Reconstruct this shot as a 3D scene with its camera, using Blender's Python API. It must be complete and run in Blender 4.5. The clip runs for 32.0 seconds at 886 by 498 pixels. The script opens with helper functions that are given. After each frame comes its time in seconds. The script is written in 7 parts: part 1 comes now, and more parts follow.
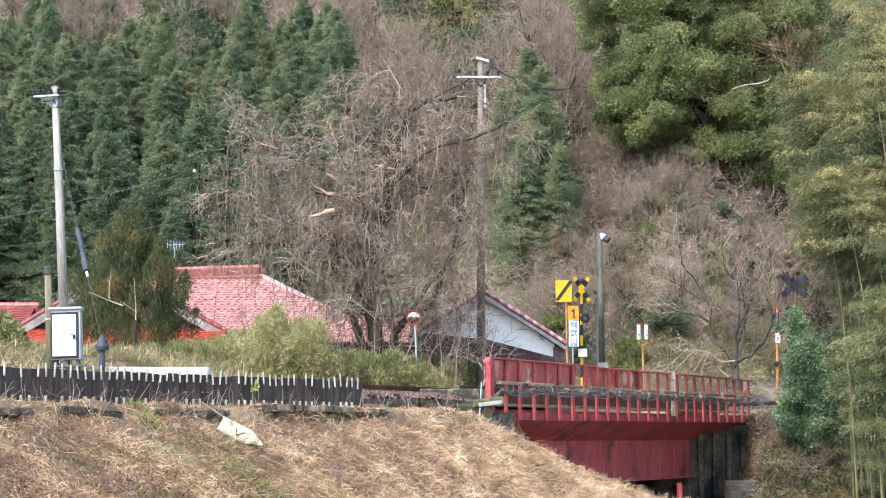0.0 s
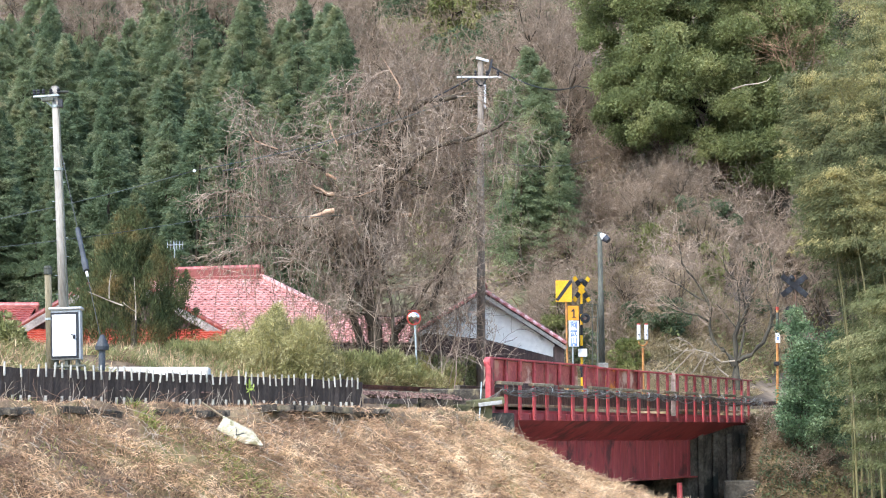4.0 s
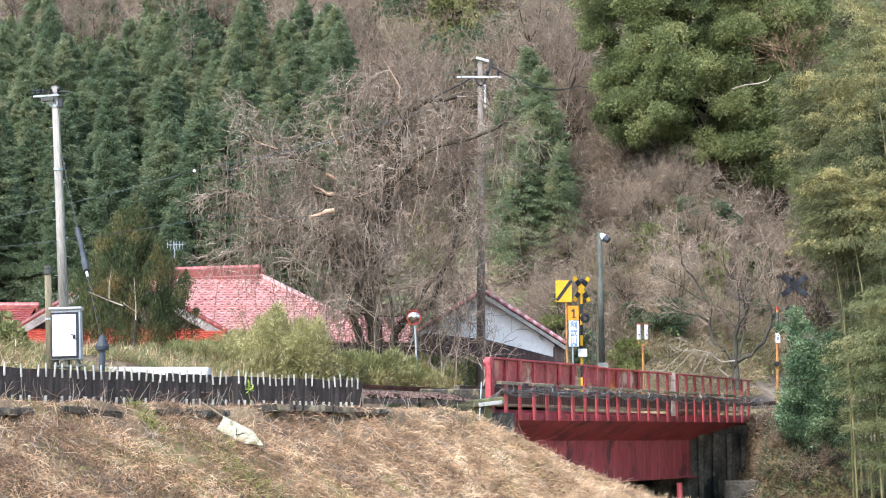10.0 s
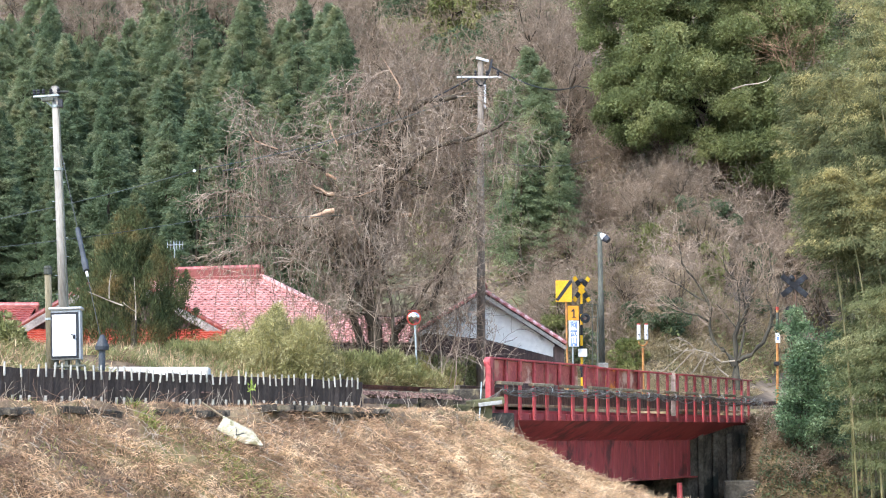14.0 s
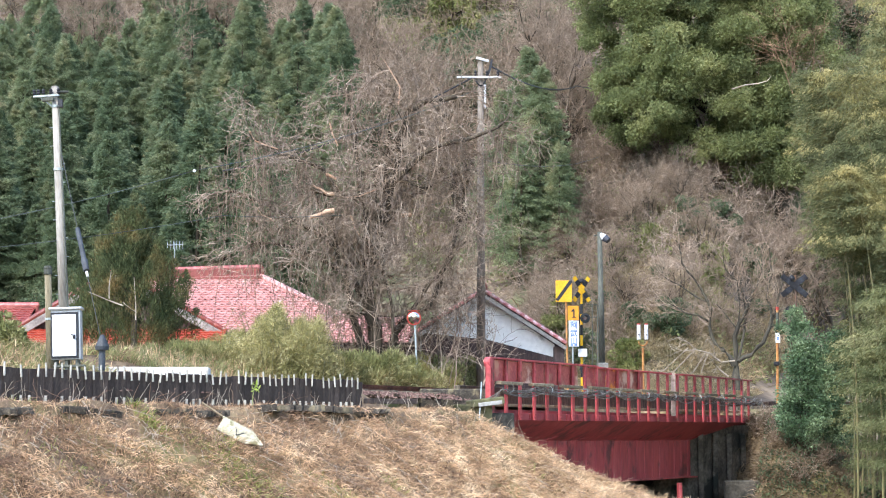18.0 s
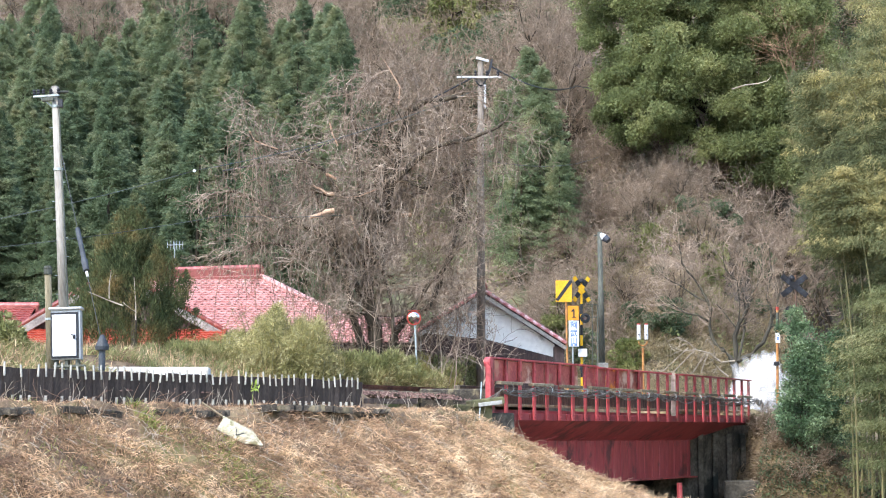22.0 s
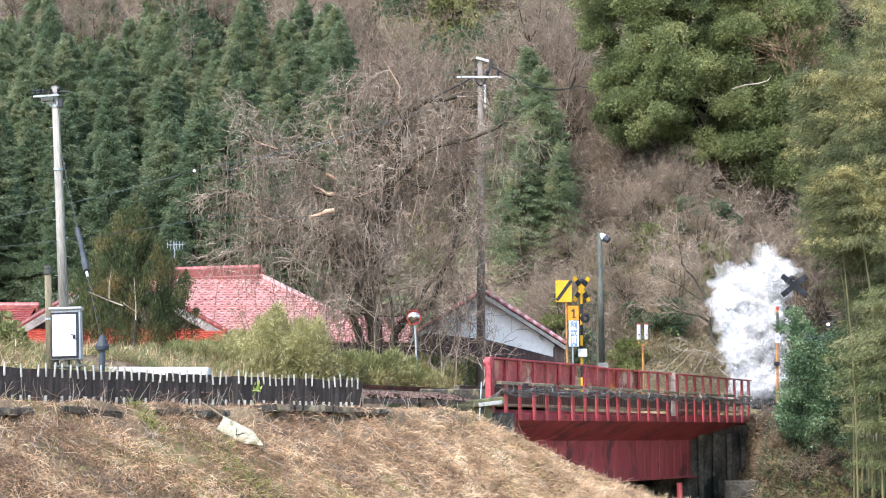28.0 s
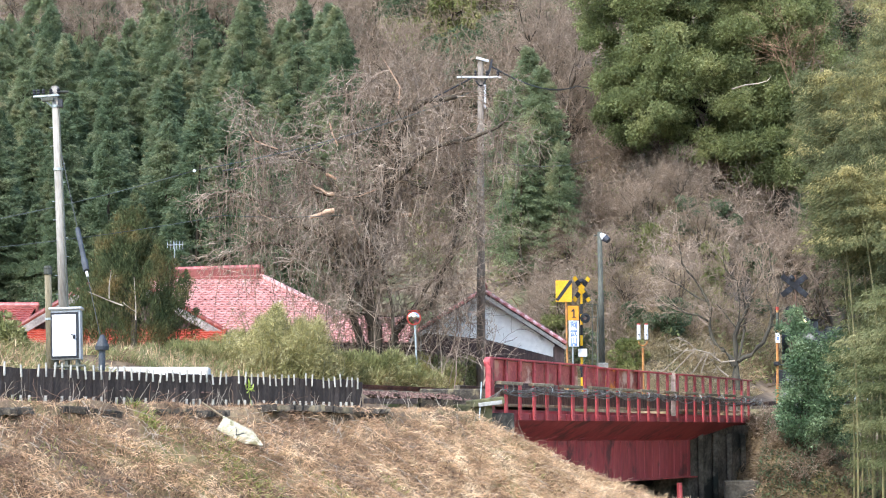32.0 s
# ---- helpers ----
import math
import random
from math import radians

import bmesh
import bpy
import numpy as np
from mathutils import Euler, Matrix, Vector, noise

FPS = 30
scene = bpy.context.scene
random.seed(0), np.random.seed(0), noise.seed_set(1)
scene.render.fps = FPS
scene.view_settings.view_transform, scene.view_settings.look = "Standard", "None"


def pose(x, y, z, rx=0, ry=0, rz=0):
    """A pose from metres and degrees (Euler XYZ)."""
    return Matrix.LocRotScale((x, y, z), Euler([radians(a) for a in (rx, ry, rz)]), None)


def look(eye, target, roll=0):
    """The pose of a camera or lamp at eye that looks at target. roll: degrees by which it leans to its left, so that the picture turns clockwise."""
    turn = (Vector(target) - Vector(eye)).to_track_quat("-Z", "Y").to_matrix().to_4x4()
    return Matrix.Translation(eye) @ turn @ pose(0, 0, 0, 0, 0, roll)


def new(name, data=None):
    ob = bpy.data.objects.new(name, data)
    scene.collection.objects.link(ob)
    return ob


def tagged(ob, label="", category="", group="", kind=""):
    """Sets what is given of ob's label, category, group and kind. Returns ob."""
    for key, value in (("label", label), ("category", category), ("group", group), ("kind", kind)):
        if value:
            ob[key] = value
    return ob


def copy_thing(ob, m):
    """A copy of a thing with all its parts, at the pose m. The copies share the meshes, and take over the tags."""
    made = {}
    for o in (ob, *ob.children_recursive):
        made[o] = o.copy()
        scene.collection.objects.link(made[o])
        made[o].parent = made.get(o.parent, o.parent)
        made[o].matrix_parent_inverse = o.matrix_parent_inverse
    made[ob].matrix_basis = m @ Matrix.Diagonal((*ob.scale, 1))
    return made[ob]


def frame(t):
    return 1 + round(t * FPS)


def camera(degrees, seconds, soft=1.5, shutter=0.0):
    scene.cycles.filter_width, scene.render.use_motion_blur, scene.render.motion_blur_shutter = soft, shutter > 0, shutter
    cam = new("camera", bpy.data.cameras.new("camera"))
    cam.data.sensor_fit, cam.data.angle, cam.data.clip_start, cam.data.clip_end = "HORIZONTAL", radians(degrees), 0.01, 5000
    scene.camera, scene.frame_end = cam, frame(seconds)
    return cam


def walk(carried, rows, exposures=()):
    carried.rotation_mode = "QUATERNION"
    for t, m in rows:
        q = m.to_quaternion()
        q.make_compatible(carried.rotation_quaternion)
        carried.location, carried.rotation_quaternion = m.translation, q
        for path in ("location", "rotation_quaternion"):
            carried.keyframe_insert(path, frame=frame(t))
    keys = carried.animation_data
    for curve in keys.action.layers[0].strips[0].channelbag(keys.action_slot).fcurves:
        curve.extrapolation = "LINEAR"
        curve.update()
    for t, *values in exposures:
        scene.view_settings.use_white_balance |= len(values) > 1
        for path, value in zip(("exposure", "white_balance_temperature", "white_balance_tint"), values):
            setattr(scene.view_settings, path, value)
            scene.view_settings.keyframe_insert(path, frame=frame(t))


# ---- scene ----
cam = camera(25.98, 32.0, soft=1.1)
EYE = (0.0, 0.0, 1.5)
walk(cam, [(0.0, look(EYE, (0, 34, 4.89))), (32.0, look(EYE, (0, 34, 4.89)))])

# ---- light ----
SUN_ELEVATION, SUN_AZIMUTH = radians(48), radians(215)  # high thin cloud, sun behind the camera's left shoulder
world = bpy.data.worlds.new("sky")
world.use_nodes = True
scene.world = world
wn = world.node_tree.nodes
sky = wn.new("ShaderNodeTexSky")
sky.sky_type, sky.sun_disc = "NISHITA", False
sky.sun_elevation, sky.sun_rotation = SUN_ELEVATION, SUN_AZIMUTH
sky.dust_density, sky.air_density = 1.0, 1.0
wn["Background"].inputs["Strength"].default_value = 0.15
world.node_tree.links.new(sky.outputs["Color"], wn["Background"].inputs["Color"])
sun_data = bpy.data.lights.new("sun", "SUN")
sun_data.energy, sun_data.angle, sun_data.color = 1.65, radians(14), (1.0, 0.97, 0.955)
sun = new("sun", sun_data)
sun_way = Vector((math.sin(SUN_AZIMUTH) * math.cos(SUN_ELEVATION), math.cos(SUN_AZIMUTH) * math.cos(SUN_ELEVATION), math.sin(SUN_ELEVATION)))
sun.matrix_world = look(sun_way * 300, (0, 0, 0))
scene.view_settings.exposure = 1.69
scene.view_settings.use_white_balance = True
scene.view_settings.white_balance_temperature = 6270
scene.cycles.transparent_max_bounces = 24  # veils of steam overlap


# ---- materials ----
def rgb(h):
    """Linear colour from an sRGB hex string."""
    c = [int(h[i:i + 2], 16) / 255 for i in (0, 2, 4)]
    return tuple(v / 12.92 if v <= 0.04045 else ((v + 0.055) / 1.055) ** 2.4 for v in c) + (1.0,)


def surface(name, dark, mid, light, scale=6.0, rough=0.8, bump=0.3, metal=0.0, fine=8.0, stretch=(1, 1, 1), vary=0.15, island=False,
            translucent=0.0, coords="Object", stain=None, stain_amount=0.5, stain_scale=1.2, gloss=0.5):
    """A material with colour at two scales of noise, relief and variation from piece to piece."""
    m = bpy.data.materials.new(name)
    m.use_nodes = True
    nt = m.node_tree
    n, lk = nt.nodes, nt.links
    bsdf = n["Principled BSDF"]
    tc, mp = n.new("ShaderNodeTexCoord"), n.new("ShaderNodeMapping")
    mp.inputs["Scale"].default_value = stretch
    lk.new(tc.outputs[coords], mp.inputs["Vector"])
    big, small = n.new("ShaderNodeTexNoise"), n.new("ShaderNodeTexNoise")
    big.inputs["Scale"].default_value, small.inputs["Scale"].default_value = scale, scale * fine
    big.inputs["Detail"].default_value, small.inputs["Detail"].default_value = 4, 5
    for t in (big, small):
        lk.new(mp.outputs["Vector"], t.inputs["Vector"])
    mix = n.new("ShaderNodeMix")
    mix.inputs["Factor"].default_value = 0.4
    lk.new(big.outputs["Fac"], mix.inputs["A"])
    lk.new(small.outputs["Fac"], mix.inputs["B"])
    fac = mix.outputs["Result"]
    ramp = n.new("ShaderNodeValToRGB")
    els = ramp.color_ramp.elements
    els[0].position, els[0].color = 0.36, dark
    els[1].position, els[1].color = 0.64, light
    e = els.new(0.5)
    e.color = mid
    lk.new(fac, ramp.inputs["Fac"])
    colour = ramp.outputs["Color"]
    if stain:
        sn, sr, sm = n.new("ShaderNodeTexNoise"), n.new("ShaderNodeValToRGB"), n.new("ShaderNodeMix")
        sn.inputs["Scale"].default_value, sn.inputs["Detail"].default_value = stain_scale, 8
        sn.inputs["Roughness"].default_value = 0.65
        lk.new(tc.outputs[coords], sn.inputs["Vector"])
        sr.color_ramp.elements[0].position, sr.color_ramp.elements[1].position = 0.66 - 0.3 * stain_amount, 0.74 - 0.26 * stain_amount
        sm.data_type = "RGBA"
        lk.new(sn.outputs["Fac"], sr.inputs["Fac"])
        lk.new(sr.outputs["Color"], sm.inputs["Factor"])
        lk.new(colour, sm.inputs["A"])
        sm.inputs["B"].default_value = stain
        colour = sm.outputs["Result"]
    hsv = n.new("ShaderNodeHueSaturation")
    lk.new(colour, hsv.inputs["Color"])
    if island:
        pick = n.new("ShaderNodeNewGeometry").outputs["Random Per Island"]
    else:
        pick = n.new("ShaderNodeObjectInfo").outputs["Random"]
    rg = n.new("ShaderNodeMapRange")
    rg.inputs["To Min"].default_value, rg.inputs["To Max"].default_value = 1 - vary, 1 + vary
    lk.new(pick, rg.inputs["Value"])
    lk.new(rg.outputs["Result"], hsv.inputs["Value"])
    lk.new(hsv.outputs["Color"], bsdf.inputs["Base Color"])
    bsdf.inputs["Roughness"].default_value, bsdf.inputs["Metallic"].default_value = rough, metal
    bsdf.inputs["Specular IOR Level"].default_value = gloss
    if bump:
        b = n.new("ShaderNodeBump")
        b.inputs["Strength"].default_value, b.inputs["Distance"].default_value = bump, 0.02
        lk.new(fac, b.inputs["Height"])
        lk.new(b.outputs["Normal"], bsdf.inputs["Normal"])
    if translucent:
        tr, ad = n.new("ShaderNodeBsdfTranslucent"), n.new("ShaderNodeMixShader")
        ad.inputs["Fac"].default_value = translucent
        lk.new(hsv.outputs["Color"], tr.inputs["Color"])
        lk.new(bsdf.outputs["BSDF"], ad.inputs[1])
        lk.new(tr.outputs["BSDF"], ad.inputs[2])
        lk.new(ad.outputs["Shader"], n["Material Output"].inputs["Surface"])
    return m


def leafy(name, dark, mid, light, scale=0.8, vary=0.35, translucent=0.25, rough=0.55, gloss=0.3, fine=3.0):
    return surface(name, rgb(dark), rgb(mid), rgb(light), scale, rough, 0, fine=fine, vary=vary, island=True, translucent=translucent, gloss=gloss)


M = {}
M["soil"] = surface("dry_ground", rgb("4a3c2c"), rgb("77644c"), rgb("94805f"), 0.9, 0.95, 0.6, stain=rgb("6b6a3c"), stain_amount=0.45, stain_scale=0.35)
M["litter"] = surface("leaf_litter", rgb("4c4236"), rgb("68594a"), rgb("84745f"), 0.25, 0.95, 0.6, stain=rgb("55603a"), stain_amount=0.5, stain_scale=0.12)
M["ballast"] = surface("ballast", rgb("3a2a24"), rgb("6b5046"), rgb("947a6c"), 12, 0.95, 1.0, vary=0.2, island=True)
M["concrete"] = surface("concrete", rgb("82807a"), rgb("a09d95"), rgb("b8b5ad"), 1.5, 0.9, 0.25, stain=rgb("5c5a52"), stain_amount=0.4)
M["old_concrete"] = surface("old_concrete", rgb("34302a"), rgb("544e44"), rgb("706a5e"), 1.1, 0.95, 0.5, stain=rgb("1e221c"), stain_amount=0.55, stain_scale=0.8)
M["mossy"] = surface("mossy_concrete", rgb("4a4a34"), rgb("6c6848"), rgb("8c8664"), 1.0, 0.95, 0.5, stain=rgb("35381f"), stain_amount=0.5, stain_scale=0.7)
M["white_concrete"] = surface("pale_concrete", rgb("cfccc4"), rgb("dedcd6"), rgb("eae8e4"), 1.0, 0.85, 0.15)
M["pole"] = surface("pole_concrete", rgb("787268"), rgb("8e887e"), rgb("a39d92"), 3, 0.85, 0.2, stretch=(1, 1, 0.2), stain=rgb("7a776e"), stain_amount=0.3)
M["dark_pole"] = surface("weathered_pole", rgb("40423a"), rgb("56584e"), rgb("6c6e64"), 3, 0.85, 0.2, stretch=(1, 1, 0.2))
M["red"] = surface("red_paint", rgb("963a3c"), rgb("b84c4e"), rgb("cc6260"), 1.2, 0.55, 0.15, stain=rgb("6e3a2c"), stain_amount=0.35, stain_scale=1.6, vary=0.14)
M["red_rust"] = surface("rusted_red_panel", rgb("8a3c3a"), rgb("a84c46"), rgb("bc6658"), 1.5, 0.7, 0.25, stain=rgb("b47e66"), stain_amount=0.5, stain_scale=1.1, vary=0.2)
M["rust_patch"] = surface("peeling_red_panel", rgb("84403a"), rgb("a05848"), rgb("b87860"), 1.5, 0.75, 0.3, stain=rgb("dcb49c"), stain_amount=0.62, stain_scale=1.7, vary=0.2)
M["graffiti"] = surface("orange_daubed_panel", rgb("8a3c34"), rgb("a84a40"), rgb("bc6454"), 1.5, 0.7, 0.2, stain=rgb("e08a2c"), stain_amount=0.55, stain_scale=2.4, vary=0.1)
M["red_dark"] = surface("red_underside", rgb("7e3034"), rgb("9a3a3e"), rgb("aa484a"), 0.8, 0.6, 0.15, stretch=(1, 1, 0.3), stain=rgb("5a2628"), stain_amount=0.4, stain_scale=0.9)
M["rust_rail"] = surface("rusty_rail", rgb("3c251c"), rgb("5a3828"), rgb("74503c"), 4, 0.75, 0.3, metal=0.4)
M["sleeper"] = surface("sleeper", rgb("3c352c"), rgb("595042"), rgb("776c5a"), 3, 0.9, 0.5, stretch=(4, 4, 0.6))
M["black_board"] = surface("tarred_board", rgb("2e2622"), rgb("443932"), rgb("5a4e46"), 2, 0.85, 0.35, stretch=(5, 5, 0.8), vary=0.3)
M["galvanised"] = surface("galvanised_steel", rgb("8d9694"), rgb("aab3b0"), rgb("c4cac8"), 5, 0.55, 0.1, metal=0.35, stain=rgb("7d705c"), stain_amount=0.3)
M["white_paint"] = surface("white_paint", rgb("dedee0"), rgb("eaeaec"), rgb("f2f2f2"), 3, 0.45, 0.05, stain=rgb("c8c6bc"), stain_amount=0.2)
M["yellow"] = surface("yellow_paint", rgb("d6a010"), rgb("e8b418"), rgb("f0c42c"), 3, 0.5, 0.05, stain=rgb("a8842c"), stain_amount=0.25)
M["orange"] = surface("orange_paint", rgb("dc8a10"), rgb("ea9a18"), rgb("f2a828"), 3, 0.5, 0.05)
M["black"] = surface("black_paint", rgb("16161a"), rgb("202024"), rgb("303034"), 3, 0.5, 0.1)
M["wire"] = surface("black_cable", rgb("1c1e20"), rgb("2c2e30"), rgb("3c3e40"), 3, 0.6, 0)
M["grey_cable"] = surface("weathered_cable", rgb("5a524a"), rgb("7e766c"), rgb("a89e94"), 5, 0.8, 0.1, vary=0.35)
M["timber"] = surface("grey_timber", rgb("6a5c48"), rgb("8c7c62"), rgb("a8987c"), 2, 0.9, 0.4, stretch=(1, 6, 6), vary=0.2)
# tile reds are paled to pink: glare off the roof is in the colour
M["tile"] = surface("red_roof_tile", rgb("a86c64"), rgb("ce988f"), rgb("e6c2ba"), 3, 0.28, 0.05, vary=0.12, gloss=0.8)
M["tile_ridge"] = surface("ridge_tile", rgb("6a322b"), rgb("844238"), rgb("9a5a4e"), 4, 0.4, 0.15, vary=0.15)
M["tile_dark"] = surface("deep_red_tile", rgb("8a3e38"), rgb("a8544c"), rgb("c47a70"), 3, 0.3, 0.1, vary=0.2, gloss=0.8)
M["tile_bright"] = surface("orange_red_tile", rgb("983e2c"), rgb("b4503c"), rgb("c66c56"), 4, 0.4, 0.15, vary=0.15)
M["plaster"] = surface("white_plaster", rgb("dcdad4"), rgb("eceae4"), rgb("f6f4ee"), 1.0, 0.9, 0.15, stain=rgb("a29e94"), stain_amount=0.3)
M["brown_wood"] = surface("dark_boarding", rgb("3c3030"), rgb("54443f"), rgb("685650"), 2, 0.85, 0.3, stretch=(5, 5, 0.5))
M["grey_wood"] = surface("weathered_bargeboard", rgb("76706a"), rgb("948e86"), rgb("aaa49a"), 2, 0.9, 0.3)
M["bark"] = surface("bark", rgb("302a20"), rgb("4c4234"), rgb("6a5e4c"), 2.5, 0.95, 0.5, stretch=(1, 1, 0.3))
M["twig"] = surface("twigs", rgb("66584a"), rgb("907e6c"), rgb("bcaa96"), 0.8, 0.9, 0.0, vary=0.35, island=True)
M["cherry_twig"] = surface("cherry_twigs", rgb("726252"), rgb("9e8a76"), rgb("c2ae98"), 0.6, 0.9, 0.0, vary=0.3, island=True)
M["stake"] = surface("weathered_stake", rgb("8c887c"), rgb("a8a498"), rgb("c2beb2"), 5, 0.7, 0.1)
M["pale_twig"] = surface("pale_twigs", rgb("8c7e6e"), rgb("aa9c8a"), rgb("c8bca8"), 0.6, 0.9, 0.0, vary=0.2, island=True)
# paler than the near twigs: distance haze is put into the colour
M["far_twig"] = surface("far_twigs", rgb("70604f"), rgb("917d69"), rgb("b09c86"), 0.4, 0.9, 0.0, vary=0.2, island=True)
M["brown_twig"] = surface("withered_twigs", rgb("64503e"), rgb("866a52"), rgb("a88a6c"), 0.6, 0.9, 0.0, vary=0.2, island=True)
M["cut_wood"] = surface("bare_wood", rgb("a07c60"), rgb("c09c80"), rgb("d6b89c"), 3, 0.85, 0.2)
# conifer greens are lifted in colour to stand in for distance haze
M["cedar"] = leafy("cedar_sprays", "5a6a4e", "788666", "a0a27c", 0.3, 0.3, 0.5, 0.8, 0.1)
M["cypress"] = leafy("cypress_sprays", "445036", "626a48", "8e7c54", 0.9, 0.35, 0.3, 0.8, 0.1)
M["evergreen"] = leafy("evergreen_leaves", "626a48", "80885a", "a8aa77", 0.3, 0.3, 0.5, 0.7, 0.15)
M["bamboo"] = leafy("bamboo_leaves", "484f38", "707450", "bcae74", 0.35, 0.3, 0.25, 0.7, 0.15)
M["bamboo_low"] = leafy("young_bamboo_leaves", "505a3e", "767c54", "aca87c", 0.35, 0.3, 0.35, 0.7, 0.15)
M["shrub"] = leafy("glossy_shrub_leaves", "40583e", "627a56", "98aa82", 0.9, 0.5, 0.25, 0.5, 0.35)
M["weeds"] = leafy("green_weeds", "626a42", "90905e", "c2b888", 1.4, 0.4, 0.3)
M["sasa"] = leafy("dwarf_bamboo_leaves", "767448", "a49c66", "d6ca98", 0.9, 0.4, 0.35)
M["straw"] = leafy("dry_grass", "826852", "c6a582", "f2d6b0", 1.1, 0.5, 0.25, 0.8, 0.2)
M["straw_pale"] = leafy("bleached_grass", "b89a74", "d8bc94", "f0dcba", 1.1, 0.4, 0.25, 0.8, 0.2)
M["straw_dark"] = leafy("dead_stems", "5c4a3c", "846a58", "aa8e76", 0.8, 0.4, 0.2, 0.8, 0.2)
M["tuft"] = leafy("green_sprouts", "6a7a3c", "9aa454", "ccc88a", 1.4, 0.35, 0.35)
# the same conifer paler still: more haze mixed into its colour
M["cedar_hazed"] = leafy("hazed_cedar_sprays", "687858", "8a9470", "b4ac84", 0.3, 0.3, 0.5, 0.8, 0.1)
# darkened in colour for the deep shade at the conifers' foot
M["hill_leaf"] = leafy("hill_evergreen_leaves", "3e4e38", "5c6a4c", "7e8560", 0.2, 0.35, 0.25)
M["hill_yellow"] = leafy("hill_bamboo_leaves", "5a6238", "80844e", "a8a46c", 0.25, 0.35, 0.3)
M["hill_straw"] = leafy("yellowing_hill_grass", "6e6a4a", "98896a", "c0aa88", 0.25, 0.4, 0.3, 0.8, 0.2)
M["brush"] = leafy("hill_brush", "564a3c", "766650", "a2917a", 0.3, 0.4, 0.25, 0.8, 0.2)
M["brush_green"] = leafy("hill_greens", "525c3a", "74784c", "9a986a", 0.3, 0.4, 0.25, 0.7, 0.3)


# ---- building blocks ----
def mesh_of(name, verts, faces, material, smooth=False):
    """A mesh from arrays of points and faces (all with the same number of corners)."""
    me = bpy.data.meshes.new(name)
    verts, faces = np.asarray(verts, dtype=np.float32), np.asarray(faces, dtype=np.int32)
    k = faces.shape[1]
    me.vertices.add(len(verts))
    me.vertices.foreach_set("co", verts.ravel())
    me.loops.add(faces.size)
    me.loops.foreach_set("vertex_index", faces.ravel())
    me.polygons.add(len(faces))
    me.polygons.foreach_set("loop_start", np.arange(0, faces.size, k, dtype=np.int32))
    me.polygons.foreach_set("use_smooth", np.full(len(faces), smooth))
    me.update(calc_edges=True)
    me.materials.append(material)
    return me


def data_of(bm, name, material, smooth=False):
    me = bpy.data.meshes.new(name)
    bm.to_mesh(me)
    bm.free()
    for p in me.polygons:
        p.use_smooth = smooth
    me.materials.append(material)
    return me


def part(name, bm, material, parent=None, label="", smooth=False, at=None):
    """Links a bmesh (or a ready mesh) as one mesh object under a thing or a part."""
    me = bm if isinstance(bm, bpy.types.Mesh) else data_of(bm, name, material, smooth)
    ob = new(name, me)
    if parent:
        ob.parent = parent
    if at is not None:
        ob.matrix_basis = at
    return tagged(ob, label) if label else ob


def thing(name, label, category, at=None, group="", kind=""):
    ob = tagged(new(name), label, category, group, kind)
    if at is not None:
        ob.matrix_basis = at
    return ob


def box(size, centre=(0, 0, 0), bevel=0.0, bm=None, turn=None):
    bm = bm or bmesh.new()
    m = Matrix.Translation(centre) @ (turn.to_4x4() if turn else Matrix()) @ Matrix.Diagonal((*size, 1))
    made = bmesh.ops.create_cube(bm, size=1.0, matrix=m)["verts"]
    if bevel:
        edges = list({e for v in made for e in v.link_edges})
        bmesh.ops.bevel(bm, geom=edges, offset=bevel, segments=1, affect="EDGES", profile=0.5)
    return bm


def beam(a, b, w, h, bevel=0.0, bm=None):
    """A bar of section w x h from a to b, its h side as upright as it can be."""
    a, b = Vector(a), Vector(b)
    turn = (b - a).to_track_quat("Y", "Z").to_matrix()
    return box((w, (b - a).length, h), (a + b) / 2, bevel, bm, turn)


def rod(a, b, r1, r2=None, sides=10, bm=None):
    bm = bm or bmesh.new()
    a, b = Vector(a), Vector(b)
    m = Matrix.Translation((a + b) / 2) @ (b - a).to_track_quat("Z", "Y").to_matrix().to_4x4()
    bmesh.ops.create_cone(bm, cap_ends=True, segments=sides, radius1=r1, radius2=r1 if r2 is None else r2, depth=(b - a).length, matrix=m)
    return bm


def lathe(profile, sides=16, bm=None, at=(0, 0, 0)):
    """Turns (radius, height) pairs round the z axis."""
    bm = bm or bmesh.new()
    rings = []
    for r, z in profile:
        rings.append([bm.verts.new((at[0] + r * math.cos(2 * math.pi * i / sides), at[1] + r * math.sin(2 * math.pi * i / sides), at[2] + z)) for i in range(sides)])
    for lo, hi in zip(rings, rings[1:]):
        for i in range(sides):
            bm.faces.new((lo[i], lo[(i + 1) % sides], hi[(i + 1) % sides], hi[i]))
    bm.faces.new(list(reversed(rings[0])))
    bm.faces.new(rings[-1])
    return bm


def plate(points, thick, bm=None):
    """A flat plate from its outline, thickened along its normal."""
    bm = bm or bmesh.new()
    lo = [bm.verts.new(p) for p in points]
    n = (Vector(points[1]) - Vector(points[0])).cross(Vector(points[2]) - Vector(points[1])).normalized() * thick
    hi = [bm.verts.new(Vector(p) + n) for p in points]
    bm.faces.new(list(reversed(lo)))
    bm.faces.new(hi)
    k = len(points)
    for i in range(k):
        bm.faces.new((lo[i], lo[(i + 1) % k], hi[(i + 1) % k], hi[i]))
    return bm


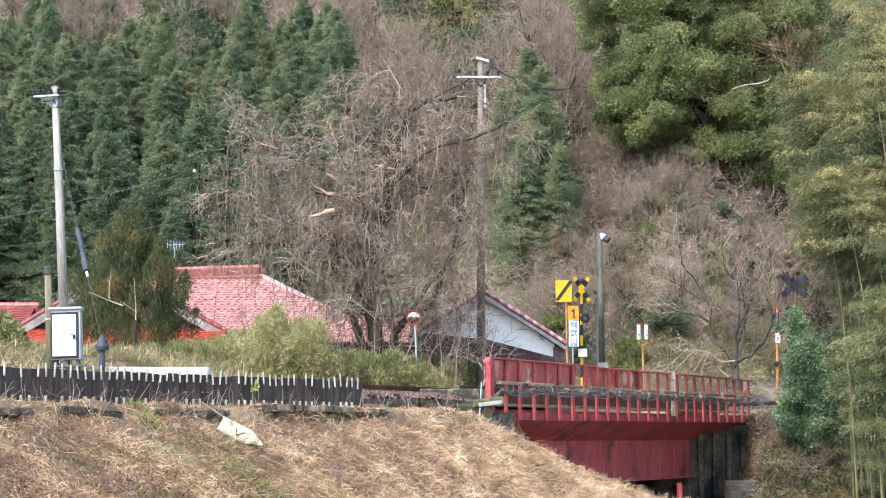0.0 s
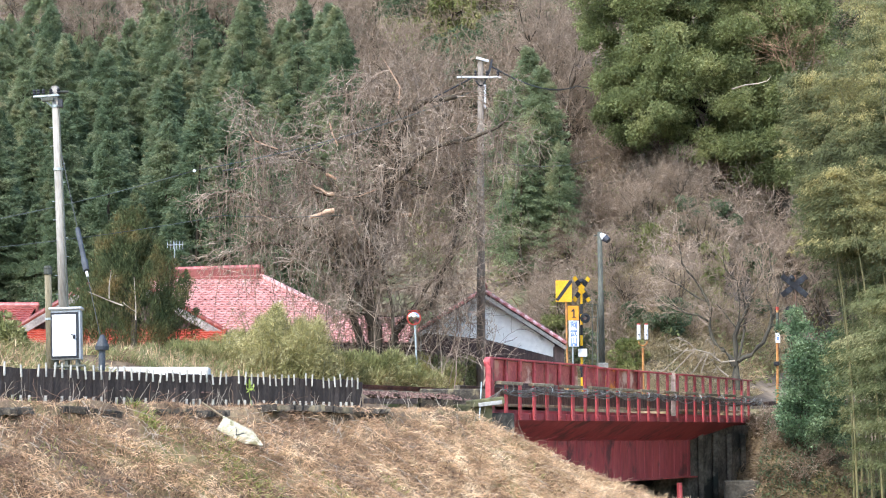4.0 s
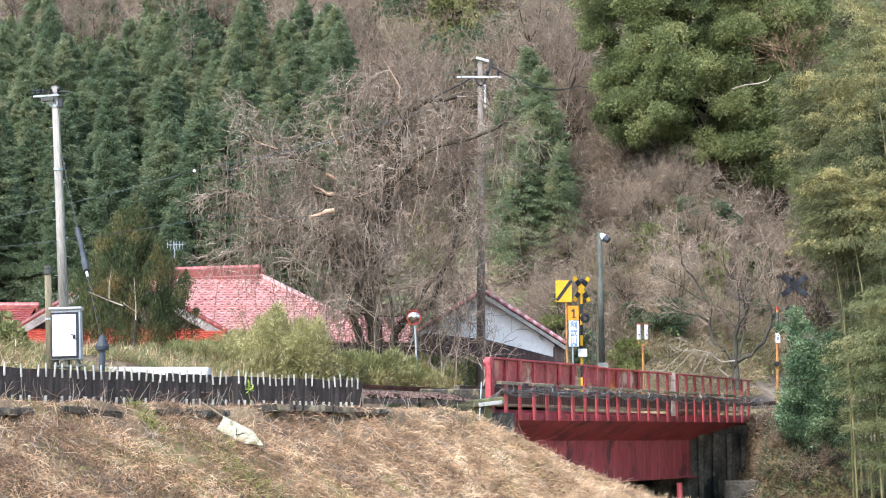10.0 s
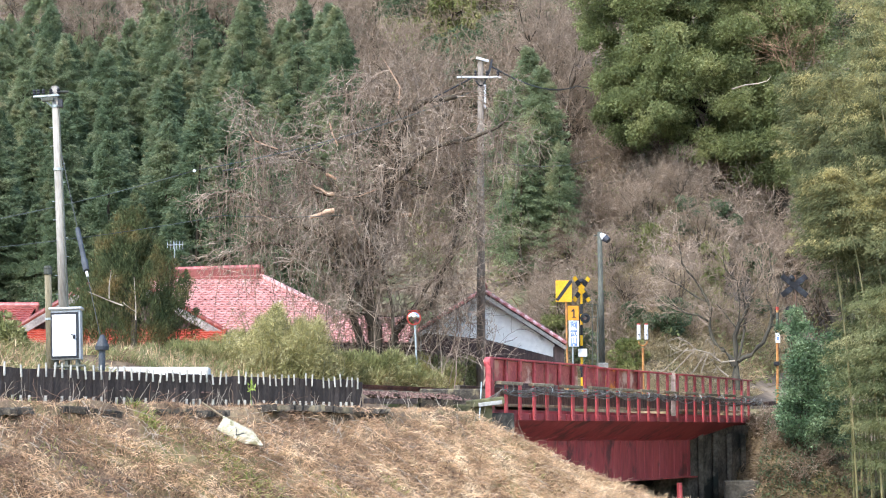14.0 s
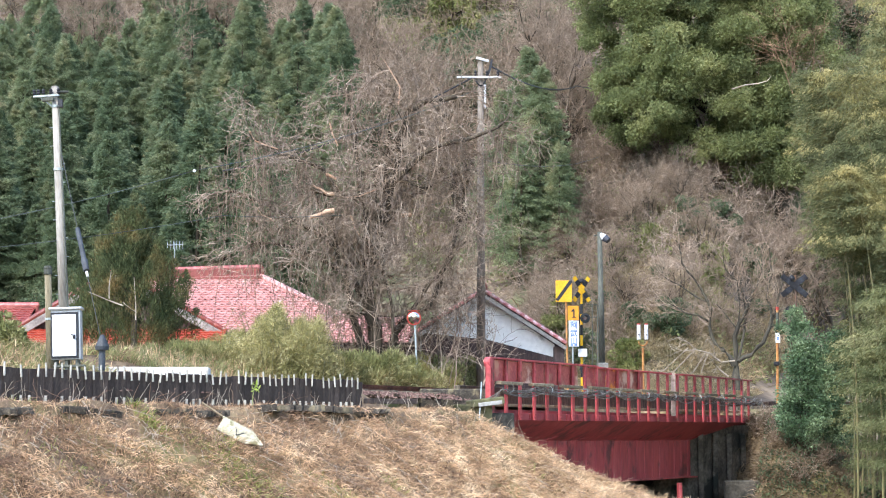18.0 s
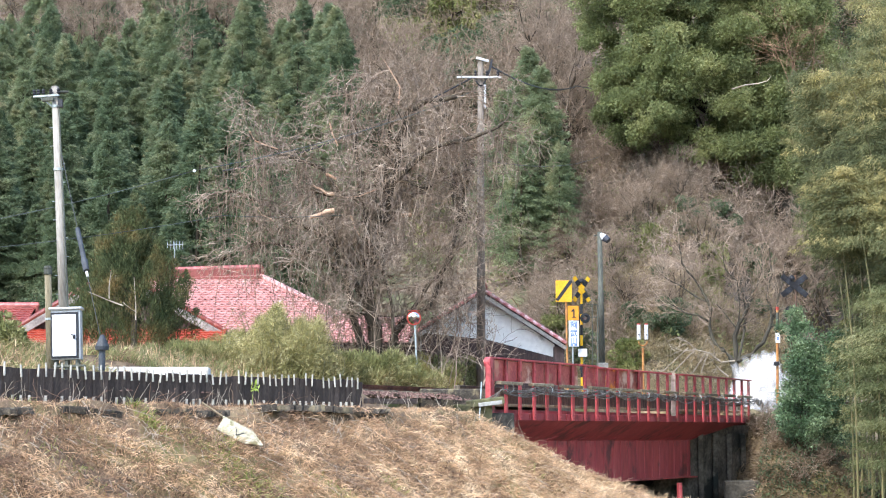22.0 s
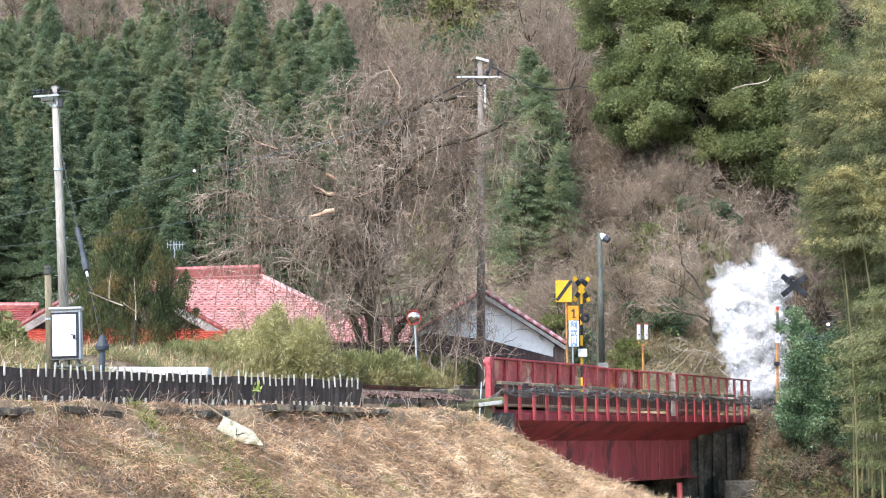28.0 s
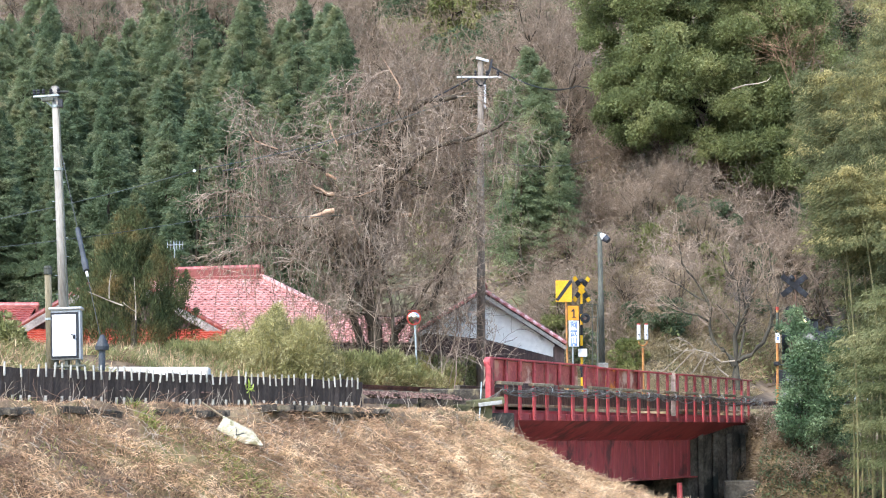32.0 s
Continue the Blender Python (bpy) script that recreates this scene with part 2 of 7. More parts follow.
class Tubes:
    """Gathers tapered bent tubes into one mesh."""

    def __init__(self):
        self.v, self.f = [], []

    def add(self, pts, radii, sides=4):
        base = len(self.v)
        for i, p in enumerate(pts):
            d = (pts[min(i + 1, len(pts) - 1)] - pts[max(i - 1, 0)]).normalized()
            a = d.orthogonal().normalized()
            b = d.cross(a)
            for k in range(sides):
                t = 2 * math.pi * k / sides
                self.v.append(p + (a * math.cos(t) + b * math.sin(t)) * radii[i])
        for i in range(len(pts) - 1):
            for k in range(sides):
                j, l = base + i * sides + k, base + i * sides + (k + 1) % sides
                self.f.append((j, l, l + sides, j + sides))

    def mesh(self, name, material):
        return mesh_of(name, [tuple(p) for p in self.v], self.f, material, True)


def cable(pts, r, sides=5, sag=0.0, steps=12):
    """A hanging cable through the given points."""
    t = Tubes()
    line = []
    for a, b in zip(pts, pts[1:]):
        a, b = Vector(a), Vector(b)
        for i in range(steps):
            u = i / steps
            line.append(a.lerp(b, u) - Vector((0, 0, sag * 4 * u * (1 - u))))
    line.append(Vector(pts[-1]))
    t.add(line, [r] * len(line), sides)
    return t


def leaf_mesh(name, pos, way, length, width, material, rng, fold=0.25):
    """Pointed leaves: one bent four-cornered face each, at pos, along way."""
    n = len(pos)
    way = way / np.maximum(np.linalg.norm(way, axis=1, keepdims=True), 1e-6)
    side = np.cross(way, rng.normal(size=(n, 3)))
    side /= np.maximum(np.linalg.norm(side, axis=1, keepdims=True), 1e-6)
    up = np.cross(way, side)
    length = (np.asarray(length) * rng.uniform(0.6, 1.3, n))[:, None]
    width = (np.asarray(width) * rng.uniform(0.7, 1.3, n))[:, None]
    mid = pos + way * length * 0.45
    v = np.stack([pos, mid + side * width + up * width * fold, pos + way * length, mid - side * width + up * width * fold], 1).reshape(-1, 3)
    return mesh_of(name, v, np.arange(4 * n).reshape(-1, 4), material)


def blade_mesh(name, pos, way, length, width, droop, material, rng):
    """Grass blades: two narrow faces each, drooping to the tip."""
    n = len(pos)
    way = way / np.maximum(np.linalg.norm(way, axis=1, keepdims=True), 1e-6)
    length = (np.asarray(length) * rng.uniform(0.5, 1.4, n))[:, None]
    w = (width * rng.uniform(0.6, 1.4, n))[:, None]
    side = np.cross(way, rng.normal(size=(n, 3)))
    side /= np.maximum(np.linalg.norm(side, axis=1, keepdims=True), 1e-6)
    mid = pos + way * length * 0.55
    tip = mid + way * length * 0.45
    tip[:, 2] -= (droop * length[:, 0] * rng.uniform(0.3, 1.2, n))
    v = np.stack([pos - side * w, pos + side * w, mid + side * w * 0.8, mid - side * w * 0.8, tip + side * w * 0.15, tip - side * w * 0.15], 1).reshape(-1, 3)
    b = (np.arange(n) * 6)[:, None]
    f = np.concatenate([b + np.array([[0, 1, 2, 3]]), b + np.array([[3, 2, 4, 5]])])
    return mesh_of(name, v, f, material)


# ---- the lie of the land ----
# the track's centre line: from the left, over the bridge, to the crossing and behind the bamboo
TRACK = [(-150, -90), (-40, 8), (-20, 28), (-10.5, 38), (-6.8, 42.2), (-3.3, 46.4), (-0.81, 50.4), (9.53, 73.2), (16.6, 87.4), (27, 106), (60, 150), (120, 200)]
ALONG, ACROSS = Vector((0.4130, 0.9107, 0)), Vector((0.9107, -0.4130, 0))  # the bridge's line, and the side to the camera
BRIDGE = Vector((-0.81, 50.4, 0))


def track_space(x, y):
    """Distance to the side of the track (positive on the camera's side), and the way along the bridge's line."""
    x, y = np.asarray(x, dtype=float), np.asarray(y, dtype=float)
    best, side = np.full(x.shape, 1e9), np.zeros(x.shape)
    for (ax, ay), (bx, by) in zip(TRACK, TRACK[1:]):
        dx, dy = bx - ax, by - ay
        q = dx * dx + dy * dy
        u = np.clip(((x - ax) * dx + (y - ay) * dy) / q, 0, 1)
        ex, ey = x - ax - u * dx, y - ay - u * dy
        dist = np.hypot(ex, ey)
        sg = np.sign(ex * dy - ey * dx)
        near = dist < best
        best, side = np.where(near, dist, best), np.where(near, sg * dist, side)
    s = (x - BRIDGE.x) * ALONG.x + (y - BRIDGE.y) * ALONG.y
    return side, s


def ease(v, a, b):
    u = np.clip((v - a) / (b - a), 0, 1)
    return u * u * (3 - 2 * u)


def waves(x, y, k, seed=0.0):
    return np.sin(x * k + 1.3 * np.sin(y * k * 0.7 + seed)) * np.cos(y * k * 1.1 + 0.9 * np.sin(x * k * 0.6 + 2 * seed))


def ground(x, y):
    """Height of the ground."""
    x, y = np.asarray(x, dtype=float), np.asarray(y, dtype=float)
    n, s = track_space(x, y)
    rail = 2.62 + 0.5 * ease(s, 22, 45)
    bank = rail - 0.42 * ease(n, 1.2, 1.9) - 0.2 * ease(n, 3.25, 3.4) - 0.60 * np.maximum(0, n - 3.3)
    behind = rail + 1.0 * ease(-n, 2.2, 6.0) + 0.03 * np.maximum(0, -n - 6)
    land = np.where(n > 0, np.maximum(bank, 0.0), behind)
    near_end = 2.3 - np.maximum(0, s + 2.9) * 0.85 + 3.0 * ease(-n, -1.0, 1.5) * ease(-s, -0.2, 1.0)
    by_wall = ease(-n, -3.7, -2.7)
    far_end = 3.2 - np.maximum(0, 23.6 + 1.5 * by_wall - s) * (1.1 + 0.9 * by_wall)
    cut = np.maximum(np.maximum(near_end, far_end), -1.2)
    inside = (n > -7.5)
    cut = cut + (6 + np.maximum(0, -n)) * ease(-n, 2.3, 3.0)
    land = np.where((s > -4) & (s < 26) & inside, np.minimum(land, cut), land)
    land = np.where((n > 6) & (s > 14), np.maximum(land, -0.9 + 0.0 * n), land)
    land = np.where((s > -1) & (n > 7), np.minimum(land, -0.3), land)
    right = ease(x, -2, 14)
    start = 90 - 9 * right
    slope = 0.40 + 0.12 * right
    rise = np.maximum(0, y - start)
    hill = np.where(rise < 150, rise * slope, 150 * slope + (rise - 150) * 0.35)
    hill = np.minimum(hill, 170)
    taper = ease(-np.abs(x), -420, -150)
    hill = hill * taper * ease(-n, -1, 9)
    rough = 0.06 * waves(x, y, 1.7) + 0.04 * waves(x, y, 3.9, 2.0)
    rough = rough * ease(np.abs(n), 1.6, 3.2) + 0.9 * waves(x, y, 0.11, 1.0) * ease(y, 88, 120)
    return land + hill + rough


def ground_at(x, y):
    return float(ground(np.array([x]), np.array([y]))[0])


def axis(fine_a, fine_b, step, far_a, far_b, grow=1.22):
    """Grid lines: even and close in the middle, wider and wider outside."""
    mid = list(np.arange(fine_a, fine_b + step * 0.5, step))
    d, v, lo = step, fine_a, []
    while v > far_a:
        d *= grow
        v -= d
        lo.append(v)
    d, v, hi = step, mid[-1], []
    while v < far_b:
        d *= grow
        v += d
        hi.append(v)
    return np.array(lo[::-1] + mid + hi)


gx, gy = axis(-16, 20, 0.3, -2500, 2500, 1.09), axis(28, 84, 0.35, -2500, 3000, 1.07)
mx, my = np.meshgrid(gx, gy)
mz = ground(mx, my)
rows_n, cols_n = mx.shape
idx = np.arange(rows_n * cols_n).reshape(rows_n, cols_n)
quads = np.stack([idx[:-1, :-1], idx[:-1, 1:], idx[1:, 1:], idx[1:, :-1]], -1).reshape(-1, 4)
me = mesh_of("ground", np.stack([mx, my, mz], -1).reshape(-1, 3), quads, M["soil"], True)
me.materials.append(M["litter"])
centre_y = my[:-1, :-1].reshape(-1)
me.polygons.foreach_set("material_index", (centre_y > 84).astype(np.int32))
tagged(new("ground", me), "dry grassy embankment, fields and wooded hillside of brown leaf litter", "ground", kind="structure")


# ---- the bridge ----
RAILING = Vector((1.19, 49.5, 0))


def on_bridge(s, back, z):
    """A point s metres along the railing, back metres behind it, at height z."""
    p = RAILING + ALONG * s - ACROSS * back
    return Vector((p.x, p.y, z))


def lift(s):
    return 0.0052 * s


def build_bridge():
    bridge = thing("railway_bridge", "red-painted steel girder railway bridge with rusty railing over a stream", "bridge")
    # deck and girders; the ends are cut askew
    part("deck", plate([on_bridge(-0.3, 0.15, 2.16), on_bridge(25, 0.15, 2.28), on_bridge(24.5, 4.3, 2.28), on_bridge(-0.3, 4.3, 2.16)], 0.14), M["red_dark"], bridge)
    part("soffit", plate([on_bridge(0.0, 0.02, 2.05), on_bridge(-3.6, 1.0, 1.5), on_bridge(20.9, 1.0, 1.52), on_bridge(24.9, 0.02, 2.2)], 0.03), M["red_dark"], bridge,
         "red haunched plate under the walkway")
    for k in range(9):
        s = 1.3 + 2.75 * k
        part("bracket", plate([on_bridge(s, 0.06, 2.02 + lift(s)), on_bridge(s - 3.75, 0.98, 1.45), on_bridge(s - 3.72, 0.98, 1.57), on_bridge(s + 0.03, 0.06, 2.08 + lift(s))], 0.06), M["red_dark"], bridge)
    for back in (1.0, 3.4):
        web = part("girder", plate([on_bridge(-3.6, back, 0.24), on_bridge(21.0, back, 0.24), on_bridge(21.0, back, 2.15), on_bridge(-3.6, back, 2.15)], 0.03), M["red_dark"], bridge, "red riveted plate girder")
        part("bottom_flange", beam(on_bridge(-3.6, back, 0.22), on_bridge(21.0, back, 0.22), 0.34, 0.05, 0.01), M["red"], web)
        for k in range(30):
            s = -3.0 + 0.8 * k
            part("stiffener", beam(on_bridge(s, back - 0.03, 0.25), on_bridge(s, back - 0.03, 1.48), 0.025, 0.05), M["red_dark"], web)
    # edge beam in lengths below the railing
    for k in range(9):
        s = 0.1 + 2.78 * k
        part("edge_beam", beam(on_bridge(s, 0.06, 2.13 + lift(s)), on_bridge(s + 2.68, 0.06, 2.13 + lift(s + 2.7)), 0.1, 0.17, 0.012), M["red_dark"], bridge)
    # the railing
    rng = random.Random(4)
    for k in range(26):
        s = 0.1 + 0.985 * k
        s += rng.uniform(-0.07, 0.07) if 0 < k < 25 else 0
        z0, z1 = 2.03 + lift(s), 3.60 + lift(s)
        bm = beam(on_bridge(s, 0, z0), on_bridge(s, 0, z1), 0.03, 0.11, 0.004)
        wide = 0.19 if k % 6 == 0 else 0.135
        box((wide, 0.02, z1 - z0), on_bridge(s, -0.055, (z0 + z1) / 2), 0.004, bm, Matrix.Rotation(math.atan2(ALONG.y, ALONG.x), 3, "Z"))
        post = part("railing_post", bm, M["red"], bridge)
        for dz in (0.06, 0.15):
            part("bolt", rod(on_bridge(s, -0.06, z0 + dz), on_bridge(s, -0.085, z0 + dz), 0.014, sides=6), M["red_dark"], post)
    part("top_rail", beam(on_bridge(0, 0, 3.62), on_bridge(8.1, 0, 3.63 + lift(8.1)), 0.16, 0.05, 0.008), M["red"], bridge)
    part("top_rail", beam(on_bridge(8.16, 0.01, 3.60 + lift(8.1)), on_bridge(16.4, 0.01, 3.60 + lift(16.4)), 0.15, 0.05, 0.008), M["red"], bridge)
    part("top_rail", beam(on_bridge(16.45, 0, 3.61 + lift(16.4)), on_bridge(25.05, 0, 3.61 + lift(25)), 0.15, 0.05, 0.008), M["red"], bridge)
    part("end_plate", rod(on_bridge(-0.05, -0.08, 3.5), on_bridge(-0.05, 0.08, 3.5), 0.13, sides=16), M["red"], bridge)
    part("end_post", beam(on_bridge(-0.07, 0, 2.1), on_bridge(-0.07, 0, 3.55), 0.14, 0.2, 0.02), M["red"], bridge)
    # web plates fill the bays of the nearer half, the farther bays stand open
    edges = [0.1 + 0.985 * k for k in range(26)]
    for k in range(13):
        a, b = edges[k] + 0.02, edges[k + 1] - 0.02
        if k in (6, 12):
            b = a + (b - a) * 0.55
        part("web_plate", plate([on_bridge(a, 0.03, 3.02 + lift(a)), on_bridge(b, 0.03, 3.02 + lift(b)), on_bridge(b, 0.03, 3.58 + lift(b)), on_bridge(a, 0.03, 3.58 + lift(a))], 0.012), M["graffiti" if k == 9 else "rust_patch" if k in (2, 6, 10, 11, 12) else "red_rust"], bridge)
    # timber guards along the walkway
    for k in range(8):
        s = 0.05 + 3.1 * k
        part("kick_board", beam(on_bridge(s, 0.1, 2.42 + lift(s)), on_bridge(s + 3.05, 0.1, 2.42 + lift(s + 3)), 0.05, 0.07, 0.006), M["timber"], bridge, "bleached timber kick board")
    for k in range(8):
        s = 0.1 + 3.1 * k
        part("guard_timber", beam(on_bridge(s, 0.95, 2.7 + lift(s)), on_bridge(s + 3.06, 0.95, 2.7 + lift(s + 3)), 0.14, 0.46, 0.012), M["sleeper"], bridge, "dark weathered guard timber beside the rails")
    for k in range(11):
        s = 0.0 + 2.28 * k
        part("cable_trough", box((1.55, 0.16, 0.085), on_bridge(s + 1.03, -0.14, 2.99 + lift(s) + 0.02 * math.sin(3.1 * k)), 0.012, None, Matrix.Rotation(math.atan2(ALONG.y, ALONG.x), 3, "Z") @ Matrix.Rotation(-0.006 - 0.008 * math.sin(1.7 * k), 3, "Y")),
             M["timber"], bridge, "weathered wooden cable trough")
    part("pale_post", beam(on_bridge(15.3, -0.08, 2.3), on_bridge(15.3, -0.08, 3.72), 0.15, 0.04, 0.01), M["pale_board"], bridge, "faded white marker board on the railing")
    return bridge


M["pale_board"] = surface("peeling_white_board", rgb("94806f"), rgb("b0988a"), rgb("c6ac9c"), 3, 0.8, 0.1, stain=rgb("8a7062"), stain_amount=0.4)


def build_bridge_cables():
    """The bundle of cables slung along the railing."""
    bundle = thing("cable_bundle", "sagging bundle of grey weathered cables tied along a bridge railing", "cables")
    rng = random.Random(8)
    for k in range(10):
        pts = [Vector((0.95, 49.1, 2.35 + 0.02 * k)), on_bridge(0.25, -0.16 - 0.012 * k, 2.72 + 0.012 * k)]
        s = 0.5
        while s < 24.5:
            s += rng.uniform(1.5, 3.4)
            pts.append(on_bridge(min(s, 25.2), -0.17 - rng.uniform(0, 0.1), 2.87 + lift(s) + rng.uniform(-0.06, 0.08)))
        pts.append(on_bridge(25.9, -0.2, 2.95 + rng.uniform(-0.05, 0.1)))
        pts.append(on_bridge(27.5, 0.1, 2.85))
        tube = cable(pts, rng.uniform(0.01, 0.024), 5, rng.uniform(0.02, 0.22), 7)
        part("cable", tube.mesh("cable", M["grey_cable"]), None, bundle)
    for k in range(9):
        p = on_bridge(0.9 + 2.8 * k, -0.21, 2.86 + lift(2.8 * k))
        ring = [p + Vector((0.02 * math.cos(a), 0.0, 0)) + (ACROSS * 0.09 * math.cos(a)) + Vector((0, 0, 0.11 * math.sin(a))) for a in np.linspace(0, 2 * math.pi, 9)]
        t = Tubes()
        t.add(ring, [0.012] * 9, 4)
        part("tie", t.mesh("tie", M["galvanised"]), None, bundle)
    
    part("drop_pipe", rod((0.98, 49.0, 2.98), (0.9, 48.6, 1.75), 0.016, sides=8), M["galvanised"], bundle, "pale conduit down the bank")


def build_abutments():
    turn = math.atan2(ALONG.y, ALONG.x)
    near = thing("abutment", "mossy concrete bridge abutment with bearing block", "abutment", kind="structure")
    part("bearing_block", box((0.85, 0.7, 0.2), (1.08, 49.2, 2.47), 0.03, None, Matrix.Rotation(0.25, 3, "Z") @ Matrix.Rotation(-0.12, 3, "Y")), M["mossy"], near)
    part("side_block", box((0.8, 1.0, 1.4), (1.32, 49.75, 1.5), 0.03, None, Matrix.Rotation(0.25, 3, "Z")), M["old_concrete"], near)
    part("end_wall", box((1.75, 0.5, 0.5), (0.25, 49.9, 2.58), 0.04, None, Matrix.Rotation(0.06, 3, "Z")), M["slab"], near)
    part("toe_block", box((1.0, 0.5, 0.55), (0.72, 49.3, 2.14), 0.03, None, Matrix.Rotation(0.25, 3, "Z")), M["mossy"], near)
    part("coping_strip", box((0.62, 0.04, 0.1), (1.2, 48.83, 2.43), 0.01, None, Matrix.Rotation(0.25, 3, "Z") @ Matrix.Rotation(-0.12, 3, "Y")), M["concrete"], near)
    far = thing("abutment", "dark stained concrete bridge abutment in deep shade", "abutment", kind="structure")
    a, b = on_bridge(25.3, -0.35, 0), on_bridge(20.4, 1.0, 0)
    c, d = on_bridge(20.6, 4.6, 0), on_bridge(27.0, 4.6, 0)
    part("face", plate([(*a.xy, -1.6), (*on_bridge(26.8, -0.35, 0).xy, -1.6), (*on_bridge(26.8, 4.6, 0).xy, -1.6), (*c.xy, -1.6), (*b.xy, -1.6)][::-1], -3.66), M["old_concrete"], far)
    for k in range(5):
        u = 0.1 + 0.19 * k
        p = a.lerp(b, u)
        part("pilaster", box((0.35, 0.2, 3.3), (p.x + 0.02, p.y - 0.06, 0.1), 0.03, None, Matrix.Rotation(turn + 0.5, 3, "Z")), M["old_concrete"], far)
    part("red_pile", rod((7.6, 62.0, -1.6), (7.58, 62.0, 0.15), 0.09, sides=10), M["red"], far, "rusty red marker pile")
    wing = thing("retaining_wall", "pale mossy concrete retaining wall at the stream", "wall", kind="structure")
    part("wall", box((4.6, 0.5, 3.2), (12.2, 68.0, -1.5), 0.05, None, Matrix.Rotation(-0.12, 3, "Z")), M["old_concrete"], wing)


def rail_point(i, u, side, z):
    (ax, ay), (bx, by) = TRACK[i], TRACK[i + 1]
    d = Vector((bx - ax, by - ay, 0)).normalized()
    return Vector((ax + (bx - ax) * u, ay + (by - ay) * u, z)) + Vector((d.y, -d.x, 0)) * side


def rail_height(s):
    return 2.92 + 0.45 * float(ease(np.array(s), 22, 45))


def build_track():
    track = thing("railway_track", "single railway track with rusty rails on timber sleepers", "track", kind="structure")
    for side in (-0.53, 0.53):
        for i in range(1, len(TRACK) - 2):
            a, b = rail_point(i, 0, side, 0), rail_point(i, 1, side, 0)
            steps = 4 if i > 5 else 1
            for k in range(steps):
                p, q = a.lerp(b, k / steps), a.lerp(b, (k + 1) / steps)
                p.z, q.z = [rail_height((v - BRIDGE).dot(ALONG)) - 0.07 for v in (p, q)]
                bm = beam(p, q, 0.065, 0.05)
                beam(p - Vector((0, 0, 0.06)), q - Vector((0, 0, 0.06)), 0.02, 0.08, 0, bm)
                beam(p - Vector((0, 0, 0.1)), q - Vector((0, 0, 0.1)), 0.12, 0.025, 0, bm)
                part("rail", bm, M["rust_rail"], track)
    rng = random.Random(3)
    shared = data_of(box((2.1, 0.2, 0.15), (0, 0, 0), 0.015), "sleeper", M["sleeper"])
    for i in range(2, 9):
        a, b = rail_point(i, 0, 0, 0), rail_point(i, 1, 0, 0)
        n = int((b - a).length / 0.62)
        for k in range(n):
            p = a.lerp(b, (k + 0.5) / n)
            z = rail_height((p - BRIDGE).dot(ALONG)) - 0.26
            d = b - a
            part("sleeper", shared, None, track, at=pose(p.x, p.y, z, 0, 0, math.degrees(math.atan2(d.y, d.x)) - 90 + rng.uniform(-1.5, 1.5)))
    # ballast bed: a low bank of stones
    v, f = [], []
    r = np.random.default_rng(5)
    for _ in range(9000):
        i = r.integers(2, 6)
        u, side = r.uniform(0, 1), r.normal() * 1.0
        if abs(side) > 1.9:
            continue
        p = rail_point(i, u, side, 0)
        z = 2.66 - 0.22 * max(0, abs(side) - 1.2)
        s = r.uniform(0.03, 0.06)
        base = len(v)
        for dx, dy, dz in ((1, 0, 0), (0, 1, 0), (-1, 0, 0), (0, -1, 0), (0, 0, 1), (0, 0, -1)):
            v.append((p.x + dx * s * r.uniform(0.6, 1.4), p.y + dy * s * r.uniform(0.6, 1.4), z + dz * s))
        for q in ((0, 1, 4), (1, 2, 4), (2, 3, 4), (3, 0, 4)):
            f.append(tuple(base + c for c in q))
    tagged(new("ballast", mesh_of("ballast", v, f, M["ballast"])), "brown crushed-stone ballast between sleepers", "ballast", kind="stuff")


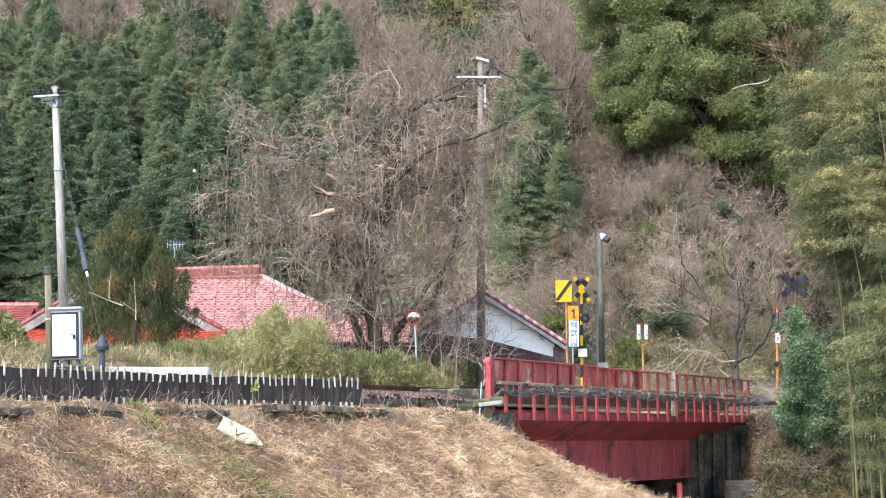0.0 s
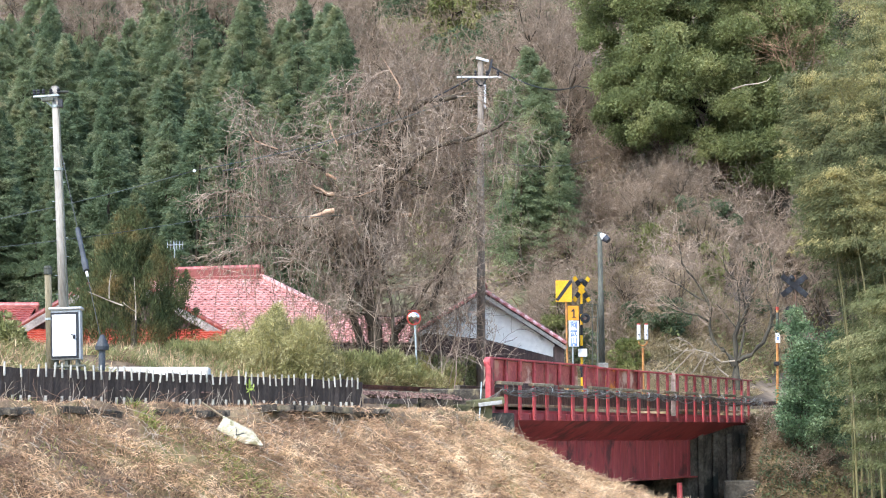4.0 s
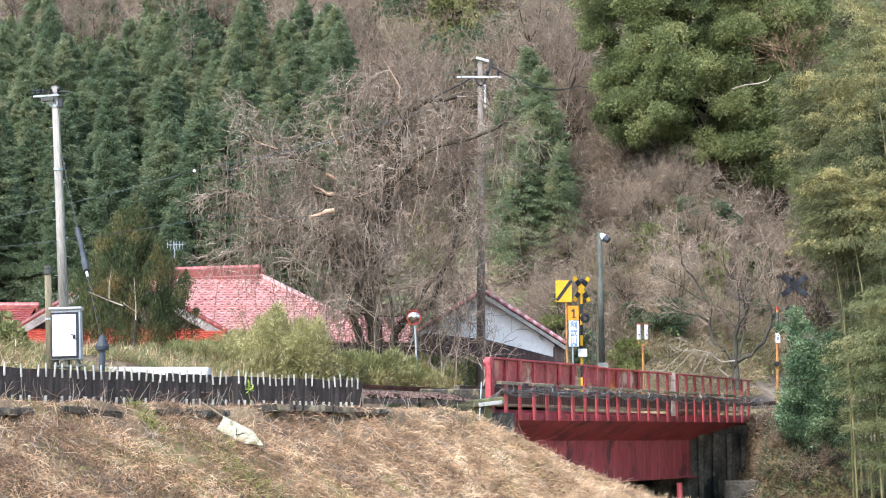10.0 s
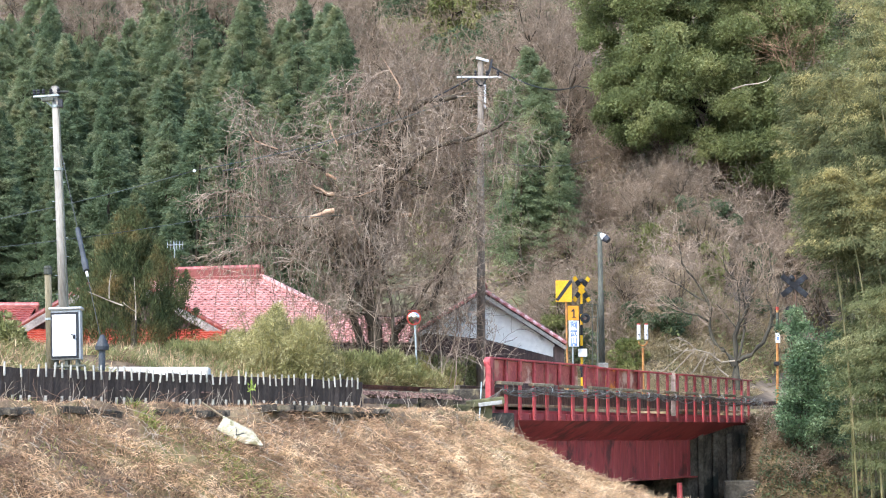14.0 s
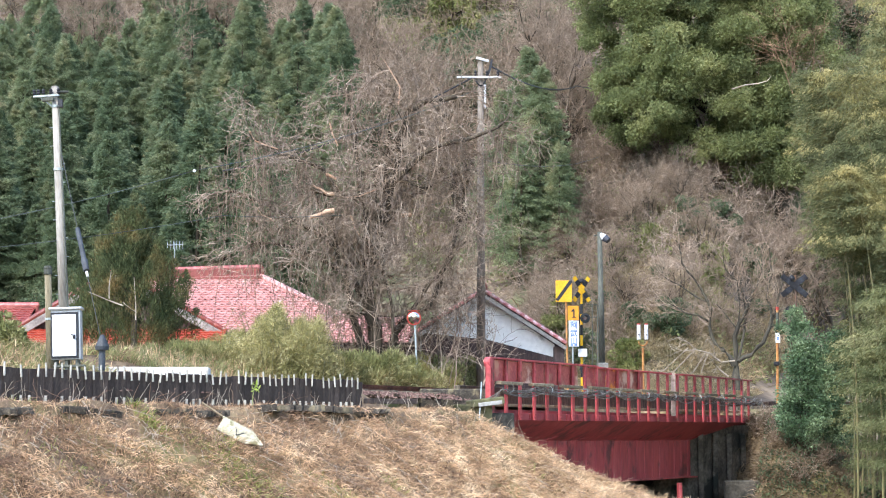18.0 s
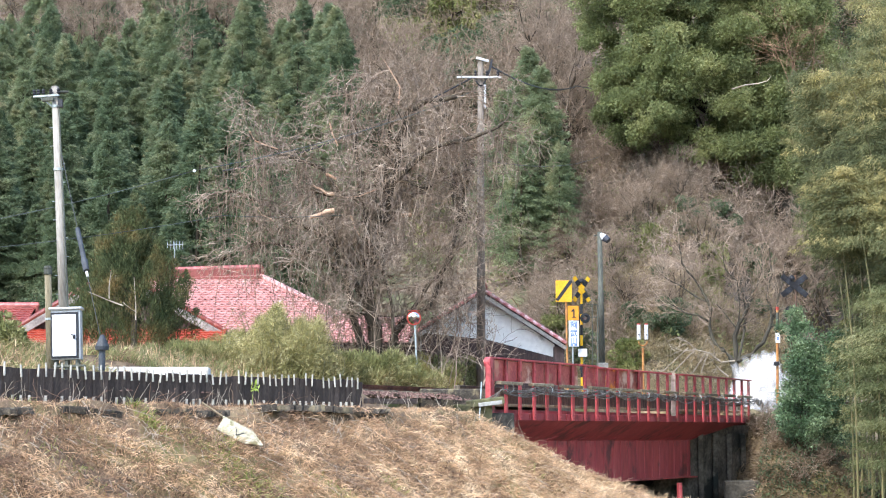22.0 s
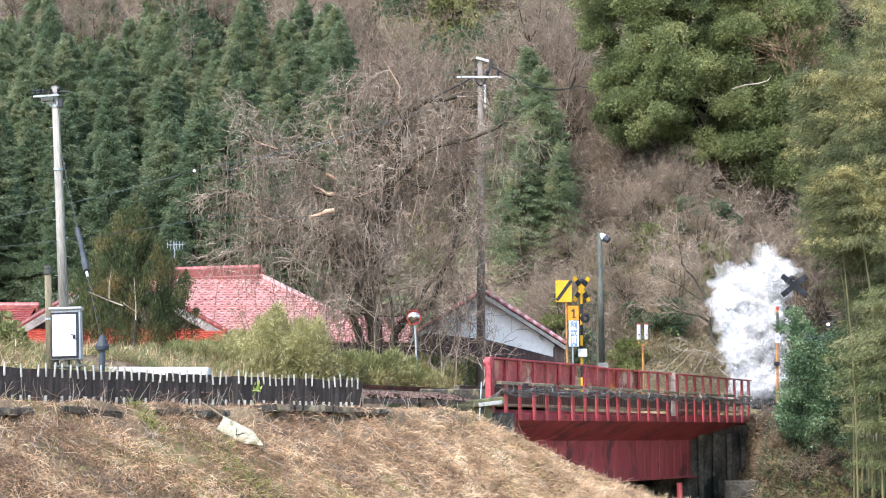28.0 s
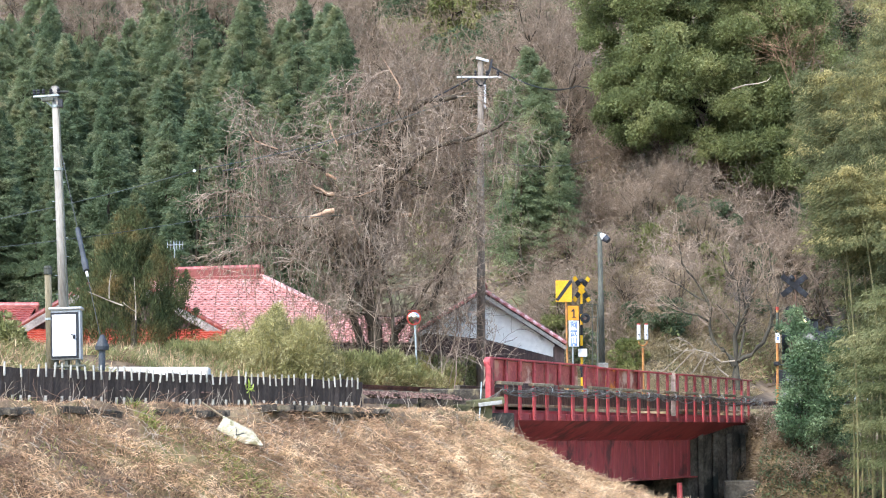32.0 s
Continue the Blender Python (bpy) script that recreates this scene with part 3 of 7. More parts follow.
# ---- the fence of boards on the embankment ----
def build_fence():
    fence = thing("board_fence", "low fence of dark upright boards with pale metal stakes", "fence")
    rng = random.Random(12)
    a, m, b = Vector((-10.4, 34.6, 0)), Vector((-6.35, 40.0, 0)), Vector((-1.9, 45.0, 0))
    run = []
    for p, q, n in ((a, m, 32), (m, b, 36)):
        run += [p.lerp(q, k / n) for k in range(n)]
    run.append(b)
    for k, (p, q) in enumerate(zip(run, run[1:])):
        z = 2.2
        top = 2.92 - 0.03 * k / len(run) + rng.uniform(-0.015, 0.015) - (0.02 if k % 9 > 6 else 0)
        if k == len(run) - 2:
            top -= 0.03
        d = (q - p)
        turn = Matrix.Rotation(math.atan2(d.y, d.x) + rng.uniform(-0.1, 0.1), 3, "Z") @ Matrix.Rotation(rng.uniform(-0.015, 0.015), 3, "Y")
        part("board", box((d.length * 0.97, 0.045, top - z + 0.1), (p + q) / 2 + Vector((0, 0, (z - 0.1 + top) / 2)), 0.006, None, turn), M["black_board"], fence)
        # pale stakes stand proud of the boards
        lean = rng.uniform(-0.03, 0.03)
        out = Vector((d.y, -d.x, 0)).normalized() * 0.05
        h = top + rng.uniform(0.05, 0.13)
        foot = p + out + Vector((0, 0, top - 0.17))
        if rng.random() < 0.9:
            part("stake", beam(foot, p + out + Vector((lean, 0, h)), 0.05, 0.035, 0.004), M["stake"], fence)
        if rng.random() < 0.75:
            part("stake", beam(p + out + Vector((0, 0, 2.12)), p + out + Vector((0, 0, 2.38)), 0.05, 0.035, 0.004), M["stake"], fence)
    for k in range(34):
        p = run[rng.randrange(4, len(run) - 1)]
        x, y = p.x + 0.15 + rng.uniform(0, 0.3), p.y - 0.15 - rng.uniform(0, 0.25)
        z = ground_at(x, y)
        pts = [Vector((x, y, z - 0.05))]
        d = Vector((rng.uniform(-0.5, 0.5), 0, 1)).normalized()
        for _ in range(5):
            d = (d + Vector((rng.gauss(0, 0.4), rng.gauss(0, 0.15), rng.gauss(-0.12, 0.2)))).normalized()
            pts.append(pts[-1] + d * rng.uniform(0.08, 0.16))
        t = Tubes()
        t.add(pts, [0.008, 0.008, 0.007, 0.006, 0.005, 0.003], 4)
        tagged(new("dead_vine", t.mesh("dead_vine", M["straw_dark"])), "withered brown vine before a board fence", "vine", "dead vines")
    low = thing("low_board_edging", "low dark timber edging beside railway ballast", "edging")
    part("board", beam((-1.85, 45.1, 2.42), (-0.62, 46.3, 2.43), 0.06, 0.12, 0.01), M["black_board"], low)


def build_ledge():
    """Slabs of an old paved edge, broken and undercut, along the top of the bank."""
    rng = random.Random(15)
    for x, y, turn, length in ((-8.0, 34.9, 52, 0.9), (-6.75, 36.5, 50, 1.5), (-5.55, 37.9, 50, 1.1), (-4.75, 38.75, 48, 0.8), (-3.6, 40.1, 50, 0.55), (-3.0, 40.85, 49, 0.9), (-2.3, 41.7, 50, 0.8), (-1.85, 42.3, 46, 0.4), (-1.45, 42.75, 60, 0.35)):
        slab = thing("broken_slab", "broken dark slab of old paving jutting from a grassy bank", "slab", pose(x - 0.08, y + 0.72, 2.1, rng.uniform(-8, 4), rng.uniform(-4, 4), turn))
        n = 12
        front = [(-length / 2 + length * k / n, -0.2 + rng.uniform(-0.12, 0.1), rng.uniform(-0.02, 0.02)) for k in range(n + 1)]
        part("slab", plate(front + [(length / 2, 0.35, 0), (-length / 2, 0.35, 0)], 0.13), M["slab"], slab)


M["slab"] = surface("lichened_slab", rgb("2a2620"), rgb("453f36"), rgb("6a6154"), 4, 0.95, 0.8, stain=rgb("7c7258"), stain_amount=0.4, stain_scale=3)
SPRIG = []


def build_sprig():
    """A green shoot that stands up before the fence and nods in the wind."""
    sprig = thing("green_shoot", "fresh green shoot nodding before a dark fence", "plant", pose(-4.05, 40.9, ground_at(-4.05, 40.9)))
    rng = np.random.default_rng(8)
    stem = Tubes()
    stem.add([Vector((0, 0, -0.05)), Vector((0.02, 0, 0.25)), Vector((0.06, 0, 0.42)), Vector((0.12, 0, 0.5))], [0.008, 0.007, 0.005, 0.003], 5)
    part("stem", stem.mesh("stem", M["green_stem"]), None, sprig)
    pos = np.array([(0.06 + rng.normal(0, 0.03), rng.normal(0, 0.03), rng.uniform(0.36, 0.5)) for _ in range(22)])
    part("foliage", leaf_mesh("foliage", pos, rng.normal(0, 0.7, (22, 3)) + np.array([0.3, 0, 0.4]), np.full(22, 0.13), np.full(22, 0.022), M["shoot"], rng), None, sprig)
    SPRIG.append(sprig)


M["green_stem"] = surface("green_stem", rgb("6c7a3c"), rgb("8c9a4c"), rgb("a4b060"), 4, 0.7, 0)
M["shoot"] = leafy("fresh_leaves", "7c9040", "a2b450", "c8d47a", 2.0, 0.2, 0.35)


def build_platform_edge():
    """The pale concrete strip of the lane behind the fence."""
    lane = thing("concrete_lane_edge", "sunlit pale concrete lane edge behind a fence", "kerb", kind="structure")
    part("slab", box((9.0, 1.0, 0.6), (-10.3, 47.6, 3.0), 0.02, None, Matrix.Rotation(0.06, 3, "Z")), M["white_concrete"], lane)


def build_fallen_sign():
    sign = thing("fallen_signboard", "fallen pale pentagonal signboard lying on a dry grass bank", "signboard")
    sign.matrix_basis = Matrix.Translation((-4.12, 38.88, 1.64)) @ Matrix.Rotation(radians(27), 4, "Y") @ Matrix.Rotation(radians(58), 4, "X")
    part("board", plate([(-0.42, -0.16, 0), (0.2, -0.16, 0), (0.52, -0.02, 0), (0.2, 0.16, 0), (-0.42, 0.16, 0)], 0.03), M["mossy_sign"], sign)
    part("edge", beam((-0.45, 0.175, 0.0), (0.24, 0.175, 0.0), 0.03, 0.05), M["mossy_sign"], sign)
    part("edge", beam((0.22, 0.175, 0.0), (0.54, 0.0, 0.0), 0.03, 0.05), M["mossy_sign"], sign)
    part("arm", beam((-0.46, 0.17, 0.02), (-0.95, 0.22, 0.05), 0.03, 0.03), M["timber"], sign, "bleached wooden arm")
    mark = beam((-0.08, 0.05, 0.036), (-0.02, -0.08, 0.036), 0.018, 0.006)
    beam((-0.02, -0.08, 0.036), (0.1, 0.05, 0.036), 0.018, 0.006, 0, mark)
    part("mark", mark, M["black"], sign, "faded dark chevron")


M["mossy_sign"] = surface("dirty_cream_paint", rgb("948c74"), rgb("b2ab92"), rgb("c8c2ac"), 3, 0.8, 0.2, stain=rgb("78724e"), stain_amount=0.4, stain_scale=4)


# ---- poles, boxes and wires at the left ----
def build_left_pole():
    pole = thing("utility_pole", "tall pale concrete utility pole with a small crossarm", "utility pole", pose(-9.0, 46.0, 3.0, 0, -3.4, 0))
    part("shaft", rod((0, 0, -0.3), (0, 0, 7.05), 0.135, 0.085, 14), M["pole"], pole, smooth=True)
    part("band", rod((0, 0, 5.0), (0, 0, 5.06), 0.115, sides=14), M["galvanised"], pole)
    part("band", rod((0, 0, 6.55), (0, 0, 6.6), 0.105, sides=14), M["galvanised"], pole)
    arm = part("crossarm", box((0.62, 0.06, 0.05), (-0.2, -0.12, 6.82), 0.008), M["galvanised"], pole)
    part("terminal_box", box((0.3, 0.08, 0.1), (-0.16, -0.12, 6.73), 0.02), M["dark_pole"], pole)
    part("top_cap", rod((0.0, 0, 7.03), (0.0, 0, 7.07), 0.088, 0.08, 14), M["pole"], pole)
    part("switch_box", box((0.1, 0.14, 0.2), (0.14, -0.1, 6.62), 0.01), M["black"], pole)
    part("rear_arm", box((0.4, 0.05, 0.05), (0.1, 0.1, 6.95), 0.006, None, Matrix.Rotation(0.3, 3, "Z")), M["dark_pole"], pole)
    for x in (-0.48, -0.38, -0.26, -0.08, 0.1):
        part("insulator", lathe([(0.03, 0), (0.05, 0.03), (0.03, 0.06), (0.045, 0.09), (0.02, 0.13)], 8, at=(x, -0.13, 6.86)), M["black"], arm)
    part("brace", beam((-0.35, -0.1, 6.8), (0, -0.05, 6.5), 0.03, 0.03), M["galvanised"], pole)
    part("conduit", rod((0.1, -0.08, 1.0), (0.085, -0.06, 6.9), 0.022, sides=6), M["dark_pole"], pole)
    for z in np.arange(2.0, 6.4, 0.45):
        part("step_bolt", rod((0, -0.02, z), (0.17 if int(z * 10) % 2 else -0.17, -0.05, z), 0.009, sides=5), M["galvanised"], pole)
    post = thing("wooden_post", "old greenish wooden post with a metal cap", "post", pose(-8.98, 44.0, 3.0, 0, -2.6, 0))
    part("shaft", rod((0, 0, -0.3), (0, 0, 2.35), 0.085, 0.078, 10), M["old_post"], post, smooth=True)
    part("cap", lathe([(0.095, 0), (0.1, 0.05), (0.09, 0.12), (0.1, 0.15), (0.08, 0.2)], 10, at=(0, 0, 2.3)), M["dark_pole"], post)
    part("strap", rod((0, 0, 1.25), (0, 0, 1.3), 0.092, sides=10), M["galvanised"], post)
    cabinet = thing("signal_cabinet", "white steel trackside cabinet with a black door frame on short legs", "cabinet", pose(-8.5, 43.5, 3.2, 0, -2.0, 4))
    part("case", box((0.66, 0.42, 1.13), (0, 0, 0.68), 0.012), M["cabinet_grey"], cabinet)
    part("roof", box((0.74, 0.5, 0.06), (0, -0.01, 1.27), 0.015), M["cabinet_grey"], cabinet)
    part("seal", box((0.62, 0.03, 1.04), (-0.02, -0.215, 0.66), 0.005), M["black"], cabinet)
    door = part("door", box((0.53, 0.03, 0.94), (-0.03, -0.238, 0.66), 0.008), M["white_paint"], cabinet, "bright white door")
    part("handle", box((0.06, 0.03, 0.1), (0.19, -0.262, 0.62), 0.008), M["black"], door)
    part("handle", box((0.1, 0.02, 0.025), (0.17, -0.275, 0.66), 0.004, None, Matrix.Rotation(0.4, 3, "Y")), M["black"], door)
    for x in (-0.24, 0.0, 0.24):
        part("leg", box((0.08, 0.3, 0.5), (x, 0, -0.12), 0.01), M["dark_pole"], cabinet)
    part("tray", box((0.7, 0.36, 0.05), (0.05, 0, -0.03), 0.005), M["dark_pole"], cabinet)


M["old_post"] = surface("old_greenish_wood", rgb("5c5440"), rgb("7a6f56"), rgb("948a70"), 2, 0.9, 0.4, stretch=(5, 5, 0.5))
M["cabinet_grey"] = surface("cabinet_grey", rgb("9a9a98"), rgb("b4b4b2"), rgb("c4c4c0"), 3, 0.5, 0.05)
M["guard"] = surface("blue_grey_guard", rgb("2a2e32"), rgb("3a3e42"), rgb("4e5256"), 4, 0.6, 0.05)


def build_guy_and_wires():
    guy = thing("guy_wire", "steel guy wire with a dark plastic guard and anchor cone", "guy wire")
    top, foot = Vector((-9.25, 46.0, 8.5)), Vector((-7.66, 43.0, 3.75))
    part("wire", rod(top, foot, 0.008, sides=5), M["wire"], guy)
    part("guard", rod(top.lerp(foot, 0.435), top.lerp(foot, 0.60), 0.055, 0.06, 10), M["guard"], guy)
    part("guard_cap", rod(top.lerp(foot, 0.60), top.lerp(foot, 0.655), 0.075, 0.07, 10), M["guard"], guy)
    part("clamp", rod(top.lerp(foot, 0.66), top.lerp(foot, 0.685), 0.03, sides=8), M["white_paint"], guy)
    part("anchor_cone", lathe([(0.075, -0.45), (0.075, 0.0), (0.15, 0.02), (0.16, 0.1), (0.14, 0.14), (0.05, 0.34), (0.02, 0.36)], 14, at=(-7.63, 43.0, 3.5)), M["guard"], guy)
    wires = thing("overhead_wire", "thin dark overhead wire with a white marker ball", "wire")
    part("wire", cable([(-16, 46.5, 6.1), (-6.2, 47.48, 8.2), (1.0, 60.4, 12.6)], 0.010, 4, 0.25, 14).mesh("wire", M["far_wire"]), None, wires)
    part("marker", lathe([(0.01, -0.04), (0.035, -0.02), (0.04, 0), (0.035, 0.02), (0.01, 0.04)], 10, at=(-6.2, 47.46, 8.19)), M["white_paint"], wires)
    low = thing("overhead_wire", "thin dark overhead wire", "wire")
    part("wire", cable([(-16, 48, 6.0), (-6.0, 52, 7.6), (0.0, 62, 9.2)], 0.010, 4, 0.2, 14).mesh("wire", M["far_wire"]), None, low)


M["far_wire"] = surface("weathered_wire", rgb("3c4444"), rgb("525a58"), rgb("68706e"), 3, 0.7, 0)


def build_mid_pole():
    pole = thing("utility_pole", "grey utility pole with white crossarms behind a bare tree", "utility pole", pose(1.2, 60.5, 3.2))
    part("shaft", rod((0, 0, -0.8), (0, 0, 10.35), 0.155, 0.09, 12), M["mid_pole"], pole, smooth=True)
    part("crossarm", box((1.42, 0.07, 0.065), (-0.05, -0.16, 9.82), 0.01), M["arm_grey"], pole, "white crossarm")
    up = part("upper_arm", box((0.42, 0.07, 0.08), (0.06, -0.1, 10.4), 0.01, None, Matrix.Rotation(0.25, 3, "Y")), M["arm_grey"], pole)
    part("strut", beam((0.25, -0.1, 9.85), (0.36, -0.1, 10.4), 0.07, 0.07), M["black"], pole)
    for x in (-0.15, 0.2, 0.55):
        part("insulator", lathe([(0.03, 0), (0.06, 0.04), (0.035, 0.08), (0.055, 0.12), (0.02, 0.17)], 8, at=(x, -0.17, 9.86)), M["black"], pole)
    part("transformer_tube", box((0.07, 0.07, 0.75), (0.14, -0.14, 9.2), 0.01), M["arm_grey"], pole)
    wires = thing("overhead_wire", "thick dark overhead cable on a utility pole", "wire")
    part("wire", cable([(-9, 78, 12.5), (1.0, 60.4, 13.05), (1.5, 60.4, 13.4), (7.6, 108, 21.6), (30, 160, 30)], 0.03, 5, 0.45, 12).mesh("wire", M["wire"]), None, wires)
    more = thing("overhead_wire", "thin overhead cable crossing the hillside", "wire")
    part("wire", cable([(1.2, 60.5, 10.4), (9, 108, 17.6)], 0.014, 4, 0.4, 14).mesh("wire", M["far_wire"]), None, more)


M["arm_grey"] = surface("pale_arm_paint", rgb("a2a2a0"), rgb("b8b8b6"), rgb("c8c8c4"), 3, 0.6, 0.05)
M["mid_pole"] = surface("mottled_pole", rgb("5a5046"), rgb("746a5e"), rgb("8e8476"), 3, 0.85, 0.2, stretch=(1, 1, 0.2))


# ---- the level crossing ----
STROKES = {  # the crossing's name in three characters, as strokes on a 10 x 10 square
    "a": [((1, 0.2), (1, 9.5)), ((1, 9.5), (3.2, 9.5)), ((3.2, 9.5), (2.2, 6.6)), ((2.2, 6.6), (3.4, 4.6)), ((3.4, 4.6), (2, 3.2)), ((4.2, 9.3), (9.8, 9.3)),
          ((8.6, 9.3), (8.6, 0.6)), ((8.6, 0.6), (7.3, 1.0)), ((4.8, 7.2), (4.8, 3.2)), ((4.8, 7.2), (7.2, 7.2)), ((7.2, 7.2), (7.2, 3.2)), ((4.8, 3.2), (7.2, 3.2))],
    "b": [((1.2, 8.8), (5, 8.8)), ((0.4, 7), (9.6, 7)), ((3.6, 5.4), (3.6, 1)), ((1.6, 4.6), (1.6, 0.8)), ((3.6, 3.4), (5.4, 3.4)), ((0.4, 0.4), (5.8, 1.4)),
          ((6.4, 9.6), (7, 4)), ((7, 4), (8.8, 0.4)), ((8.8, 0.4), (9.6, 2)), ((7.8, 9.2), (9, 8.2))],
    "c": [((1.6, 9.3), (1.6, 4)), ((1.6, 4), (0.6, 0.4)), ((5, 8.8), (5, 1.2)), ((8.7, 9.5), (8.7, 0.2))],
}


def strokes(chars, size, x0, z_top, y):
    bm = bmesh.new()
    z = z_top
    for ch in chars:
        for (ax, az), (bx, bz) in STROKES[ch]:
            dx, dz = (bx - ax) / 10 * size, (bz - az) / 10 * size
            mid = (x0 + ((ax + bx) / 20 - 0.5) * size, y, z - size + (az + bz) / 20 * size)
            box((math.hypot(dx, dz) + size * 0.08, 0.006, size * 0.13), mid, 0, bm, Matrix.Rotation(-math.atan2(dz, dx), 3, "Y"))
        z -= size * 1.12
    return bm


def crossbuck(parent, at, arm=1.1, width=0.2, colours=("yellow", "black"), turn=0.0, angle=45):
    for sgn in (1, -1):
        tilt = Matrix.Rotation(radians(angle) * sgn, 4, "Y")
        m = Matrix.Translation(at) @ Matrix.Rotation(turn, 4, "Z") @ Matrix.Translation((0, -0.012 * sgn, 0)) @ tilt
        blade = part("crossbuck_blade", box((arm, 0.02, width), (0, 0, 0), 0.004), M[colours[0]], parent, at=m)
        for k in (-1, 1):
            part("stripe", box((arm * 0.2, 0.028, width + 0.006), (k * arm * 0.25, 0, 0), 0.002), M[colours[1]], blade)


def flasher(parent, at, facing=-1):
    """A crossing lamp: red lens in a black disc under a hood."""
    x, y, z = at
    disc = part("lamp_disc", rod((x, y, z), (x, y + 0.03 * facing, z), 0.19, sides=18), M["black"], parent)
    part("lens", rod((x, y + 0.03 * facing, z), (x, y + 0.06 * facing, z), 0.075, sides=14), M["red_lens"], disc)
    bm = bmesh.new()
    for k in range(7):
        a, b = math.pi * k / 7, math.pi * (k + 1) / 7
        p = [(x + 0.1 * math.cos(t), y + dy, z + 0.1 * math.sin(t)) for t, dy in ((a, 0.03 * facing), (b, 0.03 * facing), (b, 0.24 * facing), (a, 0.24 * facing))]
        plate(p, 0.006, bm)
    part("hood", bm, M["black"], disc)


M["red_lens"] = surface("dark_red_lens", rgb("4a1410"), rgb("6a1a16"), rgb("802420"), 4, 0.2, 0, gloss=0.7)
M["blue_ink"] = surface("faded_blue_ink", rgb("5a76a4"), rgb("6a88b4"), rgb("86a0c4"), 6, 0.6, 0)
M["red_ink"] = surface("faded_red", rgb("a03a30"), rgb("b84a3c"), rgb("c86456"), 4, 0.6, 0)
M["lamp_glass"] = surface("smoked_glass", rgb("2a2c30"), rgb("3a3c42"), rgb("4a4c52"), 4, 0.2, 0)


def build_crossing():
    # warning signal in the foreground of the crossing, with the striped board and name plates on its own pole
    sig = thing("crossing_signal", "black and yellow level crossing signal with crossbuck and hooded lamps", "crossing signal", pose(5.3, 73.4, 3.4))
    part("pole", rod((0, 0, -0.4), (0, 0, 4.1), 0.05, sides=10), M["yellow"], sig)
    for k in range(4):
        part("black_band", rod((0, 0, 0.5 + 0.8 * k), (0, 0, 0.9 + 0.8 * k), 0.052, sides=10), M["black"], sig)
    crossbuck(sig, (0, -0.1, 3.86), 1.15, 0.17, turn=0.5, angle=53)
    part("bell", lathe([(0.1, 0), (0.13, 0.06), (0.12, 0.14), (0.05, 0.18)], 12, at=(0.02, 0, 4.1)), M["black"], sig)
    flasher(sig, (0.13, -0.12, 2.75))
    flasher(sig, (-0.1, 0.12, 2.75), 1)
    part("lamp_bar", beam((-0.2, 0, 2.78), (0.25, 0, 2.78), 0.04, 0.04), M["black"], sig)
    flasher(sig, (0.1, -0.12, 0.82))
    ladder = part("ladder", beam((0.42, 0.1, -0.3), (0.42, 0.1, 3.3), 0.04, 0.04), M["dark_pole"], sig)
    beam_bm = beam((0.62, 0.1, -0.3), (0.62, 0.1, 3.3), 0.04, 0.04)
    part("ladder_rail", beam_bm, M["dark_pole"], sig)
    for z in (0.4, 1.2, 2.0, 2.8, 3.28):
        part("rung", beam((0.2, 0.1, z), (0.62, 0.1, z), 0.035, 0.035), M["dark_pole"], sig)
    part("relay_box", box((0.33, 0.22, 0.3), (0.02, -0.2, 1.42), 0.015), M["white_paint"], sig, "small white relay box")
    board = thing("striped_signboard", "yellow square board with a black diagonal stripe on an orange pole", "signboard", pose(4.66, 73.0, 3.4))
    part("pole", rod((0.08, 0, -0.4), (0.02, 0, 4.0), 0.035, sides=10), M["orange_pole"], board)
    sq = part("panel", box((0.62, 0.03, 0.82), (-0.06, -0.05, 3.76), 0.006), M["yellow"], board)
    part("stripe", plate([(-0.37, -0.068, 3.44), (-0.27, -0.068, 3.37), (0.25, -0.068, 4.08), (0.25, -0.068, 4.17), (0.15, -0.068, 4.17)], 0.006), M["black"], sq)
    plates = thing("crossing_nameplate", "orange number plate over a white plate lettered in faded blue", "nameplate", pose(4.95, 72.9, 3.4))
    part("pole", rod((-0.02, 0.04, -0.4), (-0.02, 0.04, 3.1), 0.03, sides=8), M["galvanised"], plates)
    num = part("number_plate", box((0.42, 0.02, 0.55), (0, 0, 2.92), 0.005), M["orange"], plates)
    part("numeral", plate([(0.0, -0.016, 2.76), (0.05, -0.016, 2.76), (0.05, -0.016, 3.07), (0.0, -0.016, 3.07), (-0.07, -0.016, 3.01), (-0.07, -0.016, 2.96), (0.0, -0.016, 2.99)], 0.006), M["black"], num, "black numeral 1")
    part("numeral_foot", box((0.15, 0.008, 0.03), (0.02, -0.014, 2.755), 0), M["black"], num)
    name = part("name_plate", box((0.38, 0.02, 0.98), (0.02, 0, 2.14), 0.005), M["white_paint"], plates)
    part("lettering", strokes("abc", 0.27, 0.02, 2.6, -0.014), M["blue_ink"], name, "three faded blue characters")
    for k in range(2):
        part("lettering_bar", box((0.11, 0.006, 0.1), (-0.06 + 0.15 * k, -0.013, 1.72), 0), M["blue_ink"], name)
    lamp = thing("street_lamp", "tall grey pole with a white hooded floodlight on a concrete foot", "street lamp", pose(6.14, 74.0, 3.6))
    part("pole", rod((0, 0, -0.3), (-0.07, 0, 5.95), 0.125, 0.09, 14), M["dark_pole"], lamp, smooth=True)
    part("foot", box((0.42, 0.42, 0.9), (0, 0, 0.42), 0.03), M["concrete"], lamp)
    head = part("lamp_housing", rod((-0.05, 0, 5.85), (0.12, -0.1, 5.7), 0.08, 0.14, 14), M["white_paint"], lamp)
    part("lamp_front", rod((0.12, -0.1, 5.7), (0.26, -0.18, 5.58), 0.15, 0.12, 14), M["lamp_glass"], lamp)
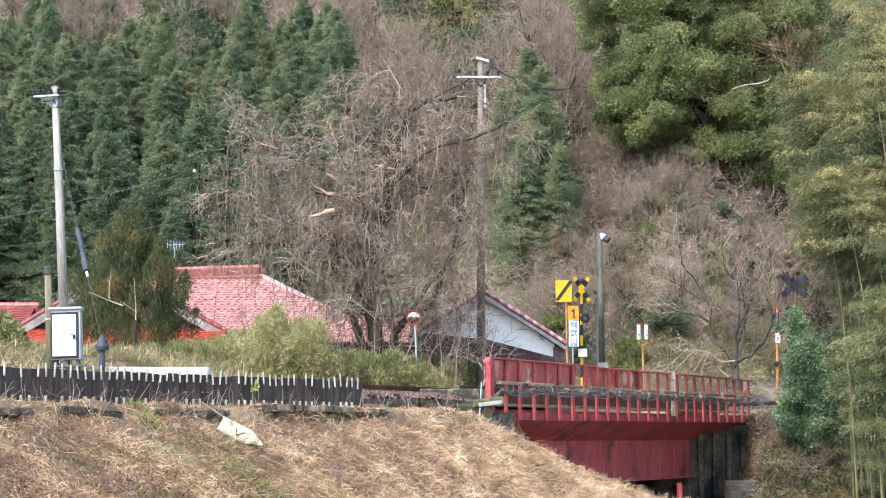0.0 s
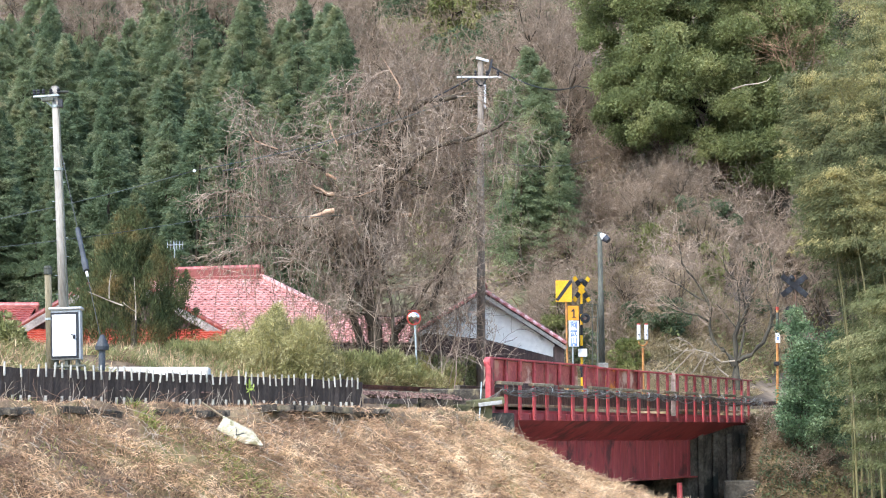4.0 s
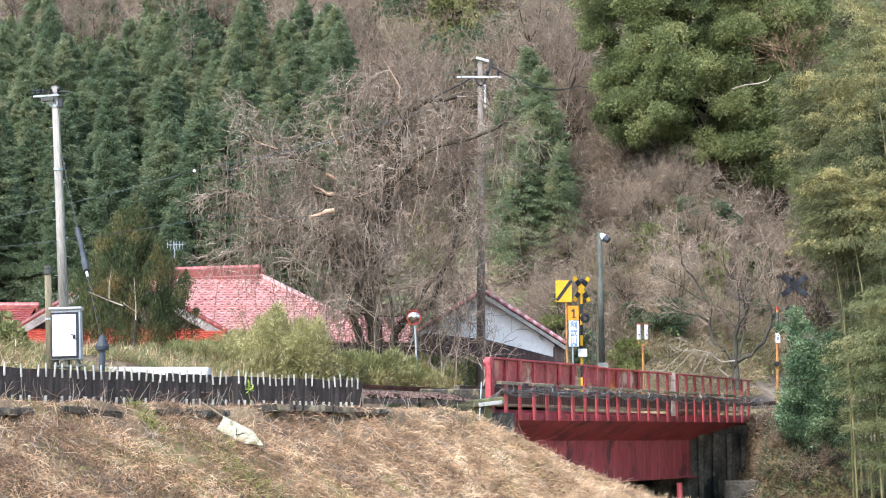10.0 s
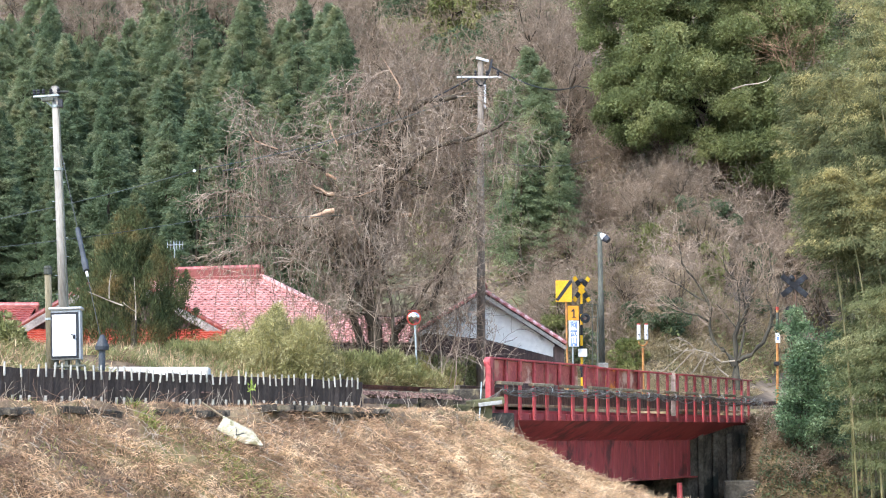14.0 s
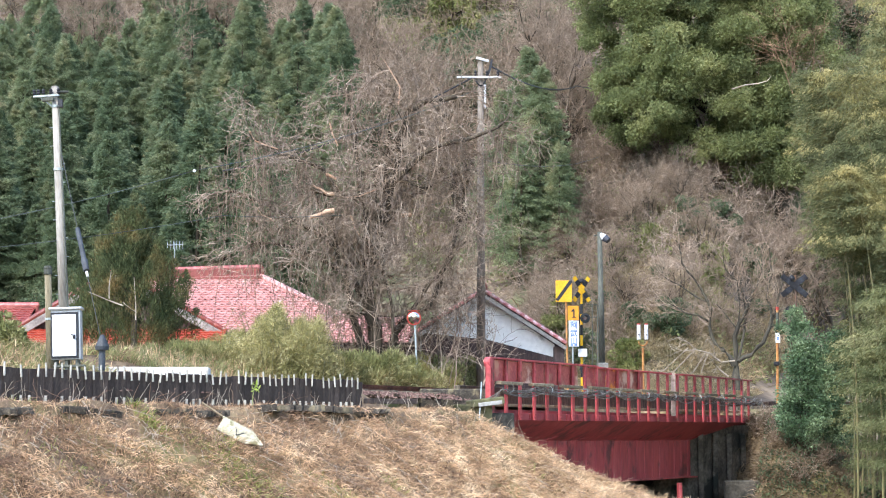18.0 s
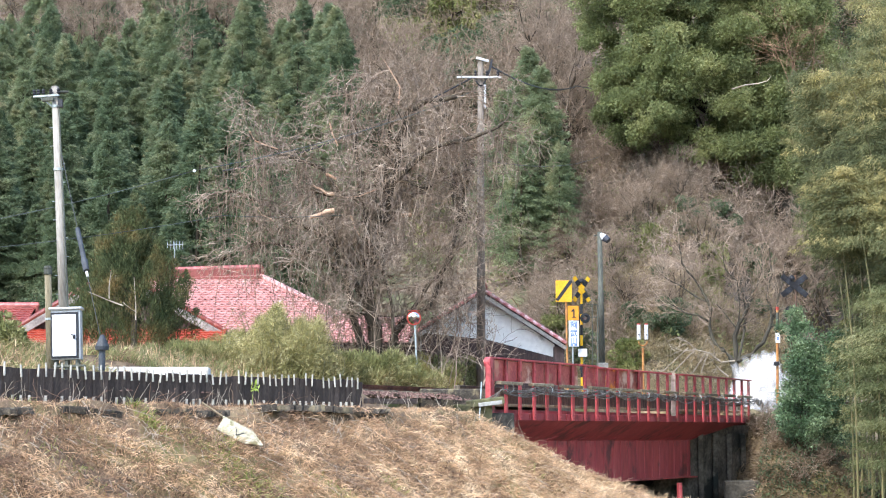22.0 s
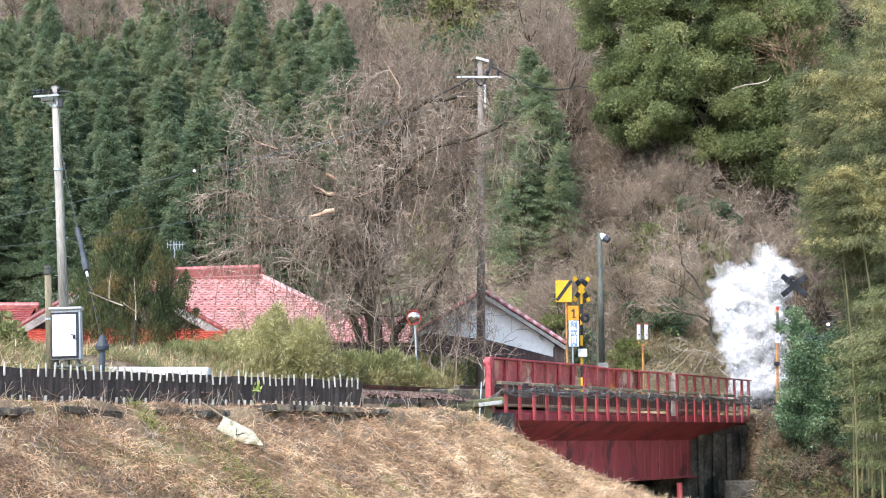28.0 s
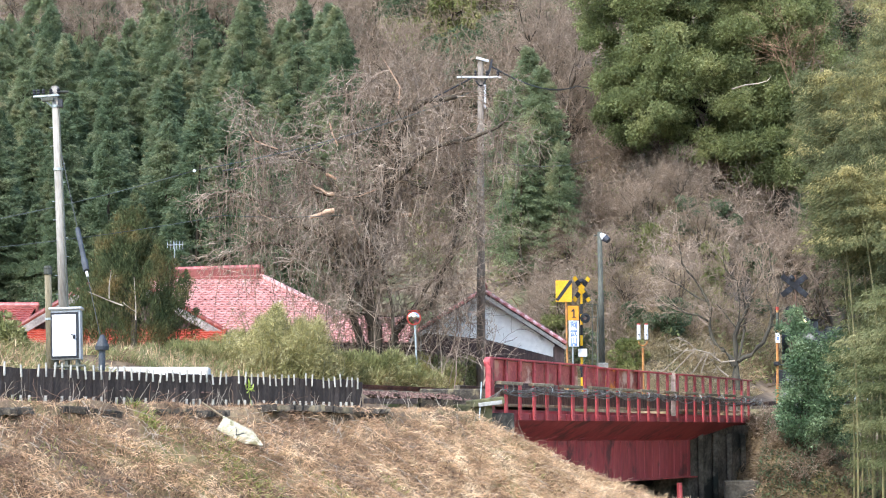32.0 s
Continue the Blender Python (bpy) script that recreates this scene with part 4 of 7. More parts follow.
    part("bracket", beam((-0.3, 0, 5.8), (0.05, 0, 5.8), 0.04, 0.04), M["dark_pole"], lamp)
    # short marker lights on a forked orange post
    fork = thing("marker_post", "forked orange post carrying two white reflector tubes", "marker post", pose(7.91, 76.0, 3.4))
    part("post", rod((0, 0, -0.3), (0, 0, 1.75), 0.05, sides=10), M["orange_pole"], fork)
    ring = Tubes()
    ring.add([Vector((0.17 * math.cos(a), 0, 2.0 + 0.17 * math.sin(a))) for a in np.linspace(-math.pi, 0, 10)], [0.03] * 10, 6)
    part("fork", ring.mesh("fork", M["orange_pole"]), None, fork)
    for x in (-0.16, 0.14):
        tube = part("reflector", rod((x, 0, 2.08), (x, 0, 2.66), 0.075, sides=12), M["white_paint"], fork)
        part("cap", rod((x, 0, 2.66), (x, 0, 2.71), 0.078, sides=12), M["red_ink"], tube)
        part("spot", rod((x, -0.07, 2.26), (x, -0.08, 2.26), 0.03, sides=8), M["black"], tube)
    # farther side: orange barrier post and a second crossbuck half hidden in shrubs
    bar = thing("barrier_post", "thin orange post with black bands and a small white plate", "post", pose(12.68, 73.0, 3.3))
    part("pole", rod((0, 0, -0.4), (0.05, 0, 3.25), 0.05, sides=10), M["orange_pole"], bar)
    part("black_band", rod((0.04, 0, 2.4), (0.05, 0, 3.05), 0.055, sides=10), M["dark_pole"], bar)
    part("red_cap", rod((0.05, 0, 3.14), (0.05, 0, 3.26), 0.065, sides=10), M["red_ink"], bar)
    tag = part("plate", box((0.17, 0.02, 0.38), (0.04, -0.07, 2.08), 0.004), M["white_paint"], bar)
    part("plate_mark", box((0.08, 0.008, 0.12), (0.04, -0.084, 2.05), 0), M["blue_ink"], tag)
    part("clamp", box((0.2, 0.2, 0.16), (-0.02, -0.05, 1.1), 0.02), M["black"], bar)
    sig2 = thing("crossing_signal", "dark level crossing crossbuck on an orange pole among shrubs", "crossing signal", pose(13.7, 74.4, 3.4))
    part("pole", rod((0, 0, -0.3), (0, 0, 4.5), 0.045, sides=10), M["old_orange"], sig2)
    crossbuck(sig2, (-0.06, -0.08, 4.08), 1.25, 0.22, ("black", "lamp_glass"), turn=0.1, angle=38)
    flasher(sig2, (-0.26, -0.1, 3.1))
    part("lamp_bar", beam((-0.3, -0.02, 3.1), (0.3, -0.02, 3.1), 0.04, 0.04), M["black"], sig2)
    part("bell", lathe([(0.1, 0), (0.12, 0.06), (0.1, 0.14), (0.04, 0.18)], 12, at=(-0.15, -0.05, 4.3)), M["black"], sig2)


M["old_orange"] = surface("grimy_orange_paint", rgb("4a4238"), rgb("6a5240"), rgb("8a6448"), 3, 0.7, 0.1)
M["orange_pole"] = surface("chipped_orange_paint", rgb("a0683a"), rgb("ba8044"), rgb("cc9a60"), 4, 0.6, 0.1, stain=rgb("8a5c3c"), stain_amount=0.45, stain_scale=5)


def build_mirror():
    mirror = thing("traffic_mirror", "round convex traffic mirror with a red rim on a pale post", "traffic mirror", pose(-0.8, 56.9, 3.72))
    mirror.scale = (0.86, 0.86, 0.86)
    part("post", rod((0.04, 0, -0.4), (-0.05, 0, 1.7), 0.035, sides=8), M["galvanised"], mirror)
    tilt = Matrix.Translation((-0.07, -0.08, 1.62)) @ Matrix.Rotation(radians(98), 4, "X")
    part("rim", lathe([(0.2, -0.03), (0.25, 0.0), (0.25, 0.04), (0.2, 0.05)], 20), M["red_ink"], mirror, at=tilt)
    part("glass", lathe([(0.2, 0.05), (0.14, 0.075), (0.05, 0.088)], 20), M["mirror"], mirror, "silvered convex glass", at=tilt)
    part("visor", box((0.42, 0.16, 0.02), (-0.07, -0.12, 1.87), 0.005), M["red_ink"], mirror)


M["mirror"] = surface("mirror_glass", rgb("c8ccd0"), rgb("d4d8dc"), rgb("e0e4e8"), 1, 0.06, 0, metal=1.0)


# ---- houses ----
TILE_W, TILE_H = 0.25, 0.27
WAVE = [(-0.5, 0.002), (-0.3, -0.013), (0.0, -0.016), (0.22, 0.006), (0.36, 0.02), (0.5, 0.002)]


def tile_points():
    v = []
    for y, lift_z in ((0.0, 0.05), (TILE_H * 1.12, 0.0)):
        for x, z in WAVE:
            v.append((x * TILE_W, y, z + lift_z))
    for x, z in WAVE:
        v.append((x * TILE_W, 0.004, z + 0.005))
    k = len(WAVE)
    f = [(i, i + 1, k + i + 1, k + i) for i in range(k - 1)] + [(2 * k + i, 2 * k + i + 1, i + 1, i) for i in range(k - 1)]
    return np.array(v), np.array(f)


def tiled_roof(parent, a, b, c, d, material, singles=0, seed=1):
    """Tiles on the slope a (eave left), b (eave right), c (top right), d (top left), over a board. Some tiles are parts of their own, the rest one part."""
    a, b, c, d = [Vector(p) for p in (a, b, c, d)]
    ex = (b - a).normalized()
    normal = ex.cross(d - a).normalized()
    ey = normal.cross(ex)
    height = (d - a).dot(ey)
    part("roof_board", plate([a, b, c, d], -0.08), M["brown_wood"], parent)
    tv, tf = tile_points()
    rng = random.Random(seed)
    shared = mesh_of("tile", tv, tf, material)
    left, faces, made, base = [], [], 0, 0
    lx, rx = (d - a).dot(ex), (c - a).dot(ex)
    wide = (b - a).length
    rows = int(height / TILE_H)
    for r in range(rows):
        u = (r + 0.5) / rows
        x0, x1 = lx * u, wide + (rx - wide) * u
        n = max(1, int((x1 - x0) / TILE_W))
        for k in range(n):
            x = x0 + (k + 0.5) * (x1 - x0) / n
            o = a + ex * x + ey * (r * height / rows) + normal * (0.02 + rng.uniform(-0.004, 0.006))
            m = Matrix((ex, ey, normal)).transposed().to_4x4() @ Matrix.Rotation(rng.uniform(-0.02, 0.02), 4, "Z")
            m.translation = o
            if made < singles and r % 2 == 0:
                part("tile", shared, None, parent, at=m)
                made += 1
            else:
                w = np.array(m)
                left.append(tv @ w[:3, :3].T + w[:3, 3])
                faces.append(tf + base)
                base += len(tv)
    if left:
        tagged(part("tiles", mesh_of("tiles", np.concatenate(left), np.concatenate(faces), material), None, parent), kind="stuff")


def ridge(parent, a, b, material, r=0.16, bed=0.3, fillet=False):
    a, b = Vector(a), Vector(b)
    bed_part = part("ridge_bed", beam(a, b, bed, bed, bed * 0.1), M["tile_ridge"], parent)
    if fillet:
        drop = Vector((0, -0.5 * bed, -0.12))
        part("fillet_course", rod(a + drop, b + drop, 0.035, sides=8), M["tile"], bed_part)
        part("lower_course", beam(a + Vector((0, -0.05, -0.4 * bed)), b + Vector((0.1, -0.05, -0.4 * bed)), bed * 1.2, bed * 0.4, 0.02), M["tile_ridge"], bed_part)
    n = max(2, int((b - a).length / 0.3))
    shared = data_of(lathe([(r * 0.95, -0.155), (r * 1.05, -0.13), (r, 0.0), (r * 0.97, 0.15)], 10), "ridge_tile", material)
    turn = (b - a).to_track_quat("Z", "Y").to_matrix().to_4x4()
    for k in range(n):
        p = a.lerp(b, (k + 0.5) / n) + Vector((0, 0, 0.53 * bed))
        part("ridge_tile", shared, None, parent, at=Matrix.Translation(p) @ turn)


def build_farmhouse():
    house = thing("farmhouse", "old farmhouse with a red tiled hip-and-gable roof, paled for glare", "house")
    # walls
    part("wall", box((11.0, 8.5, 2.6), (-9.6, 75.2, 4.2), 0.03), M["plaster"], house, "white plaster wall")
    part("wall_skirting", box((11.06, 8.56, 1.0), (-9.6, 75.2, 3.6), 0.02), M["brown_wood"], house)
    # main roof: front slope, right hip, back
    E1, E2 = (-15.4, 70.3, 5.42), (-2.5, 70.3, 5.42)
    R1, R2 = (-12.0, 76.0, 7.95), (-7.25, 76.0, 7.95)
    B1, B2 = (-15.4, 81.0, 5.42), (-2.5, 81.0, 5.42)
    front = part("roof", plate([E1, E2, R2, R1], -0.1), M["brown_wood"], house, "red tiled roof")
    tiled_roof(front, E1, E2, R2, R1, M["tile"], 260, 1)
    hip = part("roof", plate([E2, B2, R2], -0.1), M["brown_wood"], house)
    tiled_roof(hip, E2, B2, R2, R2, M["tile"], 0, 2)
    back = part("roof", plate([B2, B1, R1, R2], -0.1), M["brown_wood"], house)
    left = part("roof", plate([B1, E1, R1], -0.1), M["tile"], house)
    ridge(house, R1, (-7.2, 76.0, 8.1), M["tile_dark"], 0.1, 0.5, True)
    ridge_cap = part("ridge_end", box((0.12, 0.42, 0.55), (-7.15, 76.0, 8.1), 0.04), M["tile_ridge"], house)
    ridge(house, (-7.25, 75.9, 7.95), (-2.55, 70.35, 5.45), M["tile"], 0.1, 0.12)
    # broad front gable
    gable = part("gable_wing", plate([(-14.4, 67.3, 5.0), (-8.0, 67.3, 5.0), (-8.0, 67.3, 5.45), (-11.45, 67.3, 7.35), (-14.4, 67.3, 5.5)], 0.1), M["brown_wood"], house)
    part("wing_wall", box((6.2, 3.6, 2.6), (-11.2, 69.2, 3.75), 0.03), M["plaster"], house)
    for sx, ex in ((-1, -14.95), (1, -7.72)):
        foot = (ex, 67.0, 5.28)
        quad = [(-11.45, 67.0, 7.42), foot, (ex, 72.5, 5.28), (-11.45, 74.6, 7.42)]
        roof = part("wing_roof", plate(quad if sx > 0 else quad[::-1], -0.08), M["brown_wood"], house)
        if sx > 0:
            tiled_roof(roof, foot, (ex, 72.5, 5.28), (-11.45, 74.6, 7.42), (-11.45, 67.0, 7.42), M["tile"], 20, 3)
        else:
            tiled_roof(roof, (ex, 72.5, 5.28), foot, (-11.45, 67.0, 7.42), (-11.45, 74.6, 7.42), M["tile"], 20, 4)
        part("bargeboard", beam((-11.45, 66.93, 7.25), (ex, 66.93, 5.14), 0.06, 0.26, 0.01), M["grey_wood"], house, "weathered grey bargeboard")
        ridge(house, (-11.5, 67.02, 7.42), (ex, 67.02, 5.32), M["tile_ridge"], 0.1, 0.12)
    skirt = part("skirt_roof", plate([(-15.3, 65.4, 4.72), (-7.55, 65.4, 4.72), (-7.55, 67.2, 5.3), (-15.3, 67.2, 5.3)], -0.06), M["brown_wood"], house, "orange-red tiled pent roof")
    tiled_roof(skirt, (-15.3, 65.4, 4.72), (-7.55, 65.4, 4.72), (-7.55, 67.2, 5.38), (-15.3, 67.2, 5.38), M["tile_bright"], 40, 5)
    part("wing_front", box((7.0, 0.15, 1.6), (-11.4, 66.6, 3.9), 0.02), M["brown_wood"], house)
    # low annexe
    annexe = thing("annexe", "low tiled outbuilding half hidden behind a bare tree", "outbuilding")
    part("wall", box((3.6, 3.0, 1.6), (-2.65, 69.3, 4.0), 0.02), M["brown_wood"], annexe)
    roof = part("roof", plate([(-4.6, 67.3, 4.9), (-0.88, 67.3, 4.9), (-1.35, 70.0, 6.0), (-4.6, 70.0, 6.0)], -0.08), M["brown_wood"], annexe)
    tiled_roof(roof, (-4.6, 67.3, 4.9), (-0.88, 67.3, 4.9), (-1.35, 70.0, 6.0), (-4.6, 70.0, 6.0), M["tile"], 60, 6)
    low = thing("side_house", "low house with a red tiled roof behind shrubs", "house")
    part("wall", box((6.0, 4.0, 2.2), (-19.0, 74.0, 4.4), 0.02), M["plaster"], low)
    roof = part("roof", plate([(-23, 71.0, 5.5), (-15.6, 71.0, 5.5), (-15.6, 73.5, 6.55), (-23, 73.5, 6.55)], -0.08), M["brown_wood"], low)
    tiled_roof(roof, (-23, 71.0, 5.5), (-15.6, 71.0, 5.5), (-15.6, 73.5, 6.55), (-23, 73.5, 6.55), M["tile_dark"], 60, 7)
    ridge(low, (-23, 73.5, 6.5), (-15.5, 73.5, 6.5), M["tile_dark"], 0.12)
    aerial = thing("tv_aerial", "thin grey television aerial on a roof mast", "aerial")
    part("mast", rod((-10.7, 76.2, 8.2), (-10.7, 76.2, 9.35), 0.02, sides=6), M["galvanised"], aerial)
    part("boom", rod((-11.0, 76.2, 9.25), (-10.35, 76.1, 9.27), 0.015, sides=5), M["galvanised"], aerial)
    for k in range(6):
        x = -10.98 + 0.12 * k
        part("element", rod((x, 76.18, 9.08), (x, 76.18, 9.42), 0.012, sides=4), M["galvanised"], aerial)


def build_shed():
    shed = thing("storehouse", "white plastered storehouse with dark boarding and a red tiled gable roof", "storehouse")
    Y = 62.0
    apex, eave_r, eave_l = (1.3, Y, 6.34), (3.98, Y, 4.62), (-1.1, Y, 4.85)
    part("wall", plate([(-0.75, Y + 0.3, 2.6), (3.62, Y + 0.3, 2.6), (3.62, Y + 0.3, 4.6), (1.3, Y + 0.3, 6.15), (-0.75, Y + 0.3, 4.95)], -4.5), M["plaster"], shed, "white plaster gable wall")
    part("boarding", plate([(-0.7, Y + 0.22, 2.6), (3.56, Y + 0.22, 2.6), (3.56, Y + 0.22, 4.19), (1.47, Y + 0.22, 4.74), (-0.7, Y + 0.22, 4.98)], 0.05), M["brown_wood"], shed, "dark brown upright boarding")
    part("corner_boarding", box((0.34, 0.3, 1.95), (3.75, Y + 0.3, 3.55), 0.01), M["brown_wood"], shed)
    for k in range(20):
        x = -0.62 + 0.217 * k
        top = 4.19 + (3.56 - x) * 0.263 if x > 1.47 else 4.74 + (1.47 - x) * 0.11
        part("batten", box((0.03, 0.03, top - 2.62), (x, Y + 0.15, (top + 2.58) / 2), 0.004), M["brown_wood"], shed)
    for eave in (eave_r, eave_l):
        back = (eave[0], Y + 5.2, eave[2])
        quad = [apex, eave, back, (apex[0], Y + 5.2, apex[2])]
        roof = part("roof", plate(quad if eave is eave_r else quad[::-1], -0.08), M["brown_wood"], shed)
        if eave is eave_r:
            tiled_roof(roof, eave, back, (apex[0], Y + 5.2, apex[2]), apex, M["tile"], 30, 9)
        ridge(shed, (apex[0], Y + 0.05, apex[2] - 0.03), (eave[0], Y + 0.05, eave[2] - 0.03), M["verge_tile"], 0.075, 0.08)
        part("bargeboard", beam((apex[0], Y - 0.02, apex[2] - 0.17), (eave[0], Y - 0.02, eave[2] - 0.17), 0.05, 0.12, 0.01), M["grey_wood"], shed)
    ridge(shed, (apex[0], Y, apex[2]), (apex[0], Y + 5.2, apex[2]), M["tile_ridge"], 0.12)


# the near-white tone paints glare and glints onto the verge tiles
M["verge_tile"] = surface("glazed_verge_tile_glints", rgb("a0524c"), rgb("c47c74"), rgb("e8c8c0"), 6, 0.25, 0.1, vary=0.3, gloss=0.8)


# ---- plants ----
def bend(rng, d, amount):
    return (d + Vector((rng.gauss(0, 1), rng.gauss(0, 1), rng.gauss(0, 1))) * amount).normalized()


def grow(tubes, twigs, rng, p, d, length, radius, level, levels, kids, wild=0.22, up=0.06, fine=0.010, ratio=0.62):
    """A limb and all that branches from it: thick wood into tubes, the fine into twigs."""
    steps = 5 if level < 2 else 4 if level < levels else 3
    pts, dirs = [p.copy()], [d.copy()]
    for k in range(steps):
        d = bend(rng, d, wild)
        d = (d + Vector((0, 0, up))).normalized()
        p = p + d * (length / steps)
        pts.append(p.copy())
        dirs.append(d.copy())
    end = max(radius * 0.45, fine * 0.6)
    radii = [radius + (end - radius) * k / steps for k in range(steps + 1)]
    (tubes if radius > 0.028 else twigs).add(pts, radii, 6 if radius > 0.06 else 4 if radius > 0.028 else 3)
    if level >= levels:
        return
    for k in range(kids[min(level, len(kids) - 1)]):
        u = rng.uniform(0.25, 1.0)
        i = min(int(u * steps), steps - 1)
        q = pts[i].lerp(pts[i + 1], u * steps - i)
        axis_v = dirs[i]
        out = axis_v.orthogonal().normalized()
        out.rotate(Matrix.Rotation(rng.uniform(0, 6.283), 3, axis_v))
        way = (axis_v * rng.uniform(0.35, 0.9) + out * rng.uniform(0.6, 1.0)).normalized()
        grow(tubes, twigs, rng, q, way, length * ratio * rng.uniform(0.65, 1.2), max(radii[i] * rng.uniform(0.42, 0.62), fine), level + 1, levels, kids, wild, up, fine, ratio)


def bare_tree(name, label, at, stems, levels, kids, wild, up, fine, ratio, seed, bark="bark", twig="twig"):
    rng = random.Random(seed)
    wood, twigs = Tubes(), Tubes()
    for foot, way, length, radius in stems:
        grow(wood, twigs, rng, Vector(foot), Vector(way).normalized(), length, radius, 0, levels, kids, wild, up, fine, ratio)
    tree = thing(name, label, "tree", at)
    part("trunk", wood.mesh("trunk", M[bark]), None, tree)
    part("crown", twigs.mesh("crown", M[twig]), None, tree)
    return tree


def build_big_tree():
    foot_z = 3.25
    rng = random.Random(11)
    wood, twigs = Tubes(), Tubes()
    limbs = [([(-0.02, 0, 3.2), (-0.25, -0.1, 4.38), (-0.46, -0.2, 5.06), (-0.59, -0.3, 5.73), (-0.82, -0.3, 6.57), (-0.99, -0.4, 7.26), (-1.1, -0.5, 7.93), (-1.3, -0.5, 8.6)], 0.13),
             ([(0.15, 0, 3.2), (0.17, 0, 4.52), (0.01, 0, 5.26), (-0.1, 0.1, 6.16), (0.02, 0.1, 7.03), (0.35, 0, 7.99), (0.55, 0, 8.86), (0.76, -0.1, 9.88), (0.89, -0.1, 10.66), (1.1, -0.1, 11.48), (1.7, -0.2, 11.82), (2.61, -0.2, 11.94)], 0.21),
             ([(0.5, 0, 8.9), (0.78, -0.2, 9.37), (1.4, -0.4, 9.96), (2.01, -0.5, 10.33), (2.92, -0.6, 10.55), (3.6, -0.6, 10.81), (4.06, -0.6, 11.09)], 0.105),
             ([(0.4, 0.3, 3.2), (0.74, 0.4, 4.77), (1.1, 0.5, 5.22), (1.7, 0.6, 5.52), (2.13, 0.7, 6.33), (2.48, 0.8, 7.38), (2.74, 0.9, 8.44)], 0.13),
             ([(0.55, -0.3, 3.2), (0.69, -0.3, 5.02), (0.4, -0.4, 6.47), (0.31, -0.4, 7.43), (0.17, -0.4, 8.46), (0.08, -0.4, 9.67)], 0.055),
             ([(0.02, 0.1, 7.03), (-0.12, -0.3, 7.96), (-0.26, -0.4, 8.77), (-0.93, -0.6, 8.87), (-1.4, -0.8, 8.87), (-1.74, -0.8, 9.06)], 0.10),
             ([(-0.93, -0.6, 8.87), (-1.41, -0.6, 9.64), (-2.24, -0.7, 9.95), (-2.81, -0.7, 10.21), (-3.27, -0.7, 10.41), (-3.63, -0.7, 10.72)], 0.07),
             ([(-0.26, -0.4, 8.77), (-0.43, 0.2, 10.12), (-0.47, 0.3, 10.99), (-0.61, 0.3, 11.69), (-0.79, 0.3, 12.4)], 0.08),
             ([(0.55, 0, 8.86), (0.47, 0.3, 9.94), (0.56, 0.5, 11.2), (0.73, 0.5, 12.26), (0.56, 0.5, 12.88)], 0.065),
             ([(-0.99, -0.4, 7.26), (-1.63, -0.2, 7.8), (-2.33, -0.1, 8.15), (-3.2, 0, 8.68), (-3.9, 0.1, 8.96), (-4.3, 0.1, 9.04)], 0.08),
             ([(-0.82, -0.3, 6.57), (-1.49, 0.3, 6.98), (-2.19, 0.5, 7.26), (-3.07, 0.6, 7.53), (-3.7, 0.6, 7.5)], 0.07),
             ([(1.1, 0.5, 5.22), (1.79, 0.3, 6.29), (2.3, 0.2, 6.8), (2.99, 0.2, 7.67), (3.34, 0.2, 8.53)], 0.07),
             ([(0.35, 0, 7.99), (1.0, 0.6, 8.76), (1.78, 0.7, 9.3), (2.48, 0.8, 9.66), (3.18, 0.8, 9.84)], 0.08),
             ([(0.06, 0.6, 3.2), (-0.04, 0.9, 5.3), (-0.67, 1.2, 6.89), (-1.47, 1.3, 8.49), (-2.1, 1.3, 9.91)], 0.11)]
    for pts, r in limbs:
        line = []
        for a, b in zip(pts, pts[1:]):
            a, b = Vector(a), Vector(b)
            line += [a, a.lerp(b, 0.5) + Vector((rng.uniform(-0.08, 0.08), rng.uniform(-0.08, 0.08), rng.uniform(-0.06, 0.06)))]
        line.append(Vector(pts[-1]))
        line = [p - Vector((0, 0, foot_z)) for p in line]
        n = len(line)
        wood.add(line, [1.05 * r * (1 - 0.72 * k / n) for k in range(n)], 8)
        for k in range(2, n):
            here = line[k]
            if here.z < 1.9:
                continue
            left = here.x < -0.5
            for _ in range(3 if here.z > 3 else 2):
                way = Vector((rng.gauss(-0.3 if left else 0.1, 1), rng.gauss(0, 0.9), rng.gauss(0.25, 0.6))).normalized()
                if here.x > 1.6:
                    way.x *= 0.6
                grow(wood, twigs, rng, here, way, rng.uniform(0.7, 1.5), max(0.018, r * 0.25 * (1 - 0.6 * k / n)), 2, 5, [4, 4, 4, 3, 3], 0.22, -0.1, 0.0085, 0.68)
            # creeper stems that hang straight down from the limbs
            if here.z > 3.2:
                for _ in range(4 if abs(here.x) < 1.4 or here.x < 0 else 2):
                    foot = here + Vector((rng.gauss(0, 0.35), rng.gauss(0, 0.45), rng.uniform(-0.2, 0.25)))
                    hang, step = [foot], rng.uniform(0.18, 0.5)
                    for _ in range(6):
                        hang.append(hang[-1] + Vector((rng.gauss(0, 0.07), rng.gauss(0, 0.07), -step * rng.uniform(0.7, 1.2))))
                    hang = [h for h in hang if h.z > 0.3]
                    if len(hang) > 2:
                        thick = rng.uniform(0.008, 0.016)
                        twigs.add(hang, [thick * (1 - 0.08 * q) for q in range(len(hang))], 3)
